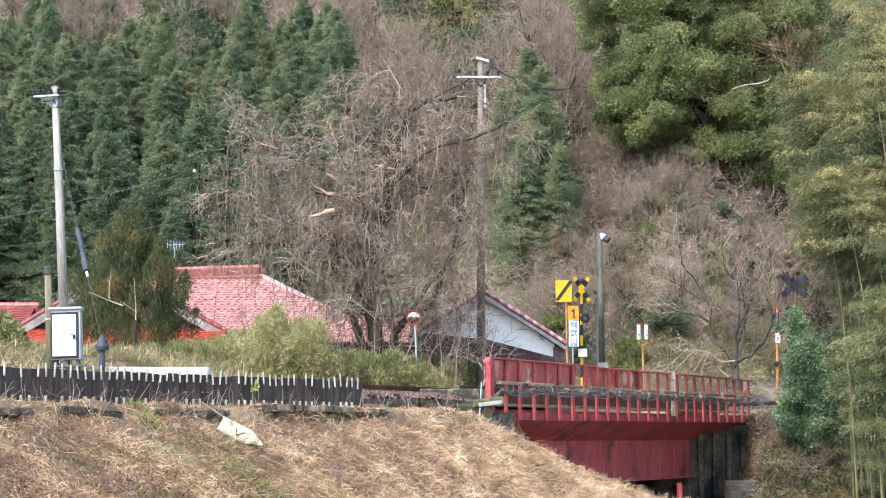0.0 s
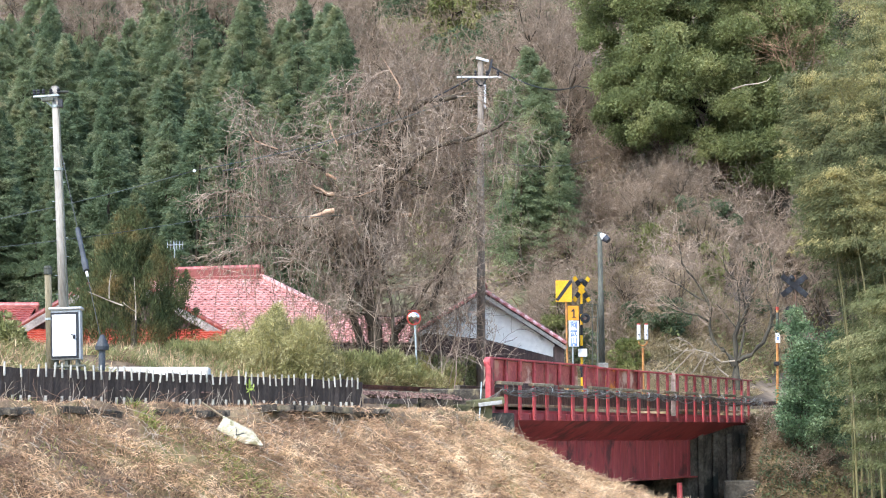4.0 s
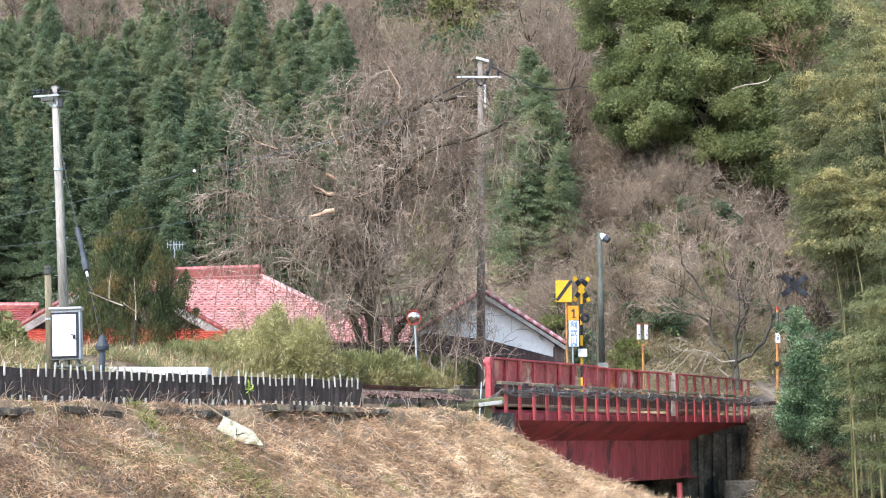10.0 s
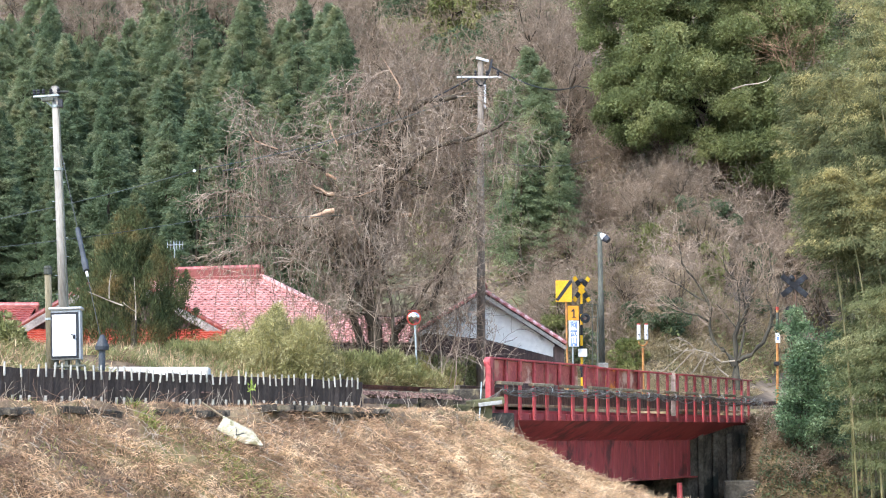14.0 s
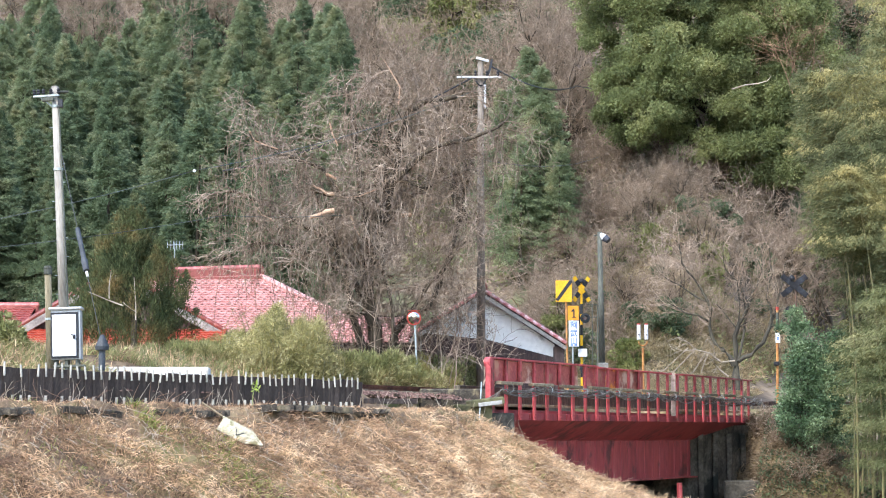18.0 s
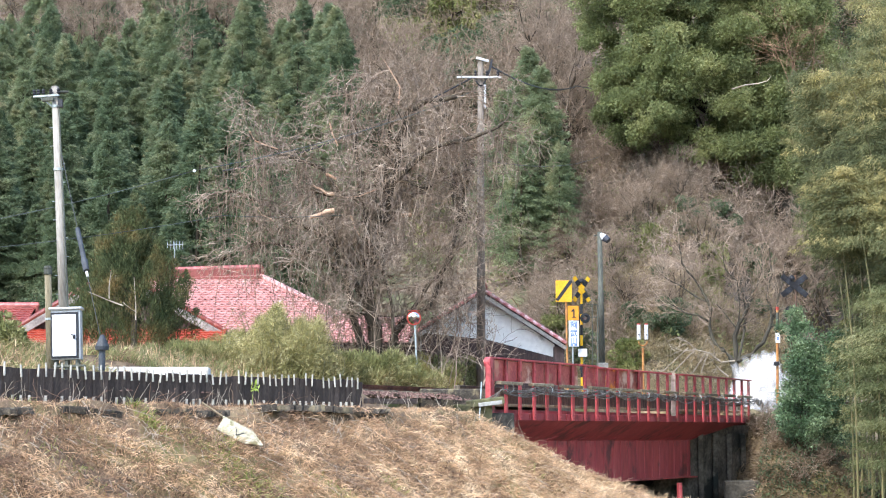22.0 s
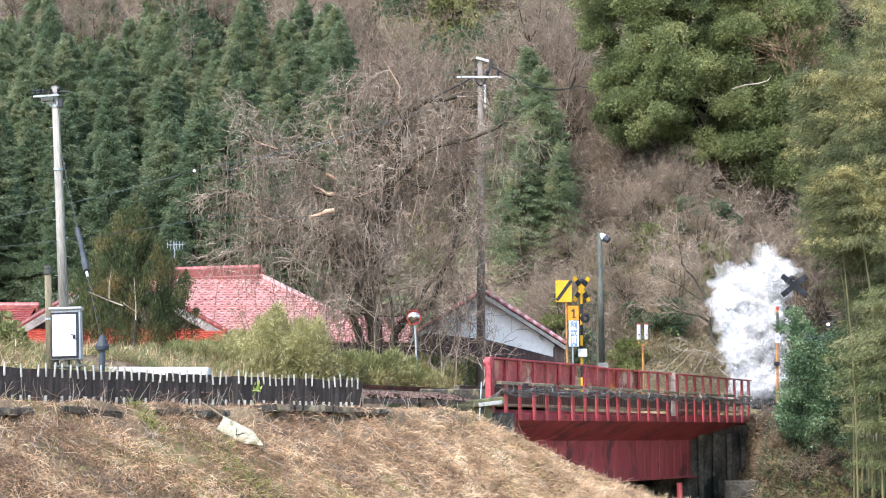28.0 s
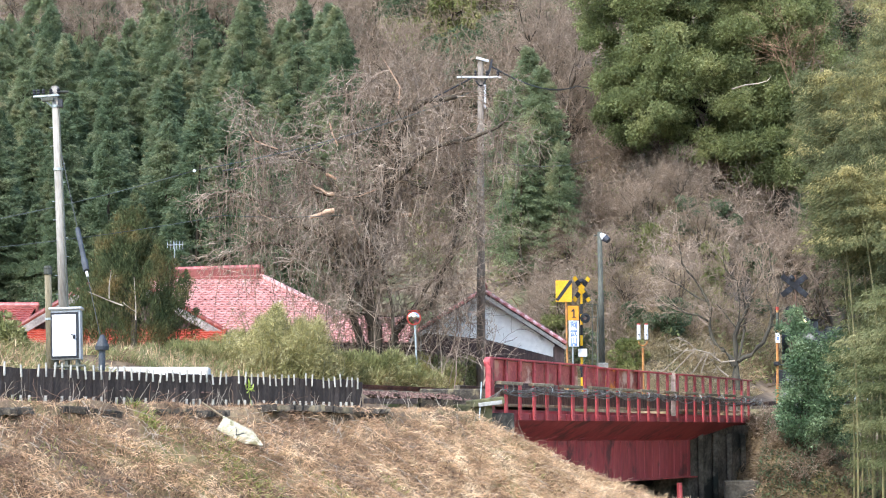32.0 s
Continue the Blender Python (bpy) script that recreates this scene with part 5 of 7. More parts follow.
    # thin suckers and scrub round its foot
    for k in range(52):
        foot = Vector((rng.uniform(-2.0, 3.4), rng.uniform(-1.0, 1.2), -0.4))
        grow(wood, twigs, rng, foot, Vector((rng.gauss(0, 0.2), rng.gauss(0, 0.2), 1)).normalized(), rng.uniform(2.2, 4.6) if foot.x < 2.2 else rng.uniform(1.8, 2.8), rng.uniform(0.014, 0.026), 3, 5, [3, 3, 3, 5, 3], 0.14, -0.02, 0.0085, 0.5)
    tree = thing("bare_tree", "large leafless spreading tree with tangled hanging brown twigs", "tree", pose(-2.2, 58.0, foot_z))
    part("trunk", wood.mesh("trunk", M["bark"]), None, tree)
    part("crown", twigs.mesh("crown", M["twig"]), None, tree)
    # pale barkless limbs, some broken off short
    for pts, r in (([(-1.05, -1.5, 5.03), (-1.25, -1.6, 4.99), (-1.45, -1.65, 4.88), (-1.72, -1.7, 4.8)], 0.085), ([(-1.05, -0.95, 5.6), (-1.25, -1.0, 5.58), (-1.45, -1.0, 5.72), (-1.74, -1.0, 5.86)], 0.06),
                   ([(-3.62, -0.95, 7.5), (-3.45, -0.95, 7.2), (-3.2, -0.95, 7.1), (-2.75, -0.95, 6.95)], 0.035), ([(0.95, -0.5, 5.0), (1.25, -0.55, 5.02)], 0.075), ([(-1.2, -0.95, 7.75), (-1.12, -0.95, 7.4), (-0.95, -0.95, 7.05)], 0.028),
                   ([(-0.55, -0.9, 4.95), (-0.45, -0.95, 4.6), (-0.3, -0.95, 4.35)], 0.028), ([(-3.4, -0.9, 5.2), (-3.2, -0.9, 4.95), (-2.95, -0.9, 4.85), (-2.7, -0.9, 4.55)], 0.022),
                   ([(0.85, -0.6, 8.35), (0.9, -0.6, 8.9), (0.55, -0.6, 9.5), (0.4, -0.6, 9.75)], 0.025), ([(-1.3, -0.9, 6.2), (-1.0, -0.9, 6.05)], 0.05), ([(-0.7, -0.8, 5.5), (-0.3, -0.8, 5.55), (0.2, -0.8, 5.75)], 0.025)):
        stub = Tubes()
        stub.add([Vector(p) for p in pts], [r * (1 - 0.17 * k) for k in range(len(pts))], 7)
        part("stub", stub.mesh("stub", M["cut_wood"]), None, tree, "pale barkless broken limb")


def build_cherry_tree():
    rng = random.Random(29)
    wood, twigs, bleached = Tubes(), Tubes(), Tubes()
    limbs = [([(-0.02, -0.6), (-0.05, 0.12), (-0.05, 0.6)], 0.27, 0),
             ([(-0.1, 0.41), (-0.26, 0.79), (-0.89, 1.33), (-1.1, 1.83), (-1.11, 2.26), (-1.04, 2.69)], 0.15, 0),
             ([(-1.11, 2.26), (-1.58, 2.52), (-2.18, 2.64), (-2.7, 2.95), (-3.2, 2.92)], 0.06, -0.4),
             ([(-1.04, 2.69), (-1.36, 3.45), (-1.78, 4.14), (-2.25, 4.74), (-2.31, 5.26), (-2.5, 5.72)], 0.085, 0.1),
             ([(-1.24, 3.11), (-2.0, 3.54), (-2.75, 3.97), (-3.13, 4.24), (-3.06, 4.57)], 0.05, -0.3),
             ([(-0.02, 0.48), (-0.08, 1.66), (0.12, 2.19), (0.56, 3.02), (0.64, 3.38), (0.98, 3.97), (1.18, 4.74), (1.17, 5.6)], 0.13, 0.2),
             ([(0.56, 3.02), (0.14, 3.21), (0.05, 3.97), (-0.44, 4.47), (-0.55, 5.36), (-0.49, 5.84)], 0.055, -0.3),
             ([(0.05, 0.6), (0.35, 1.9), (0.46, 2.5), (0.24, 3.93), (0.4, 4.88)], 0.075, 0.5),
             ([(0.05, 0.6), (0.6, 0.86), (1.13, 1.4), (1.38, 2.0), (1.48, 2.52), (1.28, 3.21), (1.51, 4.24), (1.41, 5.36)], 0.13, -0.2),
             ([(1.38, 2.0), (1.72, 2.97), (1.98, 3.93), (2.11, 4.76)], 0.065, -0.1)]
    dead = [([(-0.19, 0.6), (-0.76, 0.53), (-1.27, 0.91), (-1.86, 1.05), (-2.12, 1.31), (-2.57, 1.55)], 0.034), ([(-1.27, 0.91), (-1.44, 0.6), (-1.62, 0.1)], 0.03), ([(-1.39, 0.93), (-1.95, 0.1)], 0.028),
            ([(-1.87, 1.02), (-2.73, 0.15)], 0.03), ([(-2.12, 1.14), (-3.15, 0.2)], 0.025), ([(-0.46, -0.06), (-0.86, 0.24), (-1.14, 0.6)], 0.035), ([(-1.86, 1.05), (-2.4, 1.0), (-2.9, 1.2)], 0.022), ([(-1.0, 0.75), (-1.1, 1.2), (-1.3, 1.5)], 0.02)]
    for pts, r, deep in limbs:
        line = []
        n = 2 * len(pts) - 1
        for a, b in zip(pts, pts[1:]):
            a, b = Vector((a[0], 0, a[1])), Vector((b[0], 0, b[1]))
            line += [a, a.lerp(b, 0.5) + Vector((rng.uniform(-0.05, 0.05), 0, rng.uniform(-0.04, 0.04)))]
        line.append(Vector((pts[-1][0], 0, pts[-1][1])))
        line = [p + Vector((0, deep * k / n + rng.uniform(-0.05, 0.05), 0)) for k, p in enumerate(line)]
        wood.add(line, [max(0.014, 0.8 * r * (1 - 0.82 * k / n)) for k in range(n)], 8)
        for k in range(3, n):
            here = line[k]
            if here.z < 1.9:
                continue
            ahead = (line[k] - line[k - 1]).normalized()
            for _ in range(2):
                out = Vector((0.28 * here.x, 0.0, 0.4)) + ahead * 0.6 + Vector((rng.gauss(0, 0.7), rng.gauss(0, 0.6), rng.gauss(0.0, 0.4)))
                tall = max(0.5, min(1.0, 6.3 - here.z))
                grow(wood, twigs, rng, here, out.normalized(), tall * rng.uniform(0.8, 1.5), max(0.018, r * 0.3 * (1 - 0.6 * k / n)), 2, 5, [3, 3, 3, 3, 2], 0.1, 0.02, 0.0075, 0.66)
    for pts, r in dead:
        line = [Vector((x, -0.7 - 0.1 * k, z)) for k, (x, z) in enumerate(pts)]
        bleached.add(line, [max(0.012, r * (1 - 0.6 * k / len(line))) for k in range(len(line))], 6)
        for p in line[1:]:
            for _ in range(2):
                grow(bleached, bleached, rng, p, Vector((rng.gauss(-0.7, 0.6), rng.gauss(0, 0.3), rng.gauss(-0.1, 0.5))).normalized(), rng.uniform(0.3, 0.8), 0.012, 4, 5, [2, 2, 2, 2, 2], 0.15, -0.03, 0.008, 0.6)
    tree = thing("bare_tree", "spreading leafless cherry tree with a dark trunk and fine branches", "tree", pose(12.32, 80.6, 4.2))
    part("dead_limb", bleached.mesh("dead_limb", M["pale_twig"]), None, tree, "bleached drooping dead limb")
    part("trunk", wood.mesh("trunk", M["cherry_bark"]), None, tree)
    part("crown", twigs.mesh("crown", M["cherry_twig"]), None, tree)


M["cherry_bark"] = surface("lichened_cherry_bark", rgb("322e26"), rgb("48443a"), rgb("625c4c"), 2.5, 0.95, 0.5, stretch=(1, 1, 0.3))


def build_bare_trees():
    build_cherry_tree()
    # hillside woods: a few forms, repeated
    forms = []
    for k in range(5):
        rng = random.Random(50 + k)
        stems = [((rng.uniform(-0.4, 0.4), rng.uniform(-0.4, 0.4), -0.4), (rng.uniform(-0.3, 0.3), rng.uniform(-0.3, 0.3), 1), rng.uniform(4.5, 6.0), rng.uniform(0.1, 0.16)) for _ in range(3)]
        forms.append(bare_tree("hill_tree", "leafless brown hillside tree", pose(0, 0, 0), stems, 4, [6, 5, 5, 4], 0.17, 0.12, 0.0125, 0.6, 60 + k, "bark", "far_twig"))
        forms[-1]["group"] = "bare trees on the hillside"
    rng = random.Random(77)
    spots = []
    while len(spots) < 190:
        x, y = rng.uniform(-40, 34), rng.uniform(92, 235)
        u = x / y
        if u < -0.23 or u > 0.25 or (u < -0.035 and y < (126 if u < -0.12 else 119)) or (-0.06 < u < 0.045 and y < 108) or (0.045 <= u < 0.2 and y < 124) or (-0.115 < u < -0.03 and y < 132):
            continue
        spots.append((x, y))
    spots += [(5.8, 113), (6.9, 112), (7.5, 116), (6.3, 118), (8.0, 113), (5.2, 117), (6.6, 123)]
    small = len(spots)
    spots += [(rng.uniform(0.06, 0.185) * y, y) for y in [rng.uniform(88, 99) for _ in range(14)]]
    for k, (x, y) in enumerate(spots):
        f = forms[k % 5]
        s = rng.uniform(0.75, 1.35) if k < small else rng.uniform(0.28, 0.5)
        m = pose(x, y, ground_at(x, y), 0, 0, rng.uniform(0, 360))
        if k < 5:
            f.matrix_basis = m
            f.scale = (s, s, s)
        else:
            c = copy_thing(f, m)
            c.scale = (s, s, s)


def cedar_form(seed, height=10.0, spread=2.0, sprays=24000, mat="cedar", low=0.08, spray=0.2):
    """A conifer's crown: whorls of drooping boughs, each a flat fan of sprays."""
    rng = np.random.default_rng(seed)
    pos, way = [], []
    boughs = 150
    per = sprays // boughs
    for k in range(boughs):
        u = low + (1 - low) * ((k + rng.uniform(0, 1)) / boughs) ** 0.8
        ang = k * 2.39996 + rng.normal(0, 0.4)
        reach = (spread * (1 - u) ** 0.72 * 1.15 + 0.08) * rng.uniform(0.6, 1.2)
        r = reach * rng.uniform(0.2, 1.0, per) ** 0.6
        side = rng.normal(0, 0.2, per) * (0.3 + r)
        z = u * height + 0.32 * r - 0.26 * r ** 1.6 + rng.normal(0, 0.08, per)
        ca, sa = np.cos(ang), np.sin(ang)
        pos.append(np.stack([r * ca - side * sa, r * sa + side * ca, z], 1))
        way.append(np.stack([np.full(per, ca), np.full(per, sa), np.full(per, -0.35)], 1) + rng.normal(0, 0.4, (per, 3)))
    pos, way = np.concatenate(pos), np.concatenate(way)
    return leaf_mesh("crown", pos, way, np.full(len(pos), spray), np.full(len(pos), spray * 0.15), M[mat], rng)


def build_cedars():
    forms = []
    for k in range(8):
        tree = thing("cedar_tree", "tall green cedar in a hillside plantation" if k < 5 else "conifer on the hillside, paled in colour for haze", "tree", group="conifers on the hillside")
        part("trunk", rod((0, 0, -0.5), (0, 0, 8), 0.16, 0.03, 7), M["bark"], tree)
        part("crown", cedar_form(100 + k, 9.0 + k % 3, 2.15 + 0.25 * (k % 3), mat="cedar" if k < 5 else "cedar_hazed"), None, tree)
        forms.append(tree)
    rng = random.Random(5)
    spots = []
    y = 96.0
    while y < 142:
        x = -0.262 * y
        while x < -0.048 * y:
            u = x / y
            limit = 141 if u < -0.15 else 130
            yy = y + rng.uniform(-1.8, 1.8)
            if yy < limit:
                # haze by colour: paler forms with distance, none in the shaded near rows
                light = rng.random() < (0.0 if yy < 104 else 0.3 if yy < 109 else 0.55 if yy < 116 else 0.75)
                spots.append((x + rng.uniform(-1.0, 1.0), yy, rng.uniform(0.55, 1.0), light))
            x += rng.uniform(1.6, 2.5)
        y += 2.5
    # those by the pole take the hazed green too
    spots += [(x, y, s, y < 110) for x, y, s in ((3.9, 98, 0.85), (5.0, 100, 0.9), (4.4, 104, 0.95), (3.4, 102, 0.8), (5.6, 103, 0.85), (5.9, 98, 0.6), (-14, 140, 1.0), (9, 165, 1.0), (12, 172, 1.0), (2, 176, 1.0), (-22, 150, 1.0), (-3, 160, 1.0), (-8, 134, 0.9), (-18, 137, 0.9))]
    used = set()
    for x, y, s, light in spots:
        m = pose(x, y, ground_at(x, y), rng.uniform(-2, 2), rng.uniform(-2, 2), rng.uniform(0, 360))
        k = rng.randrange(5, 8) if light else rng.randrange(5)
        if k not in used:
            used.add(k)
            t = forms[k]
            t.matrix_basis = m
        else:
            t = copy_thing(forms[k], m)
        t.scale = (s, s, s * rng.uniform(0.92, 1.1))
    # broad-leaved evergreens and far bamboo among the bare woods
    r2 = np.random.default_rng(90)
    bushes = []
    for k in range(5):
        lumps = [(r2.normal(0, 1.0), r2.normal(0, 1.0), r2.uniform(1.2, 5.0), 0.95, 0.95, 0.7) for _ in range(16)]
        bush = thing("hillside_evergreen", "rounded green tree among bare hillside woods" if k < 3 else "drooping yellow-green bamboo clump on the hillside", "tree", group="evergreens on the hillside")
        part("trunk", rod((0, 0, -0.6), (0, 0, 3.5), 0.14, 0.06, 6), M["bark"], bush)
        part("crown", clump_leaves(r2, lumps, 330, 0.3, 0.085, M["hill_leaf" if k < 3 else "hill_yellow"], 0.5), None, bush)
        bushes.append(bush)
    spots = [(-3.0, 150, 3), (0.5, 155, 4), (3.5, 152, 3), (5.5, 158, 4), (7.5, 150, 0), (2.0, 160, 1), (-5.5, 158, 2), (-0.5, 145, 1), (9.5, 160, 3), (-20, 150, 0), (-26, 148, 1), (-14, 158, 2), (-31, 150, 0)]
    while len(spots) < 95:
        x, y = rng.uniform(-40, 34), rng.uniform(112, 215)
        if -0.24 < x / y < 0.25 and (x / y > -0.03 or y > 128):
            spots.append((x, y, rng.randrange(3)))
    # bush row added to fill the dark shade under the conifers
    spots += [(-26 + 1.15 * k + rng.uniform(-0.4, 0.4), 91.5 + rng.uniform(-1.0, 2.5), rng.randrange(3)) for k in range(19)]
    slope = random.Random(17)
    while len(spots) < 95 + 19 + 26:
        u, y = slope.uniform(0.055, 0.19), slope.uniform(84, 99)
        n, s = track_space(np.array([u * y]), np.array([y]))
        if n[0] < -4 and not (0.1 < u < 0.165 and y < 87):
            spots.append((u * y, y, slope.choice((0, 1, 2, 3, 4))))
    used = set()
    for x, y, k in spots:
        near = y < 100
        m = pose(x, y, ground_at(x, y) - (0.35 if near else 0), 0, 0, rng.uniform(0, 360))
        s = (rng.uniform(0.5, 0.7) if x < 0 else rng.uniform(0.18, 0.4)) if near else rng.uniform(0.7, 1.2)
        if k not in used:
            used.add(k)
            t = bushes[k]
            t.matrix_basis = m
        else:
            t = copy_thing(bushes[k], m)
        t.scale = (s, s, s)


def build_brush():
    """Low leafless shrubs on the slope behind the crossing and along its foot."""
    forms = []
    for k in range(6):
        rng = random.Random(700 + k)
        wood, twigs = Tubes(), Tubes()
        for _ in range(9):
            a = rng.uniform(0, 6.283)
            lean = rng.uniform(0.15, 0.8)
            grow(twigs, twigs, rng, Vector((rng.uniform(-0.25, 0.25), rng.uniform(-0.25, 0.25), -0.1)), Vector((math.cos(a) * lean, math.sin(a) * lean, 1)).normalized(), rng.uniform(0.9, 1.7), 0.022, 2, 4, [4, 4, 4, 4, 3], 0.25, 0.0, 0.011, 0.66)
        forms.append(tagged(new("leafless_shrub", twigs.mesh("leafless_shrub", M["twig" if k % 2 else "far_twig"])), "tangled leafless shrub on the hillside", "shrub", "leafless shrubs"))
    rng = random.Random(71)
    spots = []
    while len(spots) < 65:
        x, y = rng.uniform(3, 22), rng.uniform(84.5, 112)
        n, s = track_space(np.array([x]), np.array([y]))
        if 0.045 < x / y < 0.21 and n[0] < -3.5 and y < (104 if x / y < 0.07 else 100) and not (0.1 < x / y < 0.17 and y < 88):
            spots.append((x, y))
    while len(spots) < 190:
        y = rng.uniform(99, 118)
        spots.append((rng.uniform(0.045, 0.15) * y, y))
    while len(spots) < 245:
        y = rng.uniform(97, 112)
        spots.append((rng.uniform(0.115, 0.185) * y, y))
    for k in range(26):
        spots.append((rng.uniform(-6, 4), rng.uniform(78, 92)))
    spots += [(11.9, 70.6), (12.4, 70.2), (12.0, 69.4), (11.6, 71.5), (12.6, 69.2), (11.8, 68.8), (12.9, 68.4), (13.3, 67.6), (12.5, 67.2)]
    for k, (x, y) in enumerate(spots):
        m = pose(x, y, ground_at(x, y), rng.uniform(-8, 8), rng.uniform(-8, 8), rng.uniform(0, 360))
        if k < 6:
            forms[k].matrix_basis = m
            t = forms[k]
        else:
            t = copy_thing(forms[k % 6], m)
        s = (rng.uniform(0.7, 1.5) if x / y < 0.08 or y < 90 or y > 98 else rng.uniform(0.45, 0.95)) if y > 75 else rng.uniform(0.35, 0.6)
        t.scale = (s, s, s)


def build_cypress():
    tree = thing("cypress_tree", "bushy conical olive-brown cypress beside a house", "tree", pose(-9.15, 56.0, ground_at(-9.15, 56)))
    part("trunk", rod((0.35, -1.2, -0.3), (0.1, -0.2, 4.0), 0.1, 0.04, 8), M["bark"], tree)
    rng = np.random.default_rng(9)
    pos, way = [], []
    for k in range(150):
        u = 0.1 + 0.86 * (k + rng.uniform(0, 1)) / 150
        ang = k * 2.39996 + rng.normal(0, 0.3)
        r = np.interp(u, [0.1, 0.2, 0.35, 0.5, 0.7, 0.85, 1.0], [1.3, 1.7, 1.72, 1.42, 0.88, 0.45, 0.05]) * rng.uniform(0.55, 1.05)
        m = 620
        v = rng.uniform(0, 1, m)
        wide = 0.3 * np.sin(np.pi * (0.12 + 0.85 * v)) * (1.15 - 0.5 * u)
        lean = np.array([np.cos(ang), np.sin(ang)])
        p = np.stack([lean[0] * (r + 0.12 * v), lean[1] * (r + 0.12 * v), u * 4.55 - 0.3 + 0.95 * v * (1.1 - 0.5 * u)], 1)
        p[:, 0] += rng.normal(0, 1, m) * wide * 0.6
        p[:, 1] += rng.normal(0, 1, m) * wide * 0.6
        pos.append(p)
        way.append(np.stack([np.full(m, 0.4 * lean[0]), np.full(m, 0.4 * lean[1]), np.full(m, 0.9)], 1) + rng.normal(0, 0.35, (m, 3)))
    pos, way = np.concatenate(pos), np.concatenate(way)
    n = len(pos)
    part("crown", leaf_mesh("crown", pos, way, np.full(n, 0.1), np.full(n, 0.011), M["cypress"], rng), None, tree)
    dead = Tubes()
    r2 = random.Random(3)
    for a, b in (((0.1, -1.75, 1.6), (-0.9, -1.8, 2.0)), ((-0.3, -1.75, 1.8), (-0.25, -1.8, 2.6)), ((0.45, -1.7, 1.2), (0.4, -1.8, 2.4)), ((0.1, -1.75, 1.7), (0.5, -1.8, 1.4))):
        a, b = Vector(a), Vector(b)
        dead.add([a, a.lerp(b, 0.4) + Vector((r2.uniform(-0.1, 0.1), 0, r2.uniform(-0.08, 0.08))), b], [0.022, 0.016, 0.007], 5)
    part("dead_branch", dead.mesh("dead_branch", M["pale_twig"]), None, tree, "bleached dead branch")


def clump_leaves(rng, lumps, per, size, width, material, droop=0.0, fuzz=0.0):
    """Leaves on the outside of rounded lumps: (x, y, z, rx, ry, rz)."""
    pos, way = [], []
    for x, y, z, rx, ry, rz in lumps:
        d = rng.normal(size=(per, 3))
        d /= np.linalg.norm(d, axis=1, keepdims=True)
        r = rng.uniform(0.55, 1.05, (per, 1)) ** 0.6
        pos.append(d * r * np.array([rx, ry, rz]) + np.array([x, y, z]))
        w = d + rng.normal(0, 0.6, (per, 3))
        w[:, 2] += 0.15 - droop
        way.append(w)
    pos, way = np.concatenate(pos), np.concatenate(way)
    pos = pos + rng.normal(0, fuzz, pos.shape) if fuzz else pos
    return leaf_mesh("crown", pos, way, np.full(len(pos), size), np.full(len(pos), width), material, rng)


def build_evergreen():
    evergreen_oak("massive evergreen oak with dense olive-green crown on the slope", 13.05, 103.0, 90, (3.8, 4.8, 5.0, 4.6, 3.6), 16.9, 21, True)
    evergreen_oak("dark evergreen tree between oak and bamboo", 17.6, 101.5, 44, (2.0, 2.6, 2.6, 2.4, 2.0), 14.9, 22, False)


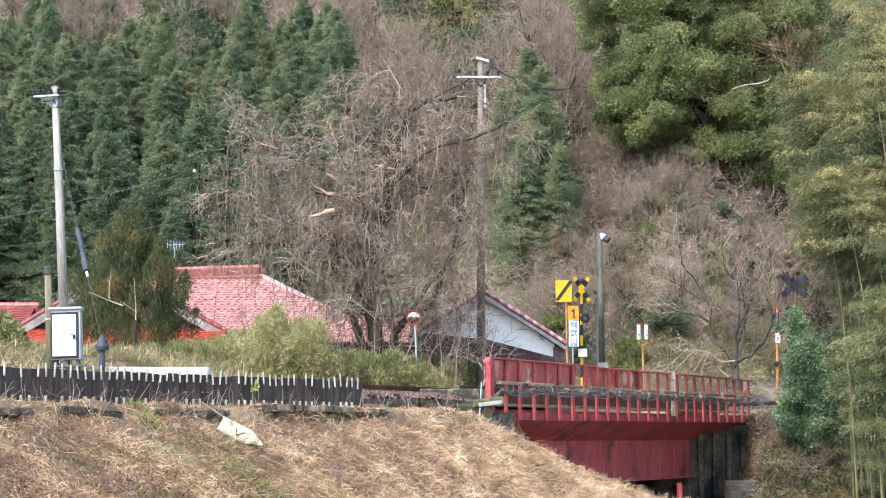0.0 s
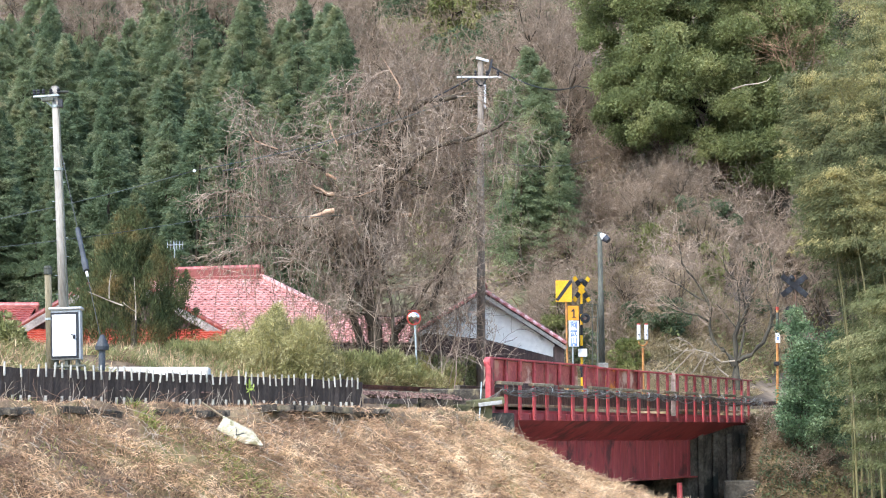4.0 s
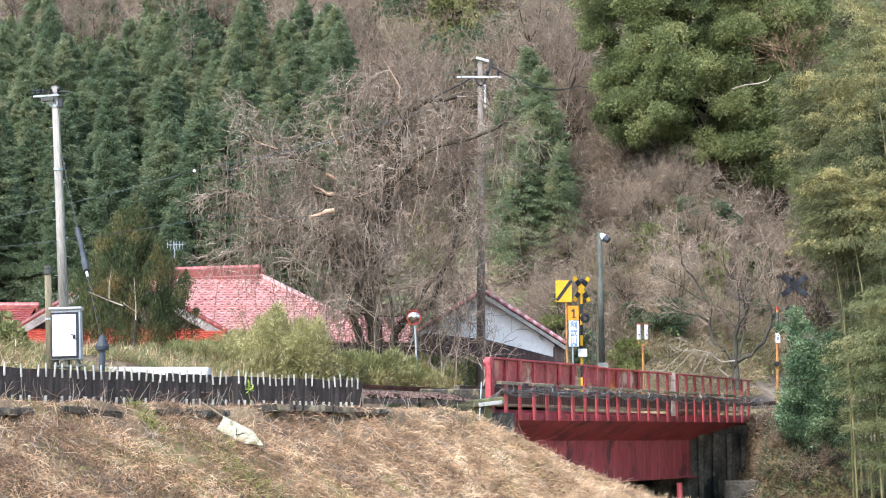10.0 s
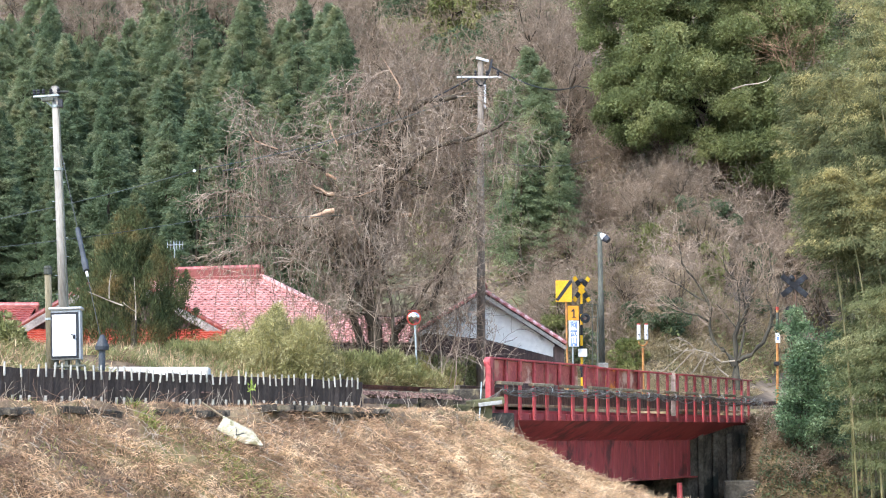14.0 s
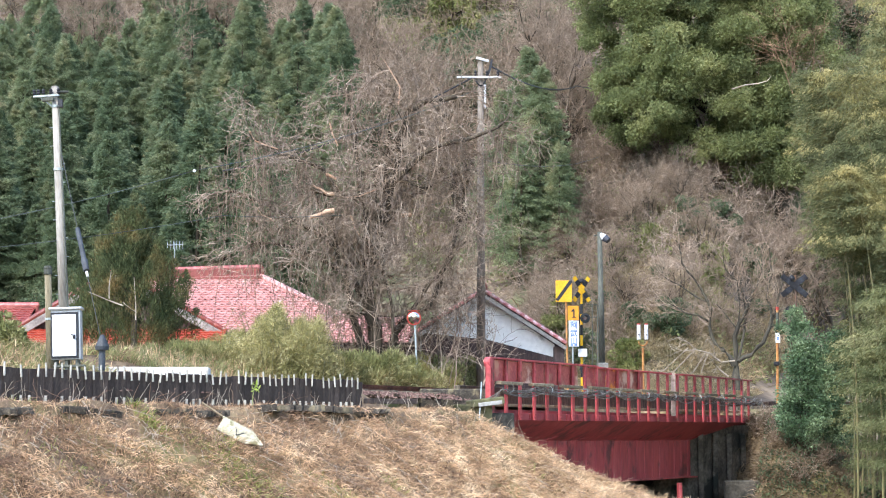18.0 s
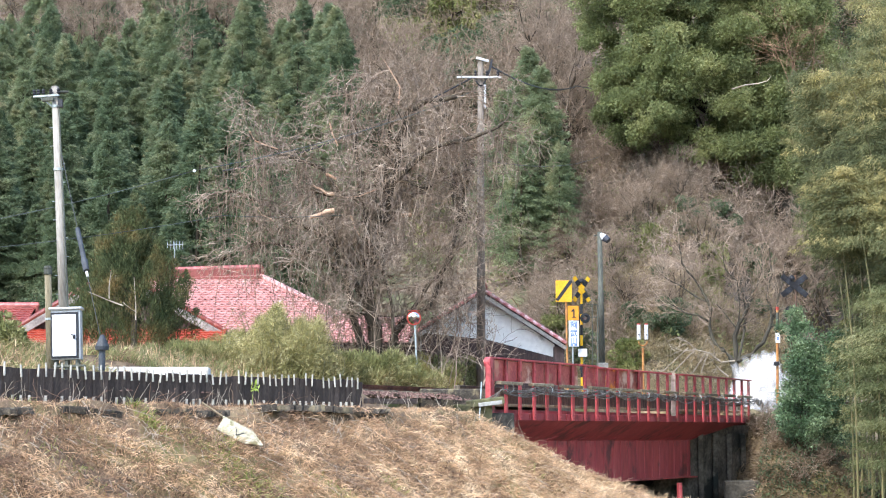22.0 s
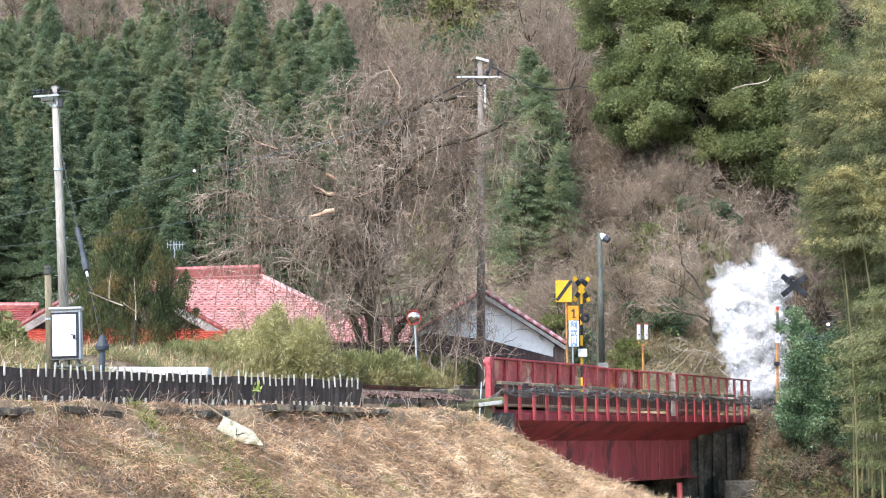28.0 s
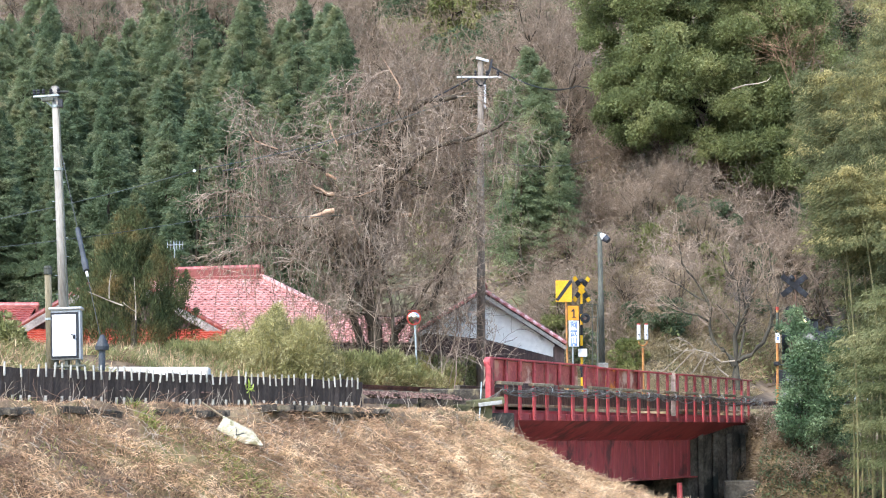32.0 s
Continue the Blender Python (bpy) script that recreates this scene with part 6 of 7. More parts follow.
def evergreen_oak(label, x0, y0, heads, spread, under, seed, dead_limb):
    base = ground_at(x0, y0)
    tree = thing("evergreen_oak", label, "tree", pose(x0, y0, base))
    rng = np.random.default_rng(seed)
    wood = Tubes()
    trunk = [Vector((0.6, 0.5, -0.8)), Vector((0.5, 0.3, 2)), Vector((0.2, 0, 4)), Vector((0.0, 0, 7))]
    wood.add(trunk, [0.5, 0.42, 0.34, 0.2], 9)
    # boughs end in rounded heads of leaves, full on top and bare beneath
    lumps = []
    for k in range(heads):
        h = (k + rng.uniform(0, 1)) / heads
        a = np.pi + rng.uniform(-0.1, 1.1) * np.pi
        reach = np.interp(h, [0, 0.1, 0.3, 0.65, 1], spread)
        r = reach * rng.uniform(0.35, 1.0) ** 0.5
        cx, cy = r * np.cos(a), r * np.sin(a) * 0.85
        cz = under - base + h * 12.0 - (0.22 * (cx + 1.0) if h < 0.35 else 0)
        size = rng.uniform(0.8, 1.5)
        for _ in range(9):
            d = rng.normal(size=3)
            d /= np.linalg.norm(d)
            d[2] = abs(d[2]) * 1.1 - 0.25
            lumps.append((cx + d[0] * size, cy + d[1] * size, cz + d[2] * size * 0.75, *(size * rng.uniform(0.32, 0.5, 3) * np.array([1, 1, 0.75]))))
        if k % 4 == 0:
            e = Vector((cx, cy, cz))
            st = trunk[-1] if h > 0.4 else trunk[-2]
            limb = Tubes()
            limb.add([st, st.lerp(e, 0.5) + Vector((0, 0.5, 0.4)), e], [0.12, 0.08, 0.03], 5)
            part("limb", limb.mesh("limb", M["bark"]), None, tree)
    # the shaded inside of the crown
    for k in range(heads * 2 // 3):
        h = rng.uniform(0, 1)
        lumps.append((rng.uniform(-0.75, 0.8) * spread[2], rng.uniform(-1.8, 1.0), under + 0.7 - base + 11.0 * h, 1.0, 0.9, 0.9))
    part("trunk", wood.mesh("trunk", M["bark"]), None, tree)
    part("crown", clump_leaves(rng, lumps, 330, 0.17, 0.043, M["evergreen"], 0.35, 0.12), None, tree)
    if not dead_limb:
        wither, pick = Tubes(), random.Random(9)
        for k in range(5):
            foot = Vector((0.5 + 0.25 * k, -3.4, 19.3 - base + pick.uniform(-0.4, 0.6)))
            grow(wither, wither, pick, foot, Vector((-0.55 + 0.12 * k, 0, 1)).normalized(), pick.uniform(2.4, 3.4), 0.03, 2, 5, [3, 3, 5, 4, 2], 0.15, 0.02, 0.011, 0.6)
        part("dead_branch", wither.mesh("dead_branch", M["brown_twig"]), None, tree, "withered brown leafless branches")
        return
    dead = Tubes()
    dead.add([Vector(p) for p in ((1.8, -5.6, 3.5), (2.5, -5.7, 3.7), (3.1, -5.8, 3.75), (3.6, -5.8, 3.9), (3.8, -5.8, 4.15), (3.6, -5.8, 4.3))], [0.035, 0.035, 0.03, 0.025, 0.02, 0.01], 6)
    part("dead_branch", dead.mesh("dead_branch", M["pale_twig"]), None, tree, "bleached dead branch")


def bamboo_form(rng, height, lean, tufts, low=0.25, leaf="bamboo", airy=1.0):
    """One bamboo: a jointed culm arching over, and its tiers of drooping leaf sprays."""
    culm = Tubes()
    pts, k = [], 14
    for i in range(k + 1):
        u = i / k
        pts.append(Vector((lean[0] * u ** 2.4, lean[1] * u ** 2.4, height * (u - 0.10 * u ** 4))))
    culm.add(pts, [0.04 * (1 - 0.8 * i / k) + 0.004 for i in range(k + 1)], 6)
    pos, way = [], []
    line = np.array([tuple(p) for p in pts])
    for _ in range(tufts):
        u = rng.uniform(low, 1.0) ** 0.8
        u = min(1.0, (round(u * height / 0.62) * 0.62 + rng.normal(0, 0.05)) / height)
        f = u * k
        i = min(int(f), k - 1)
        p = line[i] + (line[i + 1] - line[i]) * (f - i)
        a = rng.uniform(0, 2 * np.pi)
        reach = (0.25 + 1.25 * np.sin(np.pi * min(1, (1 - u) * 0.9 + 0.12))) * rng.uniform(0.35, 1.0)
        out = np.array([np.cos(a), np.sin(a), 0.0])
        # a spray: leaves in a flat pad that thins and droops to its tip
        n = int(190 * airy)
        v = rng.uniform(0.15, 1.0, n)
        side = rng.normal(0, 0.26, n) * np.sin(np.pi * np.clip(v, 0.1, 0.95)) * (0.6 + 0.5 * reach)
        cross = np.array([-out[1], out[0], 0.0])
        q = p + out * (v * (reach + 0.25))[:, None] + cross * side[:, None]
        q[:, 2] += 0.45 * v * reach - 0.5 * v ** 2 * reach - 1.3 * side ** 2 + rng.normal(0, 0.075, n)
        pos.append(q)
        way.append(out * 0.7 + cross * (np.sign(side) * 0.35)[:, None] + np.array([0, 0, -0.55]) + rng.normal(0, 0.3, (n, 3)))
    pos, way = np.concatenate(pos), np.concatenate(way)
    return culm.mesh("culm", M["culm"]), leaf_mesh("foliage", pos, way, np.full(len(pos), 0.125), np.full(len(pos), 0.0125), M[leaf], rng)


M["culm"] = surface("bamboo_culm", rgb("5c5c3a"), rgb("807a50"), rgb("a0946a"), 2, 0.5, 0.05, stretch=(1, 1, 0.3))
BAMBOOS = []


def build_bamboo():
    rng = np.random.default_rng(31)
    forms = [bamboo_form(rng, 13.6 + 1.5 * k, (-1.2 - 0.4 * (k % 3), -0.5 + 0.4 * (k % 2)), 88, 0.45 if k % 2 == 0 else 0.28) for k in range(5)]
    edge = bamboo_form(rng, 12.4, (-1.1, -0.2), 75, 0.66)
    low_forms = [bamboo_form(rng, 7.2 + 1.1 * k, (-0.5 + 0.5 * k, -0.4), 66, 0.14, "bamboo_low", 0.7) for k in range(3)]
    places = random.Random(6)
    tall = [(13.2, 63.0), (13.9, 64.0), (14.4, 61.8), (15.0, 63.0), (14.0, 66.0), (14.9, 65.5), (15.6, 61.0), (16.4, 64.0), (14.3, 60.2), (15.2, 66.0), (16.8, 62.0), (15.0, 67.8), (16.0, 68.5), (13.6, 61.2), (17.5, 66.0), (14.8, 69.0), (13.5, 65.0), (16.2, 66.5), (17.0, 68.0), (15.8, 64.5)]
    short = [(14.0, 61.6), (13.8, 60.4), (14.5, 62.2), (14.5, 60.8), (14.9, 63.8), (15.0, 62.0), (14.6, 63.0), (15.3, 60.2), (15.1, 64.6), (15.6, 62.6), (14.2, 59.6), (14.9, 59.2), (15.7, 59.6), (16.2, 61.4), (14.0, 62.8), (15.9, 60.4), (14.3, 65.5), (14.9, 66.5), (15.5, 65.0), (14.5, 67.2), (15.8, 67.0), (14.0, 64.4)]
    tall = tall + [(14.7, 71.0), (15.3, 72.6), (15.9, 71.4), (16.4, 73.0), (15.7, 75.5), (16.5, 77.0), (17.3, 75.5)]
    for k, (x, y) in enumerate(tall + short):
        culm, leaf = (edge if x < 14.1 or 70 < y < 78 else forms[k % 5]) if k < len(tall) else low_forms[k % 3]
        b = thing("bamboo", "tall leafy yellow-green bamboo swaying in the wind" if k < len(tall) else "young bushy bamboo at the grove's edge", "bamboo",
                  pose(x + 0.3, y, ground_at(x, y) - 0.2, 0, 0, places.uniform(-30, 30)), group="bamboo grove")
        if 70 < y < 78:
            b.scale = (1.25, 1.25, 1.3)
        part("culm", culm, None, b)
        part("foliage", leaf, None, b)
        BAMBOOS.append(b)


def build_shrubs():
    rng = np.random.default_rng(41)
    shrub = thing("evergreen_shrub", "dense glossy dark green shrub at the bridge end", "shrub", pose(12.7, 68.3, ground_at(12.7, 68.3)))
    b = shrub.location.z
    lumps = []
    for k in range(105):
        h = rng.uniform(0, 1)
        reach = np.interp(h, [0, 0.3, 0.7, 1.0], [1.15, 1.3, 0.85, 0.25])
        a = rng.uniform(0, 2 * np.pi)
        r = reach * rng.uniform(0.2, 1) ** 0.5
        lumps.append((r * np.cos(a) * 0.9 + 0.42 - 0.2 * h, r * np.sin(a), 1.7 - b + h * 3.0 + rng.normal(0, 0.22), *rng.uniform(0.18, 0.4, 3)))
    for k in range(9):
        h = rng.uniform(0, 1)
        lumps.append((0.05 + rng.normal(0, 0.16), rng.normal(1.8, 0.3), 4.6 - b + h * 1.7, *rng.uniform(0.1, 0.2, 3)))
    for k in range(48):
        h = rng.uniform(0, 1)
        lumps.append((rng.uniform(0.9, 2.0), rng.normal(1.0, 0.4), 1.4 - b + h * 3.9, *rng.uniform(0.2, 0.42, 3)))
    stem = Tubes()
    for k in range(7):
        stem.add([Vector((rng.uniform(-0.2, 0.2), 0, -0.2)), Vector((rng.uniform(-0.5, 0.5), rng.uniform(-0.4, 0.4), 2.2 - b)), Vector((rng.uniform(-0.6, 0.6), 0, 5 - b))], [0.05, 0.04, 0.015], 5)
    part("stem", stem.mesh("stems", M["bark"]), None, shrub)
    part("foliage", clump_leaves(rng, lumps, 320, 0.1, 0.024, M["shrub"], 0.1, 0.08), None, shrub)


def scatter(rng, n, xr, yr, keep=None):
    x, y = rng.uniform(*xr, n), rng.uniform(*yr, n)
    if keep is not None:
        ok = keep(x, y)
        x, y = x[ok], y[ok]
    return np.stack([x, y, ground(x, y)], 1)


def build_grass():
    rng = np.random.default_rng(51)
    # matted dry grass on the bank, combed down the slope in streaks
    fall = np.array([0.55, -0.82, -0.5])

    def bank(x, y):
        return (track_space(x, y)[0] > 2.15) & (x / y > -0.25) & (x / y < 0.13) & (ground(x, y) > -0.2)

    def streak(x, y, seed):
        """Bands that run down the bank."""
        s = x * ALONG.x + y * ALONG.y
        n = x * ACROSS.x + y * ACROSS.y
        return np.sin(s * 2.1 + 0.9 * np.sin(n * 1.1 + seed) + seed) * 0.6 + np.sin(s * 5.3 + 1.2 * np.sin(n * 1.7) + 2 * seed) * 0.4

    def combed(k, loose, up):
        return fall * rng.uniform(0.4, 1.0, (k, 1)) + rng.normal(0, loose, (k, 3)) + np.array([0.05, -0.1, up])

    def reach(p, on_slope, on_top):
        return np.where(track_space(p[:, 0], p[:, 1])[0] > 3.3, on_slope, on_top)

    p = scatter(rng, 250000, (-11, 7), (29, 50), lambda x, y: bank(x, y) & (streak(x, y, 0.3) + 0.35 * x / 4 > rng.normal(-1.0, 0.5, len(x))))
    k = len(p)
    tagged(new("dry_grass", blade_mesh("dry_grass", p, combed(k, 0.4, 0.32), reach(p, 0.30, 0.13), 0.0056, 0.35, M["straw"], rng)), "matted straw-coloured dry grass on the railway bank", "grass", kind="stuff")
    p = scatter(rng, 120000, (-11, 7), (29, 50), lambda x, y: bank(x, y) & (streak(x, y, 2.1) - 0.12 * x > rng.normal(0.35, 0.45, len(x))))
    k = len(p)
    tagged(new("dead_stems", blade_mesh("dead_stems", p, combed(k, 0.36, 0.4), reach(p, 0.36, 0.16), 0.005, 0.3, M["straw_dark"], rng)), "brown dead weed stems leaning down the bank", "grass", kind="stuff")
    p = scatter(rng, 110000, (-11, 7), (29, 50), lambda x, y: bank(x, y) & (0.6 * streak(x, y, 4.0) + 0.42 * x - 0.35 > rng.normal(0, 0.7, len(x))))
    k = len(p)
    tagged(new("bleached_grass", blade_mesh("bleached_grass", p, combed(k, 0.5, 0.35), reach(p, 0.28, 0.13), 0.0062, 0.4, M["straw_pale"], rng)), "bleached dry grass blades near the bridge", "grass", kind="stuff")
    # green where it sprouts through
    tufts = []
    for cx, cy, wide, n in ((-5.95, 38.0, 0.2, 160), (-5.7, 37.8, 0.15, 90), (-4.45, 38.9, 0.07, 130), (-4.35, 38.6, 0.12, 70), (-4.0, 37.7, 0.45, 260), (-3.6, 37.4, 0.5, 220), (-3.7, 36.9, 0.4, 160), (-2.2, 38.6, 0.4, 110), (-8.3, 36.6, 0.3, 60), (-6.6, 34.8, 0.5, 80), (1.5, 45.0, 0.5, 90), (-1.0, 40.2, 0.2, 110)):
        # drawn out down the slope
        u, v = rng.normal(0, wide, n), rng.normal(0, wide * 0.4, n)
        tufts.append(np.stack([cx + u * ACROSS.x + v * ALONG.x, cy + u * ACROSS.y + v * ALONG.y], 1))
    q = np.concatenate(tufts)
    p = np.stack([q[:, 0], q[:, 1], ground(q[:, 0], q[:, 1])], 1)
    k = len(p)
    tagged(new("green_tufts", blade_mesh("green_tufts", p, combed(k, 0.5, 0.9), np.full(k, 0.22), 0.006, 0.3, M["tuft"], rng)), "small green tufts sprouting through dry grass", "grass", kind="stuff")
    # tall dead stalks before the fence, and long ones lying down the bank
    pick = random.Random(52)
    stalks = Tubes()
    spots = scatter(rng, 5000, (-10, 3), (33, 48), lambda x, y: (track_space(x, y)[0] > 2.3) & (track_space(x, y)[0] < 4.6) & (x / y > -0.24) & (x / y < 0.05))
    lying = scatter(rng, 9000, (-10, 6), (31, 49), lambda x, y: bank(x, y) & (track_space(x, y)[0] > 3.3))
    for k, q in enumerate(list(spots[:150]) + list(lying[:900])):
        p = Vector([float(c) for c in q])
        pts = [p]
        if k < 150:
            way, droop, step = Vector((pick.gauss(0.05, 0.25), pick.gauss(0, 0.2), 1)).normalized(), -0.08, (0.05, 0.13)
        else:
            p.z += pick.uniform(0.03, 0.12)
            way, droop, step = Vector((fall[0] + pick.gauss(0, 0.3), fall[1] + pick.gauss(0, 0.3), fall[2] + pick.gauss(0.15, 0.2))).normalized(), -0.03, (0.06, 0.2)
        for _ in range(5):
            way = (way + Vector((pick.gauss(0, 0.16), pick.gauss(0, 0.14), droop))).normalized()
            pts.append(pts[-1] + way * pick.uniform(*step))
        stalks.add(pts, [0.006, 0.0055, 0.005, 0.0045, 0.004, 0.003], 4)
    tagged(new("dead_stalks", stalks.mesh("dead_stalks", M["pale_twig"])), "pale bent dead stalks on the bank", "grass", kind="stuff")
    # dry grass behind the bridge
    p = scatter(rng, 42000, (2.5, 16), (74, 87), lambda x, y: (track_space(x, y)[0] < -1.7) & (x / y < 0.175))
    k = len(p)
    w = rng.normal(0, 0.8, (k, 3)) * np.array([1, 1, 0.3]) + np.array([0, -0.1, 0.6])
    tagged(new("far_dry_grass", blade_mesh("far_dry_grass", p, w, np.full(k, 0.42), 0.012, 0.4, M["hill_straw"], rng)), "tan dry grass along the far side of the track", "grass", kind="stuff")
    # weeds between the track and the houses
    def verge(x, y):
        n, s = track_space(x, y)
        return (n < -2.0) & (n > -12) & (x / y < 0.03) & ~((x < -5.6) & (np.abs(y - 47.6) < 0.8))
    p = scatter(rng, 80000, (-16, 2.6), (40, 62), verge)
    k = len(p)
    w = rng.normal(0, 0.6, (k, 3)) * np.array([1, 1, 0.2]) + np.array([0, 0, 0.8])
    tagged(new("verge_weeds", blade_mesh("verge_weeds", p, w, np.full(k, 0.46), 0.0095, 0.35, M["weeds"], rng)), "green and yellowing weeds on the verge behind the track", "grass", kind="stuff")
    p = scatter(rng, 40000, (-16, 2.6), (40, 62), verge)
    k = len(p)
    w = rng.normal(0, 0.6, (k, 3)) * np.array([1, 1, 0.2]) + np.array([0, 0, 0.8])
    tagged(new("verge_straw", blade_mesh("verge_straw", p, w, np.full(k, 0.52), 0.007, 0.3, M["straw"], rng)), "pale dead grass among verge weeds", "grass", kind="stuff")
    # the far bank by the stream
    p = scatter(rng, 50000, (9.5, 17), (60, 76), lambda x, y: (track_space(x, y)[0] > 1.6) & (ground(x, y) > -1.0))
    k = len(p)
    w = rng.normal(0, 0.8, (k, 3)) * np.array([1, 1, 0.3]) + np.array([0, -0.2, 0.4])
    tagged(new("bank_grass", blade_mesh("bank_grass", p, w, np.full(k, 0.45), 0.012, 0.4, M["brush"], rng)), "dry tangled grass on the far stream bank", "grass", kind="stuff")
    p = scatter(rng, 14000, (10.5, 15.5), (63, 72), lambda x, y: (track_space(x, y)[0] > 2.4) & (ground(x, y) > -1.0) & (waves(x, y, 1.6, 1.0) > -0.1))
    k = len(p)
    p[:, 2] += rng.uniform(0, 0.25, k)
    tagged(new("bank_ivy", leaf_mesh("bank_ivy", p, rng.normal(0, 0.8, (k, 3)) + np.array([0, -0.3, 0.2]), np.full(k, 0.13), np.full(k, 0.035), M["hill_leaf"], rng)), "dull green creepers over the stream bank", "undergrowth", kind="stuff")
    p = scatter(rng, 60000, (5.5, 17), (86, 100), lambda x, y: (track_space(x, y)[0] < -2.5) & ((waves(x, y, 0.7, 2.0) > 0.1) | (y < 93)))
    k = len(p)
    w = rng.normal(0, 0.7, (k, 3)) * np.array([1, 1, 0.3]) + np.array([0, 0, 0.7])
    tagged(new("hill_grass", blade_mesh("hill_grass", p, w, np.full(k, 0.55), 0.014, 0.4, M["hill_straw"], rng)), "yellowing grass patches at the foot of the hill", "grass", kind="stuff")
    # brush on the hillside
    def hill(x, y):
        u = x / y
        return (u > -0.26) & (u < 0.26) & ((u > -0.02) | (y > 150))
    p = scatter(rng, 90000, (-45, 45), (76, 190), lambda x, y: hill(x, y) & ((y > 87) | (x < 2)) & (track_space(x, y)[0] < -2))
    k = len(p)
    w = rng.normal(0, 0.8, (k, 3)) * np.array([1, 1, 0.3]) + np.array([0, 0, 0.6])
    tagged(new("hill_brush", blade_mesh("hill_brush", p, w, np.full(k, 0.8), 0.025, 0.4, M["brush"], rng)), "dry brown brush covering the hillside", "undergrowth", kind="stuff")
    p = scatter(rng, 120000, (-20, 30), (76, 150), lambda x, y: hill(x, y) & ((y > 87) | (x < 2)) & (track_space(x, y)[0] < -2) & (waves(x, y, 0.45, 4.0) > 0.15))
    k = len(p)
    p[:, 2] += rng.uniform(0, 0.9, k)
    w = rng.normal(0, 0.8, (k, 3)) + np.array([0, 0, 0.3])
    tagged(new("hill_greens", leaf_mesh("hill_greens", p, w, np.full(k, 0.22), np.full(k, 0.05), M["brush_green"], rng)), "patches of green undergrowth on the hillside", "undergrowth", kind="stuff")


def build_bushes():
    rng = np.random.default_rng(61)
    # tall dwarf bamboo before the house
    n = 42000
    x = rng.normal(-3.9, 1.0, n)
    u = rng.uniform(0, 1, n)
    top = (1.25 + 0.3 * np.sin(x * 5.0) + 0.2 * np.sin(x * 11.0 + 1)) * np.exp(-((x + 4.1) / 1.5) ** 2) + 0.55
    y = rng.normal(52.5, 0.8, n)
    pos = np.stack([x, y, ground(x, y) + u ** 0.8 * top], 1)
    w = rng.normal(0, 0.8, (n, 3)) + np.array([0, -0.1, 0.45])
    bush = thing("dwarf_bamboo", "tall yellow-green dwarf bamboo thicket behind the track", "bush")
    part("foliage", leaf_mesh("leaves", pos, w, np.full(n, 0.18), np.full(n, 0.0085), M["sasa"], rng), None, bush)
    stem = Tubes()
    for k in range(140):
        bx, by = rng.normal(-4.0, 0.9), rng.normal(52.5, 0.6)
        bz = ground_at(bx, by)
        stem.add([Vector((bx, by, bz)), Vector((bx + rng.normal(0, 0.15), by, bz + 1.0)), Vector((bx + rng.normal(0, 0.4), by, bz + rng.uniform(1.2, 2.0)))], [0.012, 0.01, 0.005], 3)
    tagged(part("stem", stem.mesh("stems", M["culm"]), None, bush), kind="stuff")
    for cx, cy, w_, h, mat, name, label, count in ((-10.9, 46.9, 0.55, 0.75, "weeds", "garden_bush", "rounded green bush behind the trackside fence", 3600), (-12.2, 48.5, 0.7, 1.15, "shrub", "garden_bush", "rounded green bush behind the trackside fence", 3000),
                                                   (-6.7, 52.0, 0.8, 0.2, "weeds", "weed_clump", "green weed clump with pale leaves", 3000), (-2.3, 54.6, 0.8, 1.0, "weeds", "weed_clump", "tall green weeds at the foot of a tree", 3000),
                                                   (-1.6, 56.3, 0.8, 0.85, "weeds", "weed_clump", "tall green weeds at the foot of a tree", 3600), (-0.9, 57.9, 0.8, 0.75, "sasa", "weed_clump", "leafy green shrubs beside the railway", 3600),
                                                   (-0.1, 59.3, 0.8, 0.9, "weeds", "weed_clump", "tall green weeds beside the railway", 3600), (0.5, 60.9, 0.7, 1.1, "weeds", "weed_clump", "leafy green shrubs beside the railway", 3000),
                                                   (-3.0, 53.6, 0.7, 0.8, "weeds", "weed_clump", "tall green weeds behind the track", 2600), (-1.3, 58.8, 0.8, 0.8, "sasa", "weed_clump", "yellow-green weeds at the foot of a tree", 3600),
                                                   (0.6, 59.6, 0.45, 0.9, "weeds", "weed_clump", "tall green weeds by the bridge end", 2400)):
        z = ground_at(cx, cy)
        lumps = [(rng.normal(0, w_ * 0.55), rng.normal(0, w_ * 0.4), rng.uniform(0.1, h), 0.32, 0.32, 0.26) for _ in range(18)]
        b = thing(name, label, "bush", pose(cx, cy, z))
        part("foliage", clump_leaves(rng, lumps, count // (10 if name == "garden_bush" else 5), 0.13 if name == "garden_bush" else 0.19, 0.026 if name == "garden_bush" else 0.011, M[mat], 0.0 if name == "garden_bush" else -0.7), None, b)


# ---- the engine and its steam ----
M["engine_black"] = surface("engine_black", rgb("101214"), rgb("1a1c1e"), rgb("282a2c"), 3, 0.4, 0.1, stain=rgb("3a342e"), stain_amount=0.3)
M["headlight"] = bpy.data.materials.new("lit_headlight")
M["headlight"].use_nodes = True
_hb = M["headlight"].node_tree.nodes["Principled BSDF"]
_hb.inputs["Emission Color"].default_value, _hb.inputs["Emission Strength"].default_value = (1.0, 0.6, 0.25, 1), 1.4
ENGINE = []


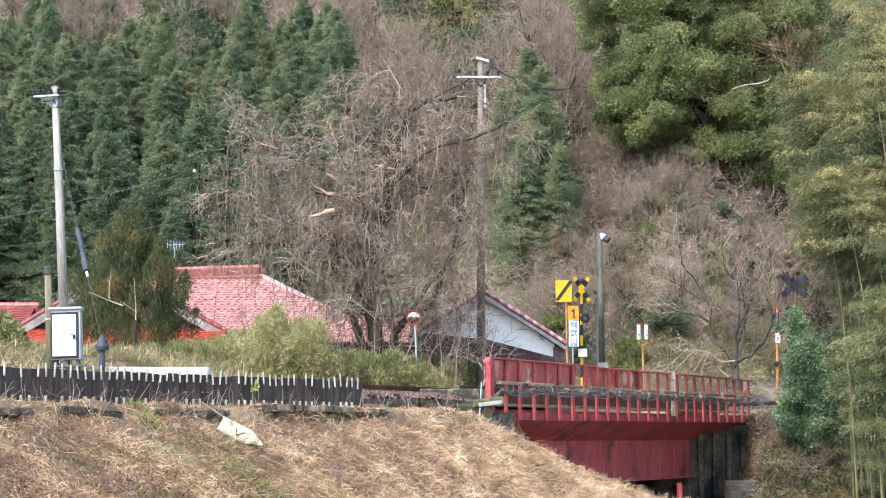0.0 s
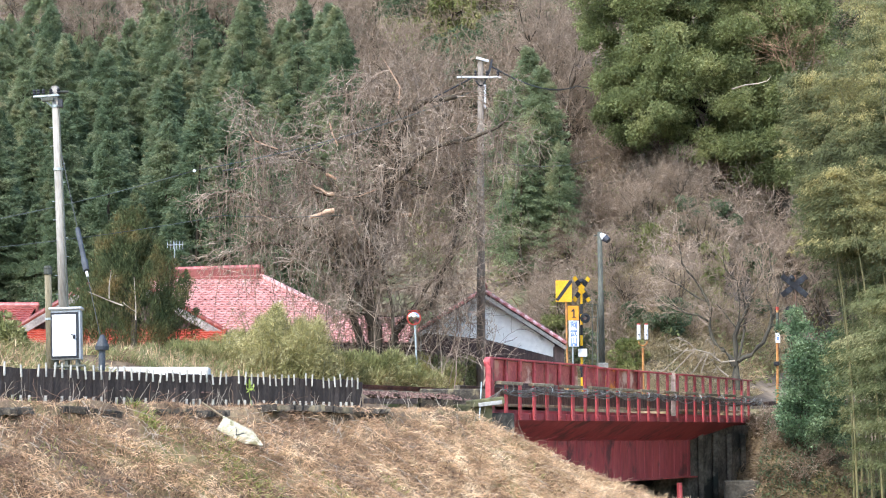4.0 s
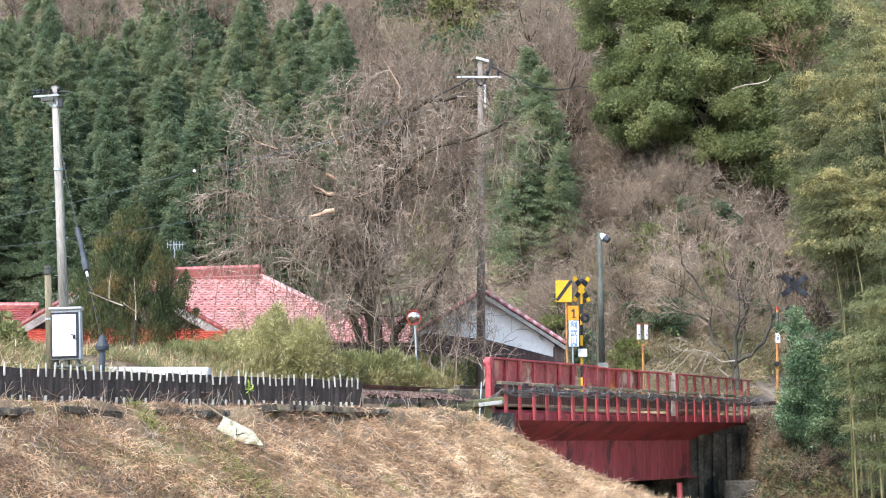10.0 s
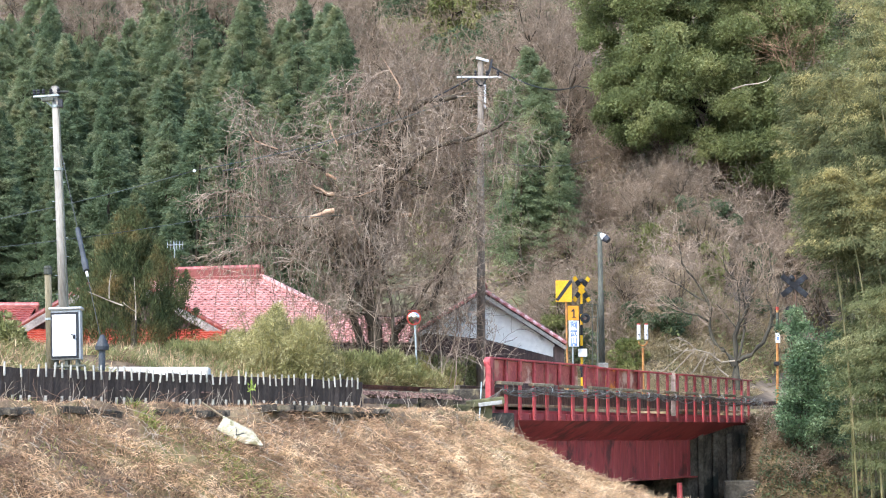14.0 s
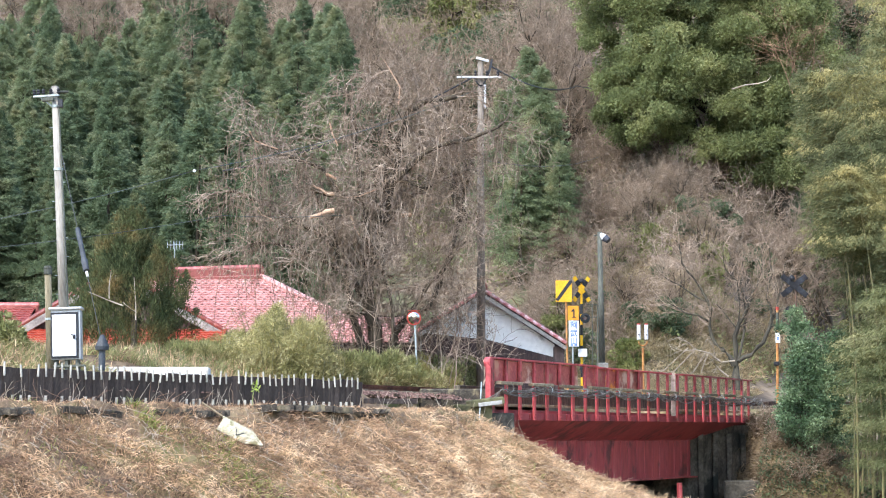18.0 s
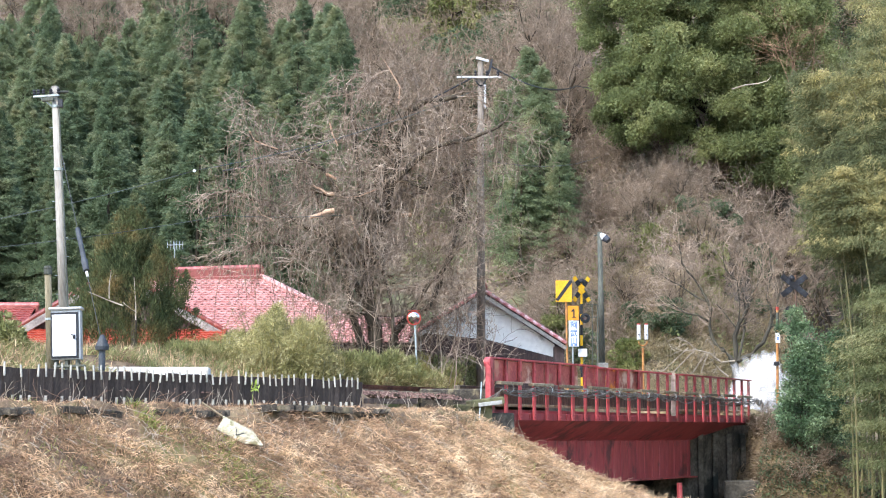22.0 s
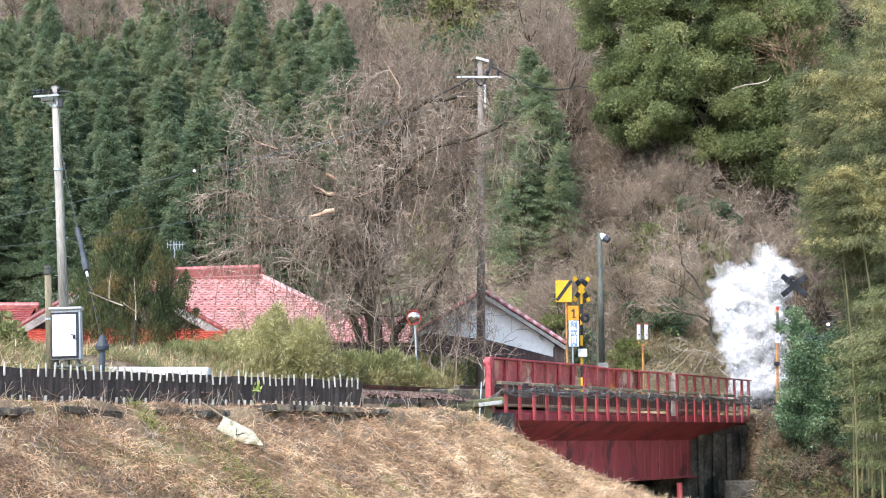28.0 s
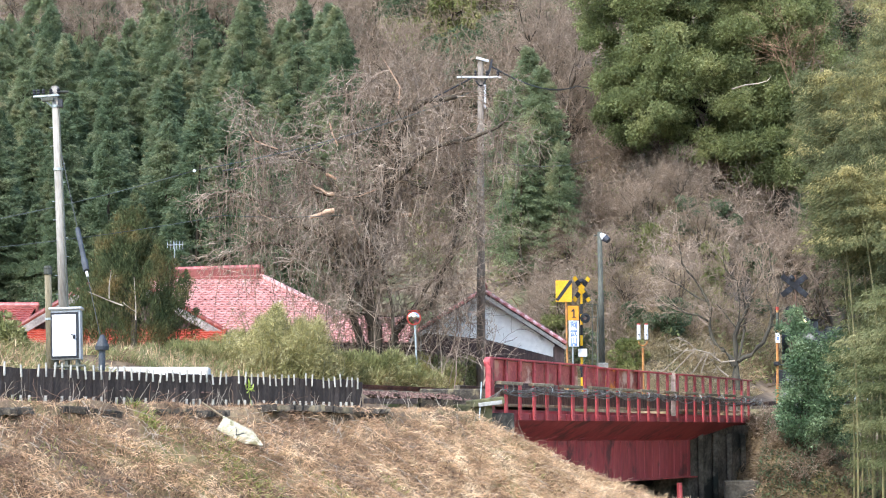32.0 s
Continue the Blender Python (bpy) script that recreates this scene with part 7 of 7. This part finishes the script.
def build_engine():
    """A steam locomotive; its own space has x to its front."""
    eng = thing("steam_locomotive", "black steam locomotive with smoke deflectors and a lit headlight", "locomotive")
    zb = 2.35
    part("boiler", rod((-7.2, 0, zb), (-1.6, 0, zb), 0.78, sides=28), M["engine_black"], eng, smooth=False)
    box_front = part("smokebox", rod((-1.8, 0, zb), (0, 0, zb), 0.84, sides=28), M["engine_black"], eng)
    part("smokebox_door", lathe([(0.7, 0), (0.66, 0.06), (0.45, 0.14), (0.1, 0.18)], 24), M["engine_black"], box_front, at=Matrix.Translation((0, 0, zb)) @ Matrix.Rotation(radians(90), 4, "Y"))
    part("chimney", lathe([(0.3, 0), (0.24, 0.1), (0.24, 0.5), (0.3, 0.6)], 18, at=(-0.9, 0, zb + 0.75)), M["engine_black"], eng)
    part("steam_dome", lathe([(0.5, 0), (0.48, 0.3), (0.3, 0.48), (0.05, 0.52)], 18, at=(-3.6, 0, zb + 0.6)), M["engine_black"], eng)
    lamp = part("headlight", rod((-0.1, 0, 3.55), (0.25, 0, 3.55), 0.17, 0.2, 18), M["engine_black"], eng)
    part("lamp_glass", rod((0.25, 0, 3.55), (0.27, 0, 3.55), 0.075, sides=18), M["headlight"], lamp, "glowing yellow headlight glass")
    for y in (-1.2, 1.2):
        part("smoke_deflector", box((1.7, 0.03, 1.6), (-0.9, y, zb + 0.15), 0.01), M["engine_black"], eng)
        part("running_board", box((7.6, 0.5, 0.06), (-3.6, y * 0.9, 1.62), 0.01), M["engine_black"], eng)
        part("cylinder", rod((-0.3, y * 0.86, 0.8), (-1.4, y * 0.86, 0.8), 0.34, sides=18), M["engine_black"], eng)
        for k in range(3):
            wheel = part("driving_wheel", rod((-3.0 - 1.9 * k, y * 0.42, 0.87), (-3.0 - 1.9 * k, y * 0.5, 0.87), 0.86, sides=28), M["engine_black"], eng)
            part("tyre", rod((-3.0 - 1.9 * k, y * 0.5, 0.87), (-3.0 - 1.9 * k, y * 0.505, 0.87), 0.84, sides=28), M["galvanised"], wheel)
        part("leading_wheel", rod((-0.9, y * 0.42, 0.43), (-0.9, y * 0.5, 0.43), 0.43, sides=20), M["engine_black"], eng)
    part("buffer_beam", box((0.15, 2.5, 0.5), (0.75, 0, 1.0), 0.02), M["engine_black"], eng)
    part("coupler", box((0.5, 0.25, 0.3), (1.0, 0, 0.85), 0.04), M["engine_black"], eng)
    part("front_deck", box((0.9, 2.3, 0.06), (0.35, 0, 1.32), 0.01), M["engine_black"], eng)
    part("cab", box((1.9, 2.7, 2.0), (-8.2, 0, 2.6), 0.04), M["engine_black"], eng)
    part("cab_roof", box((2.2, 2.9, 0.1), (-8.2, 0, 3.68), 0.04), M["engine_black"], eng)
    part("frame", box((9.4, 1.0, 0.5), (-4.2, 0, 1.15), 0.02), M["engine_black"], eng)
    ENGINE.append(eng)


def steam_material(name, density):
    """White vapour that lets part of the light through. Its shading normal is fixed toward the sun, so every side is
    coloured as if sunlit.
    """
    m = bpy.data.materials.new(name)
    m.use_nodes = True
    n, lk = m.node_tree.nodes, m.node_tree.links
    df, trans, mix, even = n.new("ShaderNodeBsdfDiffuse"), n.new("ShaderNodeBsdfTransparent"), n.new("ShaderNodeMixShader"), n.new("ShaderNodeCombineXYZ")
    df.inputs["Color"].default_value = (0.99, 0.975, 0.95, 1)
    # fixed sunward normal: sunlit tone put on every side of the steam
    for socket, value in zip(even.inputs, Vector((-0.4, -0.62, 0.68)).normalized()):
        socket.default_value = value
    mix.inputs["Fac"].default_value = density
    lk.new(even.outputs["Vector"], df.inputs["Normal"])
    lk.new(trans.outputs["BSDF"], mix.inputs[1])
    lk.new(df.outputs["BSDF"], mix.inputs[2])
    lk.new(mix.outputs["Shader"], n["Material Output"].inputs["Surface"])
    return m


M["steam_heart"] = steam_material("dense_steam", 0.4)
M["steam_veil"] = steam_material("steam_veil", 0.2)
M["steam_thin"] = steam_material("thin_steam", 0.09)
PUFFS = []


def billow(seed, radius, rough, material, size=(1, 1, 1)):
    bm = bmesh.new()
    bmesh.ops.create_icosphere(bm, subdivisions=4, radius=1.0)
    off = Vector((seed * 7.3, seed * 3.1, 0))
    for v in bm.verts:
        d = v.co.normalized()
        swirl = noise.noise(d * 1.4 + off) * 0.55 + noise.noise(d * 3.0 + off) * 0.3 + noise.noise(d * 6.5 + off) * 0.14
        v.co = d * radius * max(0.35, 1 + rough * swirl)
        v.co = Vector((v.co.x * size[0], v.co.y * size[1], v.co.z * size[2]))
    return data_of(bm, "vapour", material, True)


def build_steam():
    """Steam in drifting puffs: a white heart in veils of vapour that thin out round it."""
    forms = []
    for k in range(6):
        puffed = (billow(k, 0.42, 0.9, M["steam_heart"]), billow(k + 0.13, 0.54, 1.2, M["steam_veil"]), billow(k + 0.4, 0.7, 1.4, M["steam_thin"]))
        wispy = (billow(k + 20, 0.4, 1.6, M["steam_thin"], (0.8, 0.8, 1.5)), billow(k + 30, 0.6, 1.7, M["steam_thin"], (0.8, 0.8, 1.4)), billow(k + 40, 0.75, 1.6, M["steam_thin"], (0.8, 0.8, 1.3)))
        forms.append((puffed, wispy))
    for k in range(84):
        wisp = k % 4 == 3
        puff = thing("steam_puff", "thin trailing wisp of grey steam" if wisp else "billowing white steam from a locomotive", "steam", group="steam cloud")
        for name, veil in zip(("vapour", "veil", "wisp"), forms[k % 6][1 if wisp else 0]):
            part(name, veil, None, puff)
        PUFFS.append(puff)


def motions():
    # the engine creeps up to the crossing
    way = Vector((16.6 - 27, 87.4 - 106, 0)).normalized()
    yaw = math.degrees(math.atan2(way.y, way.x))
    rows = []
    for t, back in ((0.0, 21.0), (17.0, 21.0), (19.0, 19.6), (22.0, 14.5), (25.0, 8.5), (28.0, 3.4), (30.0, 1.9), (31.0, 1.05), (32.0, 0.0)):
        p = Vector((16.55, 87.3, 0)) - way * back
        s = (p - BRIDGE).dot(ALONG)
        rows.append((t, pose(p.x, p.y, rail_height(s), 0, 0, yaw)))
    walk(ENGINE[0], rows)
    # bamboo in the wind
    for k, b in enumerate(BAMBOOS):
        base = b.matrix_basis.copy()
        rng = random.Random(300 + k)
        amp, ph = (1.5 if k < 27 else 1.0), rng.uniform(0, 1.2)
        rows, t = [], 0.0
        while t < 32.01:
            gust = 0.5 * math.sin(0.55 * t + 0.4) + 0.7 * math.sin(1.3 * t + ph) + 0.35 * math.sin(3.1 * t + 2 * ph)
            rows.append((t, Matrix.Translation(base.translation) @ pose(0, 0, 0, 0.5 * amp * math.sin(1.1 * t + ph), -amp * gust, 0) @ base.to_3x3().to_4x4()))
            t += 0.5
        walk(b, rows)
    rows, t, base = [], 0.0, SPRIG[0].matrix_basis.copy()
    while t < 32.01:
        rows.append((t, base @ pose(0, 0, 0, 4 * math.sin(2.3 * t), -9 + 13 * math.sin(1.15 * t + 0.4) + 5 * math.sin(3.7 * t), 0)))
        t += 0.4
    walk(SPRIG[0], rows)
    # steam: bursts out low from behind the shrub, spreads along the track, rises, and drifts off behind the bamboo
    hide = Vector((14.8, 77.7, 3.0))
    for k, p in enumerate(PUFFS):
        rng = random.Random(400 + k)
        wisp = k % 4 == 3
        a, b, c = rng.random(), rng.random(), rng.random()
        deep = 76.6 + 0.9 * c
        spin = rng.uniform(-60, 60)
        t0 = 18.3 + 5.3 * ((k * 31 % 84) / 84) ** 0.85
        low = Vector((13.3 - 0.6 * a, deep, 2.95 + 0.2 * b))
        rows = [(0.0, hide, 0), (t0, hide, 0), (t0 + 0.7, low, 0.05 * spin)]
        # how far the cloud reaches, time by time: left edge, right edge, top
        for t, x0, x1, z1 in ((20.5, 12.8, 13.3, 3.15), (22.0, 12.2, 13.3, 3.4), (23.0, 11.3, 13.3, 3.6), (24.0, 10.2, 13.2, 3.95), (25.0, 10.25, 13.1, 4.95), (25.6, 10.4, 12.9, 5.7)):
            if t > t0 + 1.1:
                h = b ** 0.8
                x = x0 + (x1 - x0) * a + 0.35 * h * (x1 - x0) * (0.5 - a)
                rows.append((t, Vector((x, deep, min(z1, 3.3) - 0.3 + (z1 - min(z1, 3.3) + 0.3) * h + (0.25 if wisp else 0))), spin * (t - 19) / 8))
        h = b
        left = 12.15 - 0.8 * h
        rows.append((27.5, Vector((left + (13.1 - left) * a, deep, 3.4 + 3.5 * h + (1.2 if wisp else 0))), spin))
        rows.append((28.1, Vector((left + 0.1 + (13.2 - left) * a, deep, 3.4 + 3.8 * h + (1.2 if wisp else 0))), 1.2 * spin))
        gone = Vector((14.75 + 0.15 * a, 77.8, 2.95 + 0.15 * b))
        if wisp:
            rows.append((29.0, Vector((12.2 + 1.2 * a, deep, 4.0 + 4.2 * h)), 1.5 * spin))
            if k % 16 == 3:
                rows.append((30.0, Vector((13.5 + 0.5 * a, deep, (4.0 + 1.4 * h) if k % 3 else 7.0 + 1.6 * h)), 1.7 * spin))
                rows.append((31.0 + 0.5 * c, gone, 1.8 * spin))
            else:
                rows.append((29.4, Vector((13.0 + 0.6 * a, deep, 5.0 + 3.7 * h)), 1.7 * spin))
                rows.append((29.8 + 0.4 * c, gone, 1.8 * spin))
        else:
            upper = h > 0.55
            rows.append((28.8, Vector(((12.15 if upper else 12.45) + 0.85 * a, deep, 3.4 + 3.9 * h)), 1.5 * spin))
            rows.append((29.1 + 0.3 * c, Vector((12.9 + 0.5 * a, deep, 3.4 + (3.6 if upper else 2.6) * h)), 1.6 * spin))
            rows.append((29.5 + 0.45 * c, gone, 1.8 * spin))
        rows.append((32.0, gone + Vector((0.1, 0, 0.0)), 1.9 * spin))
        walk(p, [(t, pose(q.x, q.y, q.z, 0, turn, 0.5 * turn)) for t, q, turn in rows])


build_bridge()
build_bridge_cables()
build_abutments()
build_track()
build_fence()
build_ledge()
build_sprig()
build_platform_edge()
build_fallen_sign()
build_left_pole()
build_guy_and_wires()
build_mid_pole()
build_crossing()
build_mirror()
build_farmhouse()
build_shed()
build_big_tree()
build_bare_trees()
build_cedars()
build_brush()
build_cypress()
build_evergreen()
build_bamboo()
build_shrubs()
build_bushes()
build_grass()
build_engine()
build_steam()
motions()
